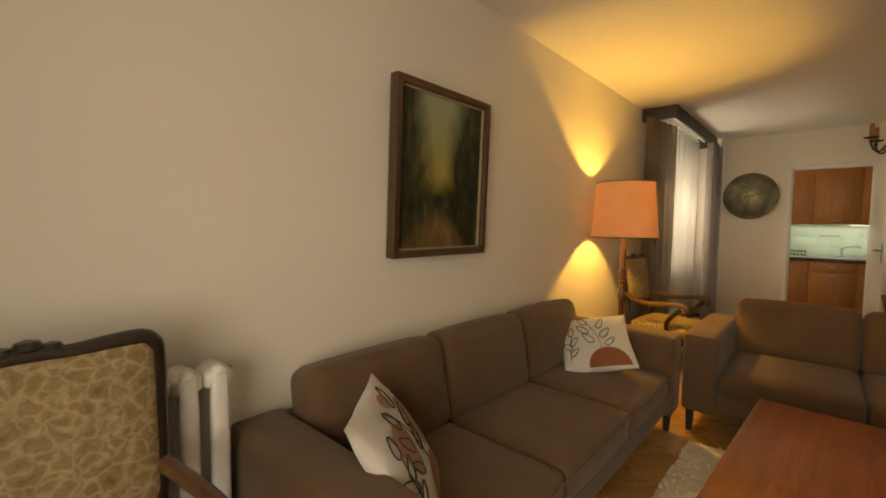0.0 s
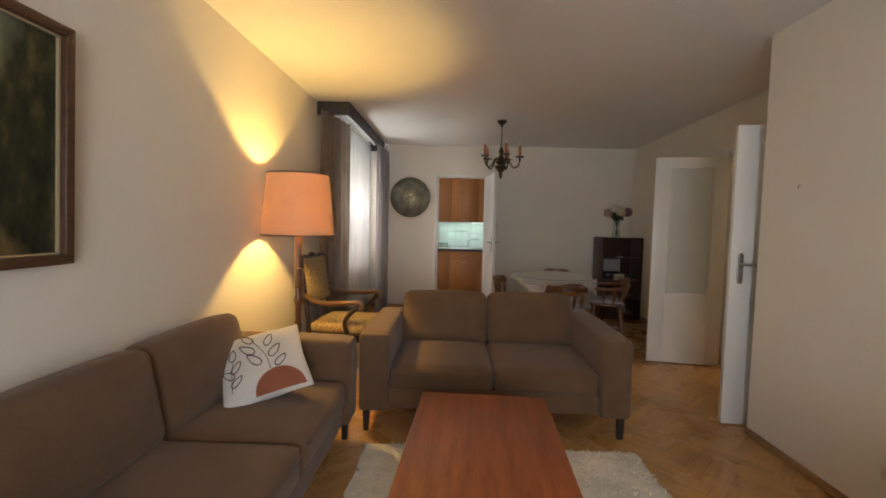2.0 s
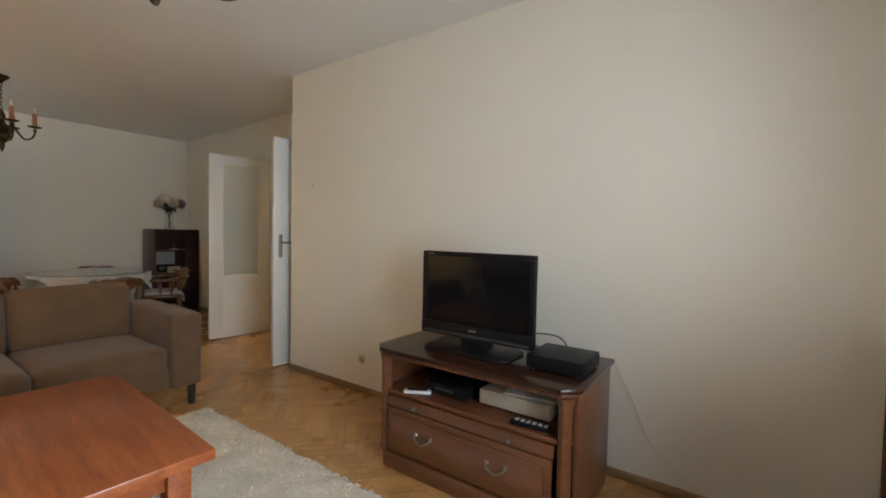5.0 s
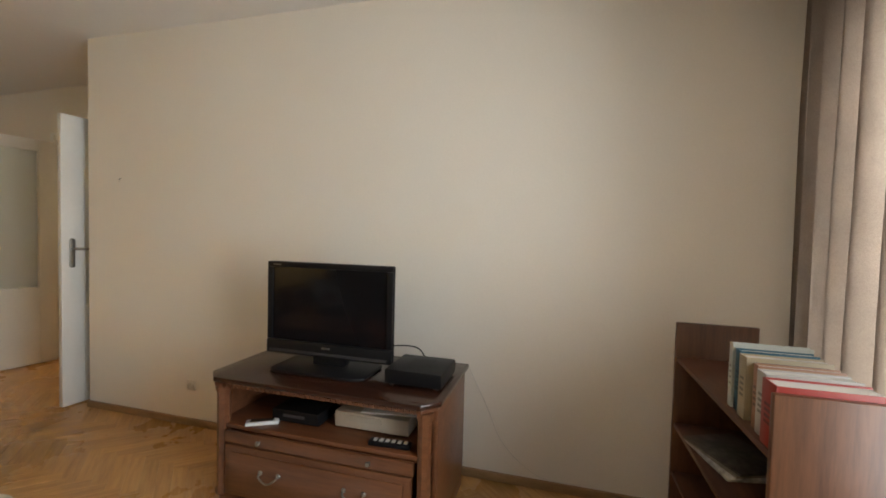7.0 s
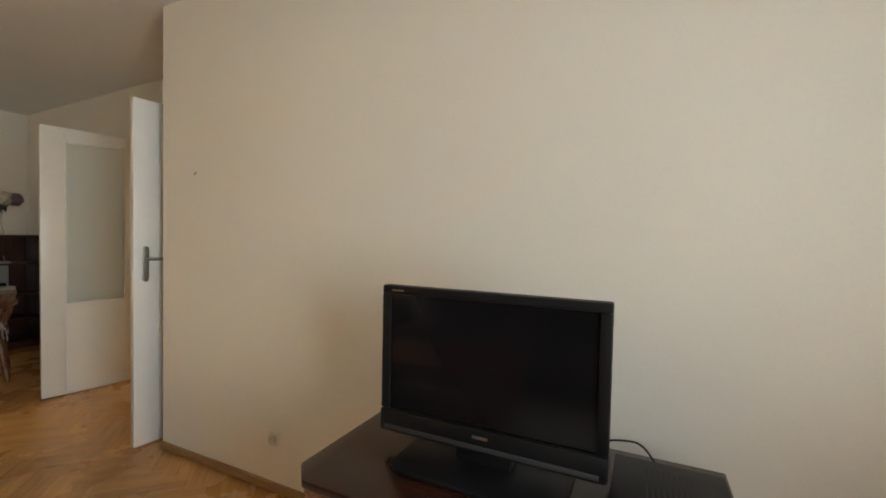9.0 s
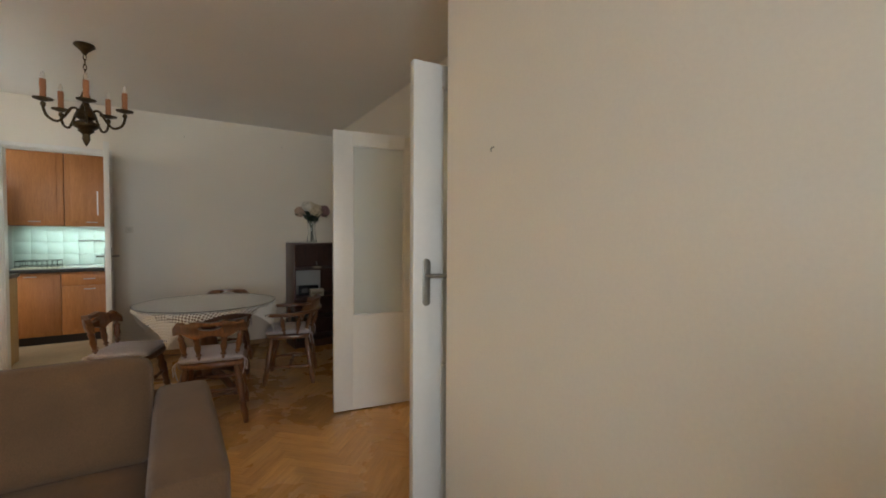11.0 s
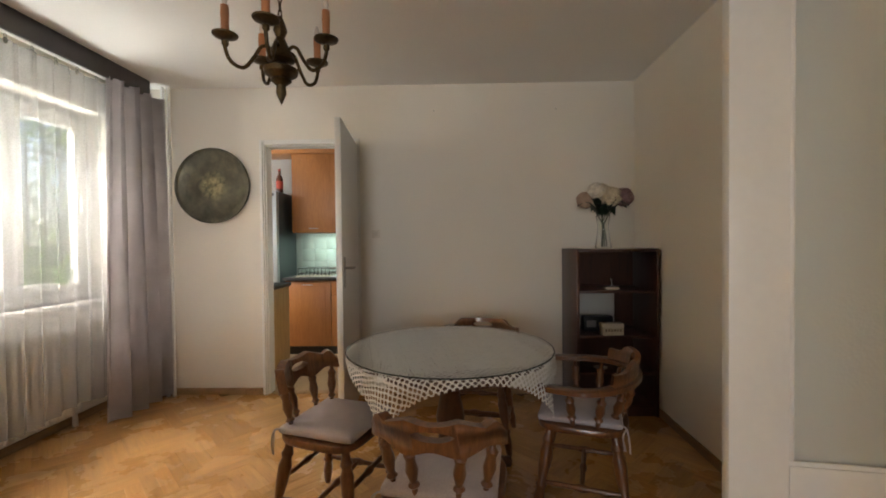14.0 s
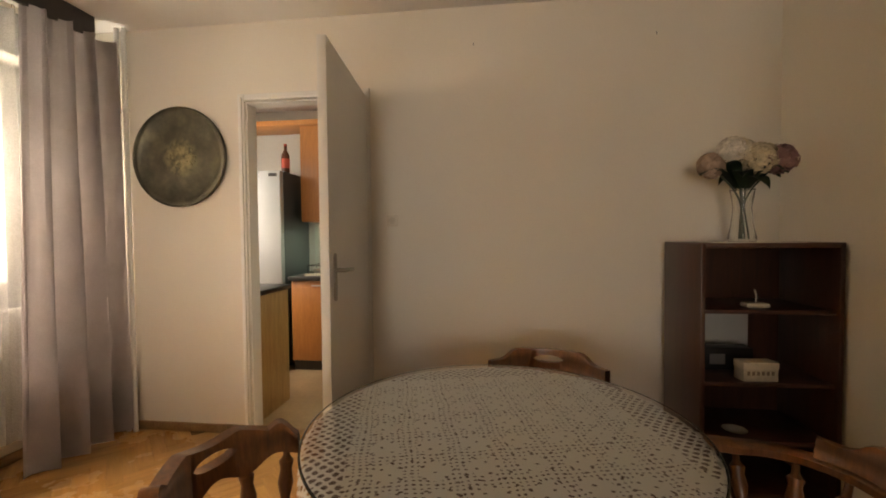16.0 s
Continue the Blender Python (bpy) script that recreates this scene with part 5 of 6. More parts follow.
def chandelier(m, label, drop, finial, arm0, scroll, arms=5, reach=0.93):
    """Bronze candle chandelier on a chain; origin at the ceiling."""
    t = thing("chandelier", m, label, "chandelier")
    part("ceiling_rose", lathe([(0, 0), (0.055, 0), (0.06, -0.012), (0.04, -0.03), (0.02, -0.05), (0.008, -0.07), (0, -0.07)], 24), BRASS, t)
    top = -drop + 0.30
    z, k = -0.065, 0
    while z > top:
        pts = [(0.008 * math.cos(a), 0, z - 0.018 + 0.022 * math.sin(a)) for a in [i * math.pi / 6 for i in range(13)]]
        part("chain_link", tube(pts, 0.0028, 6), BRASS, t, "", pose(0, 0, 0, 0, 0, 90 * (k % 2)))
        z, k = z - 0.034, k + 1
    b = -drop
    part("body", lathe([(0, top + 0.01), (0.01, top), (0.022, top - 0.03), (0.03, top - 0.06), (0.018, top - 0.09), (0.035, b + 0.17), (0.055, b + 0.13), (0.06, b + 0.11), (0.03, b + 0.095), (0.075, b + 0.07), (0.07, b + 0.05), (0.04, b + 0.03), (0.045, b + 0.02), (0.02, b + 0.0), (0.022, b - finial * 0.4), (0.012, b - finial * 0.7), (0, b - finial)], 24), BRASS, t, "turned bronze body")
    for i in range(arms):
        a = radians(arm0 + 360 / arms * i)
        c, s = math.cos(a), math.sin(a)

        def q(r, z):
            return (r * reach * c, r * reach * s, z)
        arm = part("arm", tube(smooth_pts([q(0.03, b + 0.12), q(0.06, b + 0.16), q(0.10, b + 0.155), q(0.14, b + 0.10), q(0.19, b + 0.055), q(0.25, b + 0.075), q(0.275, b + 0.125), q(0.275, b + 0.16)], 5), 0.008, 8), BRASS, t)
        if scroll:
            part("scroll", tube([q(0.13 + 0.028 * (1 - k / 22) * math.cos(k * 0.5), b + 0.15 + 0.028 * (1 - k / 22) * math.sin(k * 0.5)) for k in range(18)], 0.005, 6), BRASS, arm)
        part("knop", lathe([(0.006, -0.02), (0.014, -0.01), (0.014, 0.005), (0.006, 0.012)], 12, pose(0.275 * reach * c, 0.275 * reach * s, b + 0.15)), BRASS, arm)
        part("drip_pan", lathe([(0, 0), (0.02, 0.002), (0.05, 0.012), (0.052, 0.018), (0.03, 0.012), (0, 0.012)], 20, pose(0.275 * reach * c, 0.275 * reach * s, b + 0.165)), BRASS, arm)
        can = part("candle_sleeve", lathe([(0, 0), (0.017, 0.0), (0.016, 0.06), (0.0175, 0.09), (0.016, 0.125), (0, 0.126)], 14, pose(0.275 * reach * c, 0.275 * reach * s, b + 0.178)), plain("amber_candle_sleeve", (0.42, 0.17, 0.07), 0.5), arm, "amber brown candle sleeve")
        part("bulb", lathe([(0.007, 0.126), (0.009, 0.135), (0.012, 0.15), (0.007, 0.168), (0, 0.178)], 10, pose(0.275 * reach * c, 0.275 * reach * s, b + 0.178)), plain("unlit_bulb", (0.75, 0.7, 0.62), 0.15), arm, "unlit candle bulb")
    return t


chandelier(pose(1.17, 5.96, H), "five-arm aged bronze candle chandelier over the dining end", 0.60, 0.085, -82, False, 5, 0.79)
chandelier(pose(0.82, 1.88, H), "six-arm aged bronze candle chandelier over the seating", 0.652, 0.0, 57, True, 6, 1.14)


# ---- what stands on and in the television stand ----
t = thing("set_top_box", pose(2.215, 1.113, 0.63, 0, 0, 0), "flat black satellite receiver on the stand", "receiver")
part("case", box(-0.122, 0.122, -0.127, 0.127, 0.008, 0.070, 0.006), TVBLACK, t)
part("top_vent", joined(*[box(-0.07, 0.07, y, y + 0.004, 0.0705, 0.0712) for y in [-0.05 + 0.012 * k for k in range(9)]]), plain("vent_slots", (0.004, 0.004, 0.004), 0.6), t)
for x in (-0.10, 0.10):
    for y in (-0.10, 0.10):
        part("rubber_foot", lathe([(0.012, 0), (0.012, 0.008)], 10, pose(x, y, 0)), BLACK, t)
t = thing("video_recorder", pose(2.262, 1.302, 0.405), "pale grey video recorder on the open shelf", "recorder")
part("case", box(-0.16, 0.17, -0.175, 0.175, 0.01, 0.078, 0.004), paint("pale_grey_plastic", (0.50, 0.44, 0.35), 0.45, 0.06), t)
part("tape_door", box(-0.164, -0.16, -0.05, 0.12, 0.042, 0.068, 0.001), paint("pale_grey_plastic", (0.46, 0.41, 0.33), 0.4, 0.06), t)
part("foot_strip", box(-0.13, 0.13, -0.15, 0.15, 0.0, 0.01), BLACK, t)
t = thing("papers", pose(2.23, 1.25, 0.4835, 0, 0, 8), "loose white papers lying on the recorder", "papers")
part("sheet", box(-0.10, 0.10, -0.13, 0.12, 0.0, 0.006, 0.001), plain("paper_white", (0.75, 0.75, 0.73), 0.7), t)
t = thing("disc_player", pose(2.22, 1.66, 0.405), "black disc player on the open shelf", "player")
part("case", box(-0.15, 0.16, -0.12, 0.12, 0.006, 0.06, 0.004), TVBLACK, t)
part("disc_tray", box(-0.153, -0.15, -0.05, 0.06, 0.03, 0.042), plain("tray_grey", (0.05, 0.05, 0.055), 0.3), t)
part("foot_strip", box(-0.12, 0.12, -0.1, 0.1, 0.0, 0.006), BLACK, t)
t = thing("remote_control", pose(2.03, 1.80, 0.405, 0, 0, 30), "silver remote control on the open shelf", "remote")
part("case", box(-0.022, 0.022, -0.07, 0.07, 0.0, 0.018, 0.006), plain("silver_plastic", (0.62, 0.63, 0.64), 0.3), t)
part("button_pad", box(-0.014, 0.014, -0.05, 0.05, 0.018, 0.020), BLACK, t)
t = thing("remote_control", pose(2.03, 1.18, 0.405, 0, 0, 4), "black remote control with pale buttons on the shelf", "remote")
part("case", box(-0.022, 0.022, -0.09, 0.09, 0.0, 0.02, 0.006), TVBLACK, t)
for k in range(6):
    part("button", box(-0.012, 0.012, -0.075 + k * 0.026, -0.06 + k * 0.026, 0.02, 0.023, 0.001), plain("button_pale", (0.5, 0.5, 0.48), 0.5), t)
t = thing("cable", pose(0, 0, 0), "thin cable hanging down the wall behind the stand", "cable")
part("lead", tube(smooth_pts([(2.59, 0.97, 0.58), (2.597, 0.88, 0.40), (2.597, 0.78, 0.20), (2.59, 0.60, 0.07), (2.585, 0.40, 0.062)], 6), 0.0022, 6), plain("cable_grey", (0.62, 0.58, 0.51), 0.5), t)
t = thing("cable", pose(0, 0, 0), "black lead between television and receiver", "cable")
part("lead", tube(smooth_pts([(2.26, 1.30, 0.75), (2.32, 1.22, 0.745), (2.36, 1.17, 0.72), (2.345, 1.12, 0.66)], 6), 0.003, 6), TVBLACK, t)


def bookcase():
    t = thing("bookcase", pose(0, 0, 0), "low open brown bookcase in front of the curtain", "bookcase")
    dark = wood("dark_shelf_wood", (0.06, 0.022, 0.012), (0.13, 0.052, 0.026), 0.4, "x", 1.0, 0.08, 0.1)
    for x0, x1 in ((2.405, 2.425), (1.565, 1.585)):
        part("side_panel", box(x0, x1, -0.25, 0.05, 0.0, 0.935, 0.003), WALNUT_Z, t)
    part("back_panel", box(1.585, 2.405, -0.25, -0.24, 0.04, 0.80), dark, t)
    for z in (0.05, 0.30, 0.51, 0.79):
        part("shelf", box(1.586, 2.404, -0.239, 0.045, z - 0.018, z, 0.002), dark, t)


bookcase()


def book(x, w, h, d, cover, label, tilt=0.0, y=0.0, pages=(0.62, 0.56, 0.44)):
    t = thing("book", pose(x, y, 0.79, 0, tilt, 0), label, "book", "books on the bookcase")
    c = paint("book_cover", tuple(0.75 * q for q in cover), 0.5, 0.08, 9, 60)
    part("cover", joined(box(0, w, d / 2 - 0.004, d / 2, 0, h, 0.001), box(0, 0.003, -d / 2, d / 2 - 0.004, 0, h, 0.001), box(w - 0.003, w, -d / 2, d / 2 - 0.004, 0, h, 0.001)), c, t)
    part("pages", box(0.0035, w - 0.0035, -d / 2 + 0.004, d / 2 - 0.005, 0.004, h - 0.005), plain("book_pages", pages, 0.8), t)
    ink = plain("spine_print", tuple(0.3 * q + 0.02 for q in cover), 0.6)
    for k in range(4):
        part("spine_line", box(w * 0.25, w * 0.75, d / 2, d / 2 + 0.0006, h * (0.35 + 0.09 * k), h * (0.35 + 0.09 * k) + 0.007), ink, t)


xx = 1.90
for w, h, d, col, lab in ((0.024, 0.19, 0.20, (0.60, 0.62, 0.54), "tall white book standing on the shelf"), (0.032, 0.18, 0.19, (0.02, 0.12, 0.17), "teal blue hardback standing on the shelf"), (0.042, 0.175, 0.20, (0.50, 0.41, 0.26), "thick cream hardback standing on the shelf"), (0.018, 0.165, 0.17, (0.13, 0.07, 0.03), "thin brown book standing on the shelf"), (0.026, 0.17, 0.19, (0.42, 0.21, 0.12), "orange patterned paperback standing on the shelf"), (0.045, 0.165, 0.20, (0.52, 0.50, 0.45), "white paperback standing on the shelf"), (0.15, 0.16, 0.22, (0.36, 0.022, 0.010), "large red folder full of white papers")):
    w = 0.07 if w > 0.1 else w * 1.1
    xx -= w + 0.006
    book(xx, w, h, d, col, lab, 0, -0.07, (0.55, 0.52, 0.46))
t = thing("magazines", pose(2.12, -0.08, 0.51, 0, 0, 12), "pile of magazines with a dark picture cover", "magazines")
for k in range(4):
    part("magazine", box(-0.13, 0.13, -0.1, 0.1, k * 0.009, k * 0.009 + 0.008, 0.001), paint("magazine_cover", ((0.5, 0.48, 0.42), (0.6, 0.58, 0.54), (0.3, 0.26, 0.2), (0.10, 0.09, 0.075))[k], 0.35, 0.5, 18, 40), t, "", pose(0, 0, 0, 0, 0, 4 * k))

# ---- on the dining table and cabinet ----


def crochet():
    """White crochet: solid flower motifs and open net, the gaps see-through; drawn in the cloth's own plane."""
    m, n, l, b = shader("white_crochet")
    b.inputs["Base Color"].default_value = (0.88, 0.85, 0.79, 1)
    b.inputs["Roughness"].default_value = 0.95
    uv = n.new("ShaderNodeUVMap")
    sep = n.new("ShaderNodeSeparateXYZ")
    l.new(uv.outputs[0], sep.inputs[0])

    def op(kind, a, c=0.0):
        q = n.new("ShaderNodeMath")
        q.operation = kind
        for i, s in enumerate((a, c)):
            if isinstance(s, (int, float)):
                q.inputs[i].default_value = s
            else:
                l.new(s, q.inputs[i])
        return q.outputs[0]
    drift = noise_tex(n, l, uv.outputs[0], 9, 3)
    u = op("ADD", sep.outputs[0], op("MULTIPLY", op("SUBTRACT", drift, 0.5), 0.03))
    v = op("ADD", sep.outputs[1], op("MULTIPLY", op("SUBTRACT", noise_tex(n, l, uv.outputs[0], 13, 3), 0.5), 0.03))

    def wave(a, period):
        return op("SINE", op("MULTIPLY", a, 2 * math.pi / period))
    net = op("GREATER_THAN", op("MULTIPLY", op("ABSOLUTE", wave(op("ADD", u, v), 0.062)), op("ABSOLUTE", wave(op("SUBTRACT", u, v), 0.062))), 0.40)
    fine = op("GREATER_THAN", op("MULTIPLY", op("ABSOLUTE", wave(u, 0.030)), op("ABSOLUTE", wave(v, 0.030))), 0.66)
    motif = op("GREATER_THAN", op("ADD", wave(u, 0.112), wave(v, 0.112)), 0.45)
    motif2 = op("GREATER_THAN", op("MULTIPLY", wave(op("ADD", u, 0.02), 0.048), wave(op("ADD", v, 0.02), 0.048)), 0.8)
    inner = op("MULTIPLY", fine, op("SUBTRACT", 1, motif))
    inner = op("MAXIMUM", inner, motif2)
    rim = op("GREATER_THAN", op("MAXIMUM", op("ABSOLUTE", u), op("ABSOLUTE", v)), 0.40)
    hole = op("ADD", op("MULTIPLY", net, rim), op("MULTIPLY", inner, op("SUBTRACT", 1, rim)))
    clear, mx = n.new("ShaderNodeBsdfTransparent"), n.new("ShaderNodeMixShader")
    l.new(hole, mx.inputs[0])
    l.new(b.outputs[0], mx.inputs[1])
    l.new(clear.outputs[0], mx.inputs[2])
    l.new(mx.outputs[0], n["Material Output"].inputs[0])
    nz = noise_tex(n, l, uv.outputs[0], 400, 2)
    bumped(n, l, b, nz, 0.6, 0.002)
    return m


def tablecloth():
    s, R, n = 0.545, TR, 64
    bm = bmesh.new()
    uvl = bm.loops.layers.uv.new("UVMap")
    g = []
    for j in range(n + 1):
        row = []
        for i in range(n + 1):
            u, v = s * (2 * i / n - 1), s * (2 * j / n - 1)
            r = math.hypot(u, v)
            a = math.atan2(v, u)
            if r <= R:
                p = (u, v, 0.0)
            else:
                d = r - R
                k = R + 0.008 + 0.03 * math.sin(a * 13) * min(1, d * 5) * 0.5 + 0.05 * d
                p = (k * math.cos(a), k * math.sin(a), -d * 0.97 - 0.002)
            row.append((bm.verts.new(p), (u, v)))
        g.append(row)
    for j in range(n):
        for i in range(n):
            q = [g[j][i], g[j][i + 1], g[j + 1][i + 1], g[j + 1][i]]
            f = bm.faces.new([k[0] for k in q])
            for lp, k in zip(f.loops, q):
                lp[uvl].uv = k[1]
    me = bpy.data.meshes.new("tablecloth")
    bmesh.ops.recalc_face_normals(bm, faces=bm.faces)
    for f in bm.faces:
        f.smooth = True
    bmesh.ops.solidify(bm, geom=bm.faces[:], thickness=0.0016)
    bm.to_mesh(me)
    bm.free()
    me.materials.append(crochet())
    t = new("tablecloth", me)
    t.matrix_world = pose(TCX, TCY, TZ - 0.006, 0, 0, 13)
    tagged(t, "white crochet lace tablecloth with hanging corners", "tablecloth")


tablecloth()
t = thing("glass_top", pose(TCX, TCY, TZ), "round clear glass plate lying over the tablecloth", "glass plate")
part("pane", lathe([(0, 0), (TR + 0.003, 0.0), (TR + 0.005, 0.002), (TR + 0.003, 0.005), (0, 0.005)], 96), plain("table_glass", (0.98, 1.0, 0.99), 0.03, 0.0, Transmission_Weight=1.0, IOR=1.45), t).visible_shadow = False
part("edge", tube([((TR + 0.006) * math.cos(a), (TR + 0.006) * math.sin(a), 0.0025) for a in [i * math.pi / 48 for i in range(97)]], 0.0028, 6), plain("dark_glass_edge", (0.015, 0.03, 0.022), 0.2), t)


def flower_vase():
    rng = random.Random(7)
    t = thing("flower_vase", pose(3.03, 7.22, 1.203), "clear glass vase of artificial hydrangeas in white and mauve", "vase")
    glass = plain("vase_glass", (0.95, 0.97, 0.96), 0.03, 0.0, Transmission_Weight=1.0, IOR=1.45)
    part("vase", lathe([(0, 0), (0.055, 0.0), (0.06, 0.01), (0.045, 0.08), (0.038, 0.16), (0.05, 0.235), (0.053, 0.24), (0.047, 0.235), (0.035, 0.16), (0.042, 0.08), (0.055, 0.014), (0, 0.012)], 28), glass, t, "clear glass vase").visible_shadow = False
    green = paint("dark_leaf", (0.025, 0.05, 0.025), 0.5, 0.3, 12, 60)
    heads = ((-0.02, 0.0, 0.40, 0.095, (0.74, 0.66, 0.50)), (0.05, -0.06, 0.375, 0.085, (0.70, 0.60, 0.42)), (-0.15, 0.02, 0.355, 0.07, (0.50, 0.36, 0.27)), (0.16, -0.04, 0.37, 0.08, (0.33, 0.20, 0.21)), (0.0, 0.08, 0.385, 0.075, (0.62, 0.52, 0.40)), (-0.07, -0.03, 0.42, 0.07, (0.78, 0.72, 0.62)))
    for x, y, z, r, c in heads:
        x, y, r = x * 0.86, y * 0.86, r * 0.86
        bm = bmesh.new()
        for _ in range(230):
            d = Vector((rng.gauss(0, 1), rng.gauss(0, 1), rng.gauss(0.25, 1))).normalized()
            p = Vector((x, y, z)) + d * r * rng.uniform(0.70, 0.95)
            q = d.to_track_quat("Z", "Y").to_matrix()
            w, spin = rng.uniform(0.012, 0.02), rng.uniform(0, 1.57)
            mid = bm.verts.new(p)
            for k in range(4):
                a = spin + k * math.pi / 2
                e = [bm.verts.new(p + q @ Vector((w * math.cos(a + o) * f, w * math.sin(a + o) * f, 0.004))) for o, f in ((-0.6, 0.8), (0, 1.15), (0.6, 0.8))]
                bm.faces.new((mid, *e))
        part("flower_head", bm, paint("petals", c, 0.8, 0.18, 30, 90), t, "cream hydrangea head" if c[0] > 0.5 else "dull mauve hydrangea head")
        part("stem", tube(smooth_pts([(rng.uniform(-0.03, 0.03), rng.uniform(-0.03, 0.03), 0.016), (x * 0.1, y * 0.1, 0.2), (x * 0.75, y * 0.75, z - r * 0.6)], 5), 0.004, 6), green, t)
    for k in range(11):
        a, r0 = k * 0.571 + 0.3, rng.uniform(0.1, 0.2)
        bm = bmesh.new()
        base = Vector((0.03 * math.cos(a), 0.03 * math.sin(a), 0.25))
        tip = Vector((r0 * math.cos(a), r0 * math.sin(a) * 0.8, rng.uniform(0.22, 0.36)))
        side = (tip - base).cross(Vector((0, 0, 1))).normalized()
        rows = []
        for i in range(7):
            f = i / 6
            p = base.lerp(tip, f) + Vector((0, 0, 0.05 * math.sin(math.pi * f)))
            w = 0.04 * math.sin(math.pi * min(0.98, f * 0.9 + 0.08))
            rows.append([bm.verts.new(p - side * w), bm.verts.new(p - Vector((0, 0, 0.008))), bm.verts.new(p + side * w)])
        for p, q in zip(rows, rows[1:]):
            for i in (0, 1):
                bm.faces.new((p[i], p[i + 1], q[i + 1], q[i]))
        bmesh.ops.solidify(bm, geom=bm.faces[:], thickness=0.0015)
        part("leaf", bm, green, t)


flower_vase()
t = thing("doily", pose(3.06, 7.24, 1.2002), "small white cloth under the vase", "doily")
part("cloth", box(-0.17, 0.17, -0.14, 0.14, 0, 0.0028, 0.001), cloth("doily_cotton", (0.7, 0.66, 0.58), 0.9, 300, 0.4), t)
t = thing("ink_stand", pose(3.08, 7.2, 0.903), "small pale dish with a dark handle", "ornament")
part("dish", cushion(0.10, 0.06, 0.022, 0.008, cuts=4, m=pose(0, 0, 0.011)), plain("pale_stone", (0.5, 0.44, 0.34), 0.4), t)
part("handle", tube(smooth_pts([(0, 0, 0.02), (0.005, 0, 0.05), (-0.003, 0, 0.08)], 4), 0.004, 6), PEWTER, t)
t = thing("box", pose(3.07, 7.17, 0.578, 0, 0, 4), "small pale patterned card box on the shelf", "box")
part("body", box(-0.075, 0.075, -0.035, 0.035, 0, 0.072, 0.002), paint("cream_card", (0.48, 0.43, 0.33), 0.6, 0.15, 40, 90), t)
part("lid", box(-0.077, 0.077, -0.037, 0.037, 0.055, 0.085, 0.002), paint("cream_card_lid", (0.55, 0.5, 0.4), 0.6, 0.12, 40, 90), t)
part("print_bars", joined(*[box(-0.06 + 0.021 * k, -0.047 + 0.021 * k, -0.0355, -0.035, 0.028, 0.046) for k in range(6)]), plain("faded_print", (0.16, 0.12, 0.08), 0.6), t)
t = thing("radio", pose(3.02, 7.33, 0.578), "dark little radio behind the card box", "radio")
part("case", box(-0.11, 0.11, -0.04, 0.04, 0, 0.11, 0.006), TVBLACK, t)
part("dial", box(-0.09, -0.02, -0.043, -0.04, 0.03, 0.08), plain("dial_grey", (0.12, 0.12, 0.12), 0.4), t)
t = thing("saucer", pose(3.0, 7.2, 0.318), "small pale saucer on the lower shelf", "saucer")
part("dish", lathe([(0.02, 0), (0.05, 0.012), (0.052, 0.014), (0.02, 0.004), (0, 0.003)], 20), plain("porcelain", (0.62, 0.6, 0.55), 0.25), t)

# ---- kitchen ----


def kitchen_unit(name, x0, x1, y0, y1, z0, z1, doors, label, drawer=False):
    """A cabinet with framed fronts towards -y."""
    t = thing(name, pose(0, 0, 0), label, "kitchen cabinet")
    part("body", box(x0, x1, y0 + 0.02, y1, z0, z1, 0.002), KITCHEN_WOOD, t)
    w = (x1 - x0) / doors
    for i in range(doors):
        a, b_ = x0 + i * w + 0.003, x0 + (i + 1) * w - 0.003
        top = z1 - 0.003
        if drawer:
            dr = part("drawer_front", box(a, b_, y0, y0 + 0.019, z1 - 0.16, z1 - 0.003, 0.003), KITCHEN_WOOD, t)
            part("handle", box((a + b_) / 2 - 0.055, (a + b_) / 2 + 0.055, y0 - 0.022, y0 - 0.012, z1 - 0.09, z1 - 0.08, 0.003), STEEL, dr, "metal bar handle")
            part("handle_foot", joined(box((a + b_) / 2 - 0.05, (a + b_) / 2 - 0.04, y0 - 0.012, y0, z1 - 0.09, z1 - 0.08), box((a + b_) / 2 + 0.04, (a + b_) / 2 + 0.05, y0 - 0.012, y0, z1 - 0.09, z1 - 0.08)), STEEL, dr)
            top = z1 - 0.166
        d = part("door", box(a, b_, y0, y0 + 0.019, z0 + 0.003, top, 0.003), KITCHEN_WOOD, t)
        part("panel", box(a + 0.06, b_ - 0.06, y0 - 0.005, y0, z0 + 0.06, top - 0.06, 0.004), KITCHEN_WOOD, d)
        hz = z0 + 0.05 if z0 > 1 else top - 0.04
        part("handle", joined(box((a + b_) / 2 - 0.055, (a + b_) / 2 + 0.055, y0 - 0.03, y0 - 0.02, hz - 0.005, hz + 0.005, 0.003), box((a + b_) / 2 - 0.05, (a + b_) / 2 - 0.042, y0 - 0.02, y0, hz - 0.004, hz + 0.004), box((a + b_) / 2 + 0.042, (a + b_) / 2 + 0.05, y0 - 0.02, y0, hz - 0.004, hz + 0.004)), STEEL, d, "metal bar handle")
    return t


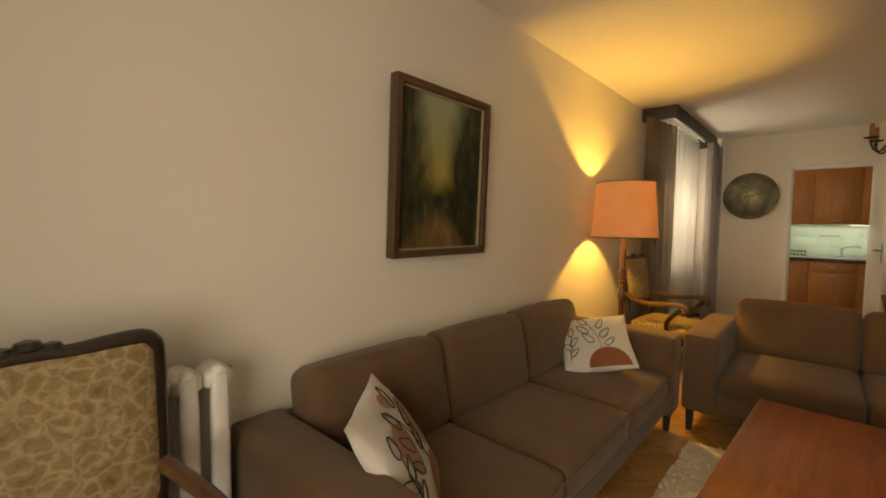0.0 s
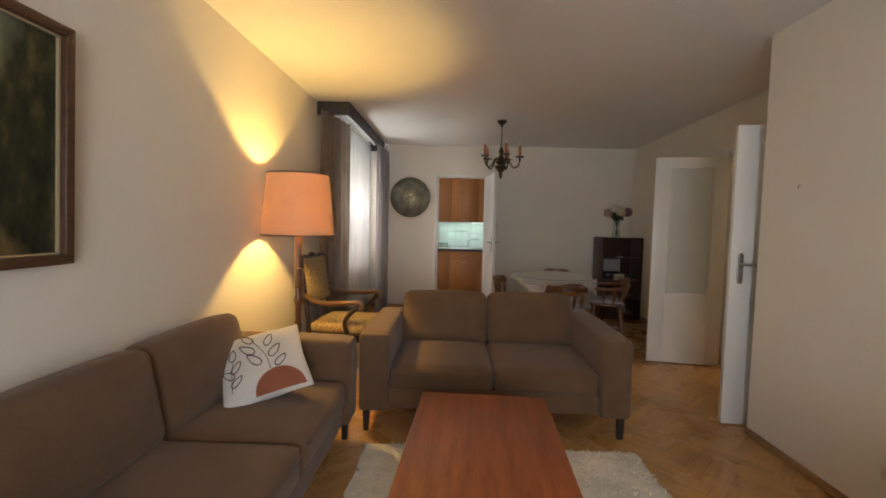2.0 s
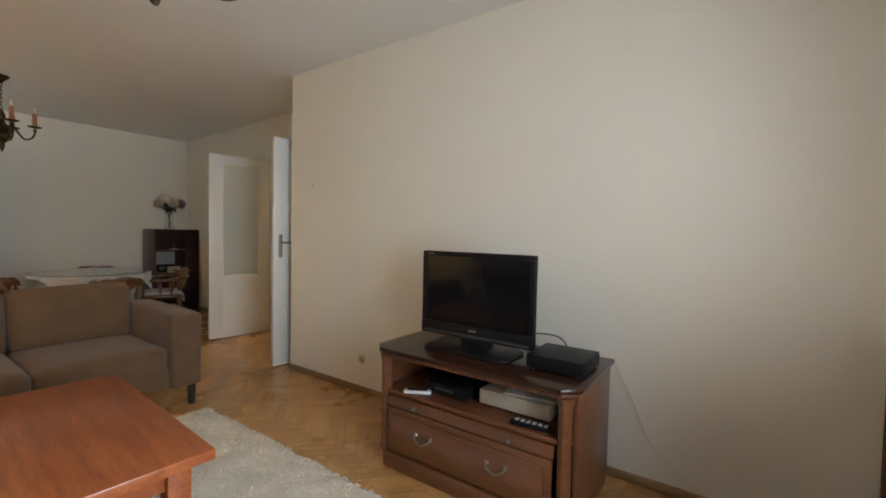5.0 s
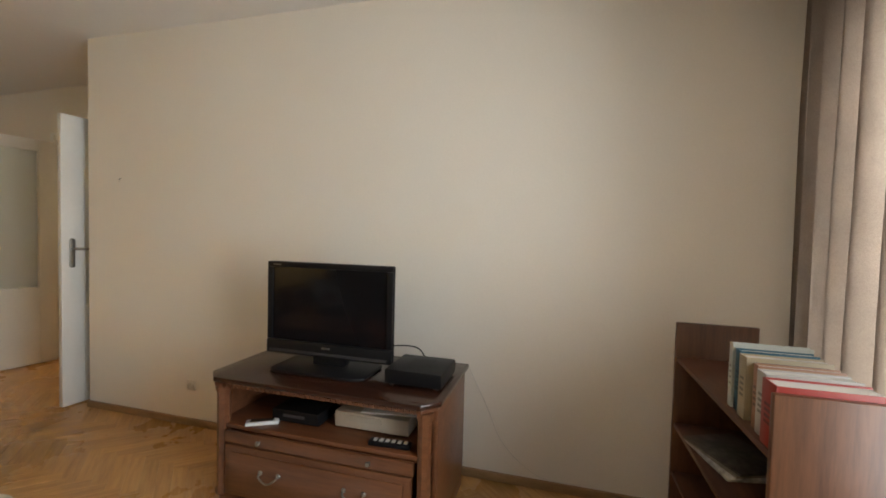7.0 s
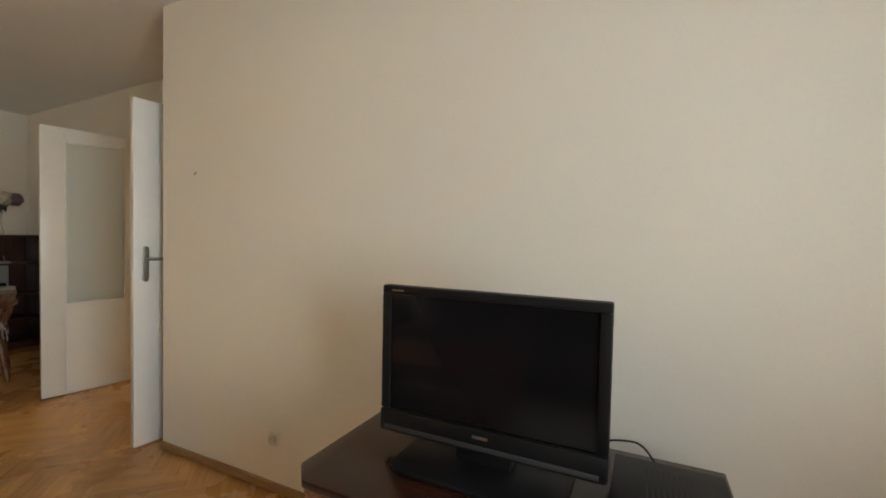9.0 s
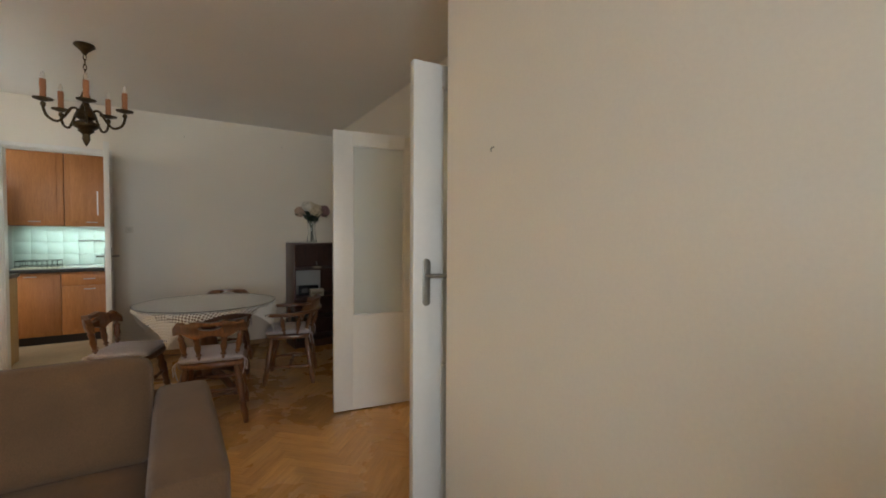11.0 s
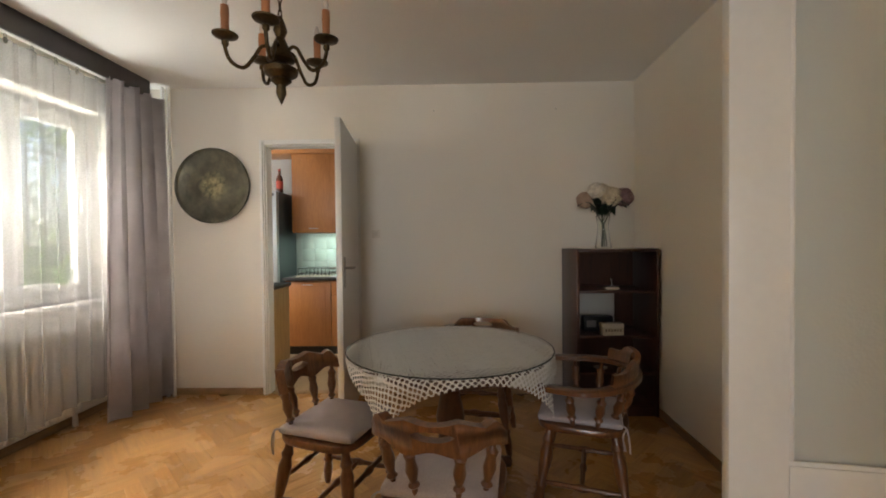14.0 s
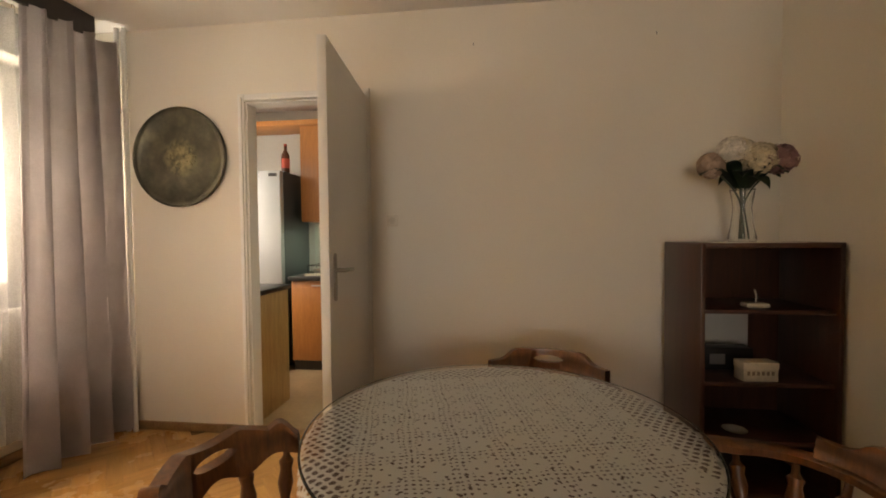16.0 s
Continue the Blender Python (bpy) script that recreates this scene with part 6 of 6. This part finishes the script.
for k, x0 in enumerate((0.04, 0.56, 1.08, 1.60)):
    kitchen_unit("base_cabinet", x0, x0 + 0.518, 8.79, 9.355, 0.10, 0.84, 1, "orange wooden kitchen base cabinet", k > 0)
for x0 in (0.05, 0.57, 1.09, 1.61):
    kitchen_unit("wall_cabinet", x0, x0 + 0.518, 9.0, 9.355, 1.385, 2.31, 1, "orange wooden kitchen wall cabinet")
solid("kitchen_plinth", box(0.04, 2.12, 8.84, 8.86, 0.0, 0.10), BLACK, "black plinth board beneath the kitchen cabinets", "plinth", "structure")
solid("worktop", box(0.02, 2.28, 8.765, 9.355, 0.841, 0.88, 0.004), DARKTOP, "dark stone-effect kitchen worktop", "worktop")
solid("cabinet_cornice", box(-0.75, 2.13, 8.98, 9.34, 2.312, 2.36, 0.004), KITCHEN_WOOD, "orange wooden cornice board above the wall cabinets", "cornice", "structure")
splash = thing("backsplash", pose(0, 0, 0), "pale greenish tiled splashback behind the sink", "tiles", "", "structure")
tile_me = mesh("tile", box(-0.0743, 0.0743, -0.005, 0, -0.0743, 0.0743, 0.001), paint("pale_tile", (0.66, 0.70, 0.64), 0.18, 0.03, 3, 30, 0.02))
for i in range(14):
    for j in range(3):
        part("tile", tile_me, None, splash, "", pose(0.12 + i * 0.15, 9.356, 0.963 + j * 0.15))
part("grout", box(0.03, 2.18, 9.3545, 9.3585, 0.885, 1.384), plain("grout", (0.64, 0.68, 0.62), 0.6), splash)
t = thing("sink", pose(0.95, 9.05, 0.88), "white ceramic sink with steel mixer tap", "sink")
part("bowl", joined(box(-0.40, 0.42, -0.24, -0.20, 0.0, 0.014, 0.004), box(-0.40, 0.42, 0.2, 0.24, 0.0, 0.014, 0.004), box(-0.40, -0.05, -0.2, 0.2, 0.0, 0.010, 0.003), box(0.39, 0.42, -0.2, 0.2, 0.0, 0.014, 0.004)), plain("sink_white", (0.72, 0.72, 0.7), 0.2), t)
part("basin", box(-0.05, 0.39, -0.2, 0.2, 0.0005, 0.003), plain("sink_inner", (0.5, 0.5, 0.5), 0.25), t)
tap = part("tap", tube(smooth_pts([(-0.03, 0.22, 0.014), (-0.03, 0.22, 0.10), (-0.01, 0.19, 0.15), (0.06, 0.12, 0.175), (0.14, 0.05, 0.185), (0.16, 0.03, 0.165)], 5), 0.011, 10), STEEL, t, "steel mixer tap")
part("tap_lever", tube([(-0.03, 0.22, 0.10), (-0.06, 0.2, 0.16)], 0.008, 8), STEEL, tap)
t = thing("utensil_rail", pose(0.77, 9.345, 1.21), "thin dark rail on the splashback", "rail")
part("bar", rod((-0.12, -0.022, 0), (0.12, -0.022, 0), 0.007), PEWTER, t)
for x in (-0.1, 0.1):
    part("bracket", rod((x, 0.003, 0), (x, -0.022, 0), 0.005), PEWTER, t)
t = thing("range_light", pose(1.0, 9.1, 1.365), "slim lit strip under the wall cabinet", "lamp")
part("housing", box(-0.3, 0.3, -0.03, 0.03, 0.008, 0.02, 0.002), WHITE, t)
part("diffuser", box(-0.02, 0.2, -0.025, 0.025, 0.0, 0.0075, 0.002), glow("strip_glow", (0.8, 1.0, 0.9), 3), t, "glowing strip")
t = thing("dish_rack", pose(0.33, 9.05, 0.88), "wire dish rack on a pale board", "dish rack")
part("board", box(-0.2, 0.2, -0.18, 0.18, 0, 0.012, 0.004), plain("pale_board", (0.6, 0.56, 0.42), 0.5), t)
for z in (0.03, 0.09):
    part("wire_ring", tube([(-0.18, -0.15, z), (0.18, -0.15, z), (0.18, 0.15, z), (-0.18, 0.15, z), (-0.18, -0.15, z)], 0.004, 6), BLACK, t)
for k in range(9):
    x = -0.18 + 0.045 * k
    part("wire", tube([(x, -0.15, 0.09), (x, -0.15, 0.014), (x, 0.15, 0.014), (x, 0.15, 0.09)], 0.0025, 5), BLACK, t)


def fridge():
    t = thing("fridge", pose(-0.33, 9.05, 0), "tall silver fridge-freezer with dark sides", "fridge")
    side = paint("fridge_side", (0.07, 0.078, 0.08), 0.4, 0.06)
    part("body", box(-0.3, 0.3, -0.22, 0.3, 0.03, 1.85, 0.006), side, t)
    front = paint("fridge_silver", (0.55, 0.59, 0.60), 0.35, 0.04, 2, 120, 0.04, 0.25)
    part("upper_door", box(-0.3, 0.3, -0.29, -0.225, 0.76, 1.85, 0.010), front, t, "brushed silver door")
    part("lower_door", box(-0.3, 0.3, -0.29, -0.225, 0.05, 0.745, 0.010), front, t, "brushed silver door")
    part("badge", box(0.19, 0.27, -0.292, -0.29, 1.795, 1.825), plain("fridge_badge", (0.015, 0.015, 0.015), 0.3), t)
    part("feet", box(-0.27, 0.27, -0.2, 0.27, 0.0, 0.03), BLACK, t)


fridge()
t = thing("bottle", pose(-0.06, 8.93, 1.85), "red labelled bottle standing on the fridge", "bottle")
part("glass", lathe([(0, 0), (0.036, 0.0), (0.038, 0.01), (0.038, 0.15), (0.03, 0.18), (0.014, 0.21), (0.014, 0.25), (0, 0.25)], 16), plain("brown_bottle", (0.10, 0.03, 0.015), 0.15), t)
part("label", lathe([(0.0385, 0.04), (0.0385, 0.13)], 16), plain("red_label", (0.5, 0.06, 0.03), 0.5), t)
part("cap", lathe([(0.015, 0.25), (0.015, 0.27), (0, 0.272)], 12), plain("red_cap", (0.45, 0.05, 0.03), 0.4), t)
t = thing("kitchen_counter", pose(0, 0, 0), "small counter with pale wooden end beside the doorway", "counter")
part("end_panel", box(0.31, 0.33, 7.77, 8.16, 0.0, 0.85, 0.002), wood("pale_beech", (0.42, 0.25, 0.09), (0.58, 0.38, 0.16), 0.45, "z", 1.0, 0.04, 0.05), t)
part("body", box(-0.85, 0.309, 7.785, 8.14, 0.02, 0.85), KITCHEN_WOOD, t)
part("top", box(-0.86, 0.345, 7.765, 8.18, 0.851, 0.885, 0.004), DARKTOP, t, "dark worktop")
solid("threshold", box(KX0 + 0.021, KX1 - 0.021, YF + 0.005, YF + W, -0.011, 0.004, 0.002), SKIRT, "worn wooden door threshold", "threshold", "structure")
t = thing("notice", pose(1.11, 7.2, 1.55, 0, 0, -85), "small white towel hook rail on the door", "hook rail")
part("board", box(-0.02, 0.02, -0.03, -0.0205, -0.09, 0.13, 0.003), plain("white_plastic", (0.75, 0.75, 0.73), 0.4), t)

# ---- hall ----


def hall_door():
    t = thing("door_4", pose(4.948, 5.90, 0.005), "dark brown padded front door, shut", "door", "", "structure")
    hm = paint("brown_leatherette", (0.042, 0.017, 0.010), 0.5, 0.18, 4, 160, 0.3)
    part("leaf", box(-0.05, 0, -0.44, 0.44, 0, 2.075, 0.012), hm, t)
    part("plate", box(-0.056, -0.05, -0.365, -0.325, 0.96, 1.16, 0.003), BRIGHT_BRASS, t, "brass handle plate")
    part("lever", tube(smooth_pts([(-0.05, -0.345, 1.09), (-0.10, -0.345, 1.09), (-0.105, -0.31, 1.09), (-0.10, -0.22, 1.085)], 4), 0.009, 8), BRIGHT_BRASS, t)
    part("lock_case", box(-0.085, -0.05, -0.41, -0.29, 1.46, 1.56, 0.006), BLACK, t, "black surface lock")
    part("lock_knob", lathe([(0.018, 0), (0.02, 0.01), (0.012, 0.02), (0, 0.021)], 14, pose(-0.085, -0.32, 1.51, 0, -90)), BRIGHT_BRASS, t)
    part("door_viewer", lathe([(0.014, 0), (0.014, 0.006), (0, 0.008)], 14, pose(-0.05, 0.0, 1.5, 0, -90)), BRIGHT_BRASS, t)


hall_door()
solid("hall_picture_rail", box(4.925, 4.95, 2.9, 6.42, 2.20, 2.235, 0.004), WALL, "cream picture rail along the hall wall", "trim", "structure")
t = thing("coat_rack", SKEW, "wall coat rack with two dark hat shelves", "coat rack")
dk = wood("dark_rack_wood", (0.03, 0.016, 0.01), (0.07, 0.035, 0.02), 0.4, "y")
for z in (1.945, 2.11):
    part("shelf", box(XH + 0.102, 3.68, 5.095, 6.1, z, z + 0.02, 0.003), dk, t)
part("back_board", box(XH + 0.101, XH + 0.115, 5.12, 6.1, 1.20, 1.944, 0.003), WALL, t)
part("hook_board", box(XH + 0.116, 3.585, 5.115, 5.14, 1.20, 1.50, 0.006), wood("hook_beech", (0.25, 0.14, 0.05), (0.4, 0.24, 0.1), 0.4, "z"), t)
t = thing("shoe_cabinet", SKEW, "low brown wooden shoe cabinet in the hall", "cabinet")
part("body", box(XH + 0.102, 3.60, 5.13, 6.0, 0.03, 0.60, 0.003), TURNED, t)
part("top", box(XH + 0.102, 3.615, 5.12, 6.01, 0.601, 0.63, 0.004), TURNED, t)
part("plinth", box(XH + 0.105, 3.58, 5.15, 5.98, 0.0, 0.03), BLACK, t)


def runner_rug():
    t = thing("runner_rug", pose(4.14, 4.70, 0.002), "dark green patterned runner with cream border", "rug")
    m, n, l, b = shader("runner_pile")
    v = coords(n, l)
    vo = n.new("ShaderNodeTexVoronoi")
    vo.inputs["Scale"].default_value = 22
    vo.feature = "DISTANCE_TO_EDGE"
    l.new(v, vo.inputs["Vector"])
    c = ramp(n, l, vo.outputs["Distance"], [(0.02, (0.36, 0.31, 0.2)), (0.09, (0.30, 0.25, 0.15)), (0.14, (0.035, 0.045, 0.035))])
    spots = ramp(n, l, noise_tex(n, l, v, 18, 4), [(0.45, (0.5, 0.5, 0.5)), (0.6, (1.2, 1.1, 1.0))])
    l.new(mixed(n, l, c, spots, 0.8, "MULTIPLY"), b.inputs["Base Color"])
    b.inputs["Roughness"].default_value = 0.95
    part("field", box(-0.27, 0.27, -1.4, 1.4, 0, 0.008, 0.002), m, t)
    cream = cloth("runner_border", (0.48, 0.40, 0.27), 0.95, 200, 0.5)
    for x0, x1, y0, y1 in ((-0.35, -0.271, -1.48, 1.48), (0.271, 0.35, -1.48, 1.48), (-0.27, 0.27, -1.48, -1.401), (-0.27, 0.27, 1.401, 1.48)):
        part("border", box(x0, x1, y0, y1, 0, 0.0085, 0.002), cream, t)


runner_rug()
t = thing("ceiling_lamp", pose(4.40, 5.05, H), "lit round glass ceiling lamp in the hall", "lamp")
part("base", lathe([(0, 0), (0.07, 0.0), (0.07, -0.03), (0.05, -0.035), (0, -0.035)], 24), WHITE, t)
part("globe", lathe([(0.04, -0.035), (0.10, -0.06), (0.13, -0.12), (0.11, -0.19), (0.06, -0.23), (0, -0.24)], 28), glow("opal_globe", (1.0, 0.86, 0.6), 8), t, "glowing opal globe").visible_shadow = False

# ---- outside the windows ----
solid("ground", box(-400, 400, -400, 400, -0.9, -0.7), paint("lawn", (0.06, 0.09, 0.03), 0.9, 0.4, 0.6, 9, 0.5), "rough green lawn round the building", "ground", "structure")


def grille(name, m, w, h, label):
    t = thing(name, m, label, "window bars")
    for i in range(int(w / 0.13) + 1):
        x = -w / 2 + i * w / int(w / 0.13)
        part("bar", rod((x, 0, 0), (x, 0, h), 0.007, None, 8), BLACK, t)
    for z in (0.03, h * 0.27, h * 0.52, h * 0.77, h - 0.03):
        part("cross_bar", rod((-w / 2 - 0.02, 0.012, z), (w / 2 + 0.02, 0.012, z), 0.006, None, 8), BLACK, t)


grille("window_grille", pose(XL - 0.27, (WY0 + WY1) / 2, WZ0 + 0.02, 0, 0, 90), WY1 - WY0 - 0.05, WZ1 - WZ0 - 0.04, "black iron burglar bars outside the window")


def leaf_material():
    m, n, l, b = shader("foliage")
    gi = n.new("ShaderNodeNewGeometry")
    c = ramp(n, l, gi.outputs["Random Per Island"], [(0, (0.07, 0.13, 0.03)), (0.6, (0.15, 0.27, 0.06)), (1, (0.28, 0.42, 0.12))])
    l.new(c, b.inputs["Base Color"])
    b.inputs["Roughness"].default_value = 0.5
    tr, mx = n.new("ShaderNodeBsdfTranslucent"), n.new("ShaderNodeMixShader")
    l.new(c, tr.inputs[0])
    mx.inputs[0].default_value = 0.5
    l.new(b.outputs[0], mx.inputs[1])
    l.new(tr.outputs[0], mx.inputs[2])
    l.new(mx.outputs[0], n["Material Output"].inputs[0])
    return m


LEAF = leaf_material()
BARK = paint("bark", (0.09, 0.065, 0.045), 0.9, 0.35, 8, 40, 0.8)


def garden_tree(x, y, h, spread, seed, label):
    rng = random.Random(seed)
    t = thing("tree", pose(x, y, -0.7), label, "tree")
    trunk = tube(smooth_pts([(0, 0, 0), (0.05, 0.03, h * 0.25), (-0.04, 0.05, h * 0.55), (0.02, 0, h * 0.9)], 5), 0.1, 10, None)
    part("trunk", trunk, BARK, t)
    verts, faces = [], []
    for k in range(16):
        z0 = h * rng.uniform(0.12, 0.8)
        a = rng.uniform(0, 6.28)
        tip = Vector((spread * math.cos(a) * rng.uniform(0.5, 1), spread * math.sin(a) * rng.uniform(0.5, 1), z0 + h * rng.uniform(0.05, 0.3)))
        part("limb", tube(smooth_pts([(0, 0, z0), tuple(tip * 0.45 + Vector((0, 0, z0 * 0.5))), tuple(tip)], 4), 0.02, 6), BARK, t)
        for _ in range(330):
            f = rng.uniform(0.25, 1.1)
            c = Vector((0, 0, z0)).lerp(tip, f) + Vector((rng.gauss(0, 0.28), rng.gauss(0, 0.28), rng.gauss(0, 0.24)))
            q = Euler((rng.uniform(-1, 1), rng.uniform(-1, 1), rng.uniform(0, 6.28))).to_matrix()
            s = rng.uniform(0.035, 0.07)
            i = len(verts)
            verts += [tuple(c + q @ Vector(p)) for p in ((-s, 0, 0), (0, -s * 0.45, 0.01), (s, 0, 0), (0, s * 0.45, 0.01))]
            faces.append((i, i + 1, i + 2, i + 3))
    me = bpy.data.meshes.new("crown")
    me.from_pydata(verts, [], faces)
    me.materials.append(LEAF)
    part("crown", me, None, t, "loose crown of small green leaves")


garden_tree(-3.2, 6.2, 4.2, 1.7, 1, "bushy green shrub outside the dining window")
garden_tree(-4.0, 8.6, 5.0, 2.0, 2, "leafy green tree in the garden")
garden_tree(-4.6, 4.0, 5.0, 2.0, 3, "leafy green tree in the garden")
garden_tree(-3.0, 10.4, 4.0, 1.6, 6, "bushy green shrub in the garden")
garden_tree(-6.5, 7.2, 6.0, 2.4, 8, "tall leafy tree farther off in the garden")
garden_tree(0.0, -4.5, 5.0, 2.0, 4, "leafy green tree in the garden")
garden_tree(3.0, -5.0, 5.5, 2.2, 5, "leafy green tree in the garden")

t = thing("potted_plant", pose(XL - 0.13, 7.10, WZ0), "white flower pot with a small plant on the sill", "plant")
part("pot", lathe([(0, 0), (0.05, 0), (0.07, 0.11), (0.075, 0.12), (0.065, 0.12), (0.06, 0.1), (0, 0.1)], 20), WHITE, t)
rngp = random.Random(3)
for k in range(9):
    a = k * 0.7
    bm = bmesh.new()
    rows = []
    for i in range(6):
        f = i / 5
        p = Vector((0.02 * math.cos(a), 0.02 * math.sin(a), 0.1)).lerp(Vector((0.10 * math.cos(a), 0.10 * math.sin(a), 0.2 + rngp.uniform(0, 0.08))), f)
        w = 0.012 * math.sin(math.pi * (0.1 + 0.88 * f))
        sd = Vector((-math.sin(a), math.cos(a), 0))
        rows.append((bm.verts.new(p - sd * w), bm.verts.new(p + sd * w)))
    for p, q in zip(rows, rows[1:]):
        bm.faces.new((p[0], p[1], q[1], q[0]))
    bmesh.ops.solidify(bm, geom=bm.faces[:], thickness=0.0015)
    part("leaf", bm, LEAF, t)
for k in range(11):
    y = 5.72 + k * 0.155
    part_ring = thing("curtain_clip", pose(-0.64, y, 2.455), "small metal clip holding the voile", "curtain clip", "voile clips")
    part("clip", joined(box(-0.006, 0.006, -0.008, 0.008, -0.02, 0.012, 0.002), tube([(0, 0.008 * math.cos(a), 0.022 + 0.012 * math.sin(a)) for a in [i * math.pi / 5 for i in range(11)]], 0.002, 5)), PEWTER, part_ring)

# ---- parquet: oak blocks laid in herringbone ----


def parquet_material(name, island):
    m, n, l, b = shader(name)
    uv = n.new("ShaderNodeUVMap")
    rnd = n.new("ShaderNodeNewGeometry").outputs["Random Per Island"] if island else n.new("ShaderNodeObjectInfo").outputs["Random"]
    mp, mul, add = n.new("ShaderNodeMapping"), n.new("ShaderNodeMath"), n.new("ShaderNodeVectorMath")
    mp.inputs["Scale"].default_value = (3, 34, 1)
    mul.operation, mul.inputs[1].default_value, add.operation = "MULTIPLY", 57, "ADD"
    l.new(uv.outputs[0], mp.inputs[0])
    l.new(rnd, mul.inputs[0])
    l.new(mp.outputs[0], add.inputs[0])
    l.new(mul.outputs[0], add.inputs[1])
    g = noise_tex(n, l, add.outputs[0], 1.6, 7, 0.62)
    c = ramp(n, l, g, [(0.28, (0.36, 0.188, 0.062)), (0.5, (0.47, 0.255, 0.09)), (0.74, (0.56, 0.325, 0.125))])
    shade = ramp(n, l, rnd, [(0, (0.86, 0.85, 0.83)), (0.5, (1, 1, 1)), (1, (1.12, 1.11, 1.08))])
    c = mixed(n, l, c, shade, 1.0, "MULTIPLY")
    tc = n.new("ShaderNodeNewGeometry")
    worn = noise_tex(n, l, tc.outputs["Position"], 1.6, 5, 0.6)
    c = mixed(n, l, c, ramp(n, l, worn, [(0.35, (0.86, 0.84, 0.82)), (0.65, (1.06, 1.06, 1.06))]), 1.0, "MULTIPLY")
    l.new(c, b.inputs["Base Color"])
    ro = ramp(n, l, worn, [(0.3, (0.20,) * 3), (0.7, (0.36,) * 3)])
    l.new(ro, b.inputs["Roughness"])
    bumped(n, l, b, g, 0.08, 0.001)
    return m


def parquet():
    bw, nb = 0.07, 5
    bl = bw * nb
    gap, drop = 0.0003, 0.0005
    px, py = bl / 2 - gap, bw / 2 - gap
    ch = 0.0010
    vt = [(-px, -py, -drop), (px, -py, -drop), (px, py, -drop), (-px, py, -drop), (-px + ch, -py + ch, 0), (px - ch, -py + ch, 0), (px - ch, py - ch, 0), (-px + ch, py - ch, 0), (-px, -py, -0.011), (px, -py, -0.011), (px, py, -0.011), (-px, py, -0.011)]
    fc = [(4, 5, 6, 7), (0, 1, 5, 4), (1, 2, 6, 5), (2, 3, 7, 6), (3, 0, 4, 7), (8, 9, 1, 0), (9, 10, 2, 1), (10, 11, 3, 2), (11, 8, 0, 3)]

    def uv_fill(me, sets):
        lay = me.uv_layers.new(name="UVMap")
        flat = []
        for f in me.polygons:
            for vi in f.vertices:
                flat += sets[vi % len(sets)]
        lay.data.foreach_set("uv", flat)
    uvs = [(v[0], v[1]) for v in vt]
    places = []
    rot = Matrix.Rotation(radians(45), 3, "Z")
    for a in range(-140, 240):
        for b_ in range(-14, 20):
            o = Vector((a * bw + b_ * bl, a * bw - b_ * bl, 0))
            for c, turn in ((Vector((bl / 2, bw / 2, 0)), 45), (Vector((bw / 2, bw + bl / 2, 0)), 135)):
                p = rot @ (o + c)
                if (XL - 0.2 < p.x < XH + 0.1 and YN - 0.2 < p.y < YF + 0.05) or (XH <= p.x < 5.05 and 2.85 < p.y < 6.5):
                    if not (p.x > XR + 0.2 and p.y < YC - 0.2 and p.x < XH + 0.05):
                        places.append((p.x, p.y, turn))
    places.sort(key=lambda q: (q[0] - 1.7) ** 2 + 0.35 * (q[1] - 4.6) ** 2)
    floor = bpy.data.objects["floor"]
    me = bpy.data.meshes.new("parquet_block")
    me.from_pydata(vt, [], fc)
    me.materials.append(parquet_material("oak_block", False))
    uv_fill(me, uvs)
    rng = random.Random(12)
    for x, y, turn in places[:300]:
        part("parquet_block", me, None, floor, "", pose(x, y, -0.001 + rng.uniform(-0.0004, 0.0004), 0, 0, turn))
    vs, fs = [], []
    for x, y, turn in places[300:]:
        c, s = math.cos(radians(turn)), math.sin(radians(turn))
        z, i = -0.001 + rng.uniform(-0.0004, 0.0004), len(vs)
        vs += [(x + v[0] * c - v[1] * s, y + v[0] * s + v[1] * c, v[2] + z) for v in vt]
        fs += [tuple(k + i for k in f) for f in fc]
    far = bpy.data.meshes.new("parquet_field")
    far.from_pydata(vs, [], fs)
    far.materials.append(parquet_material("oak_field", True))
    uv_fill(far, uvs)
    tagged(part("parquet_field", far, None, floor), "oak parquet blocks laid in herringbone", "", "", "stuff")


parquet()
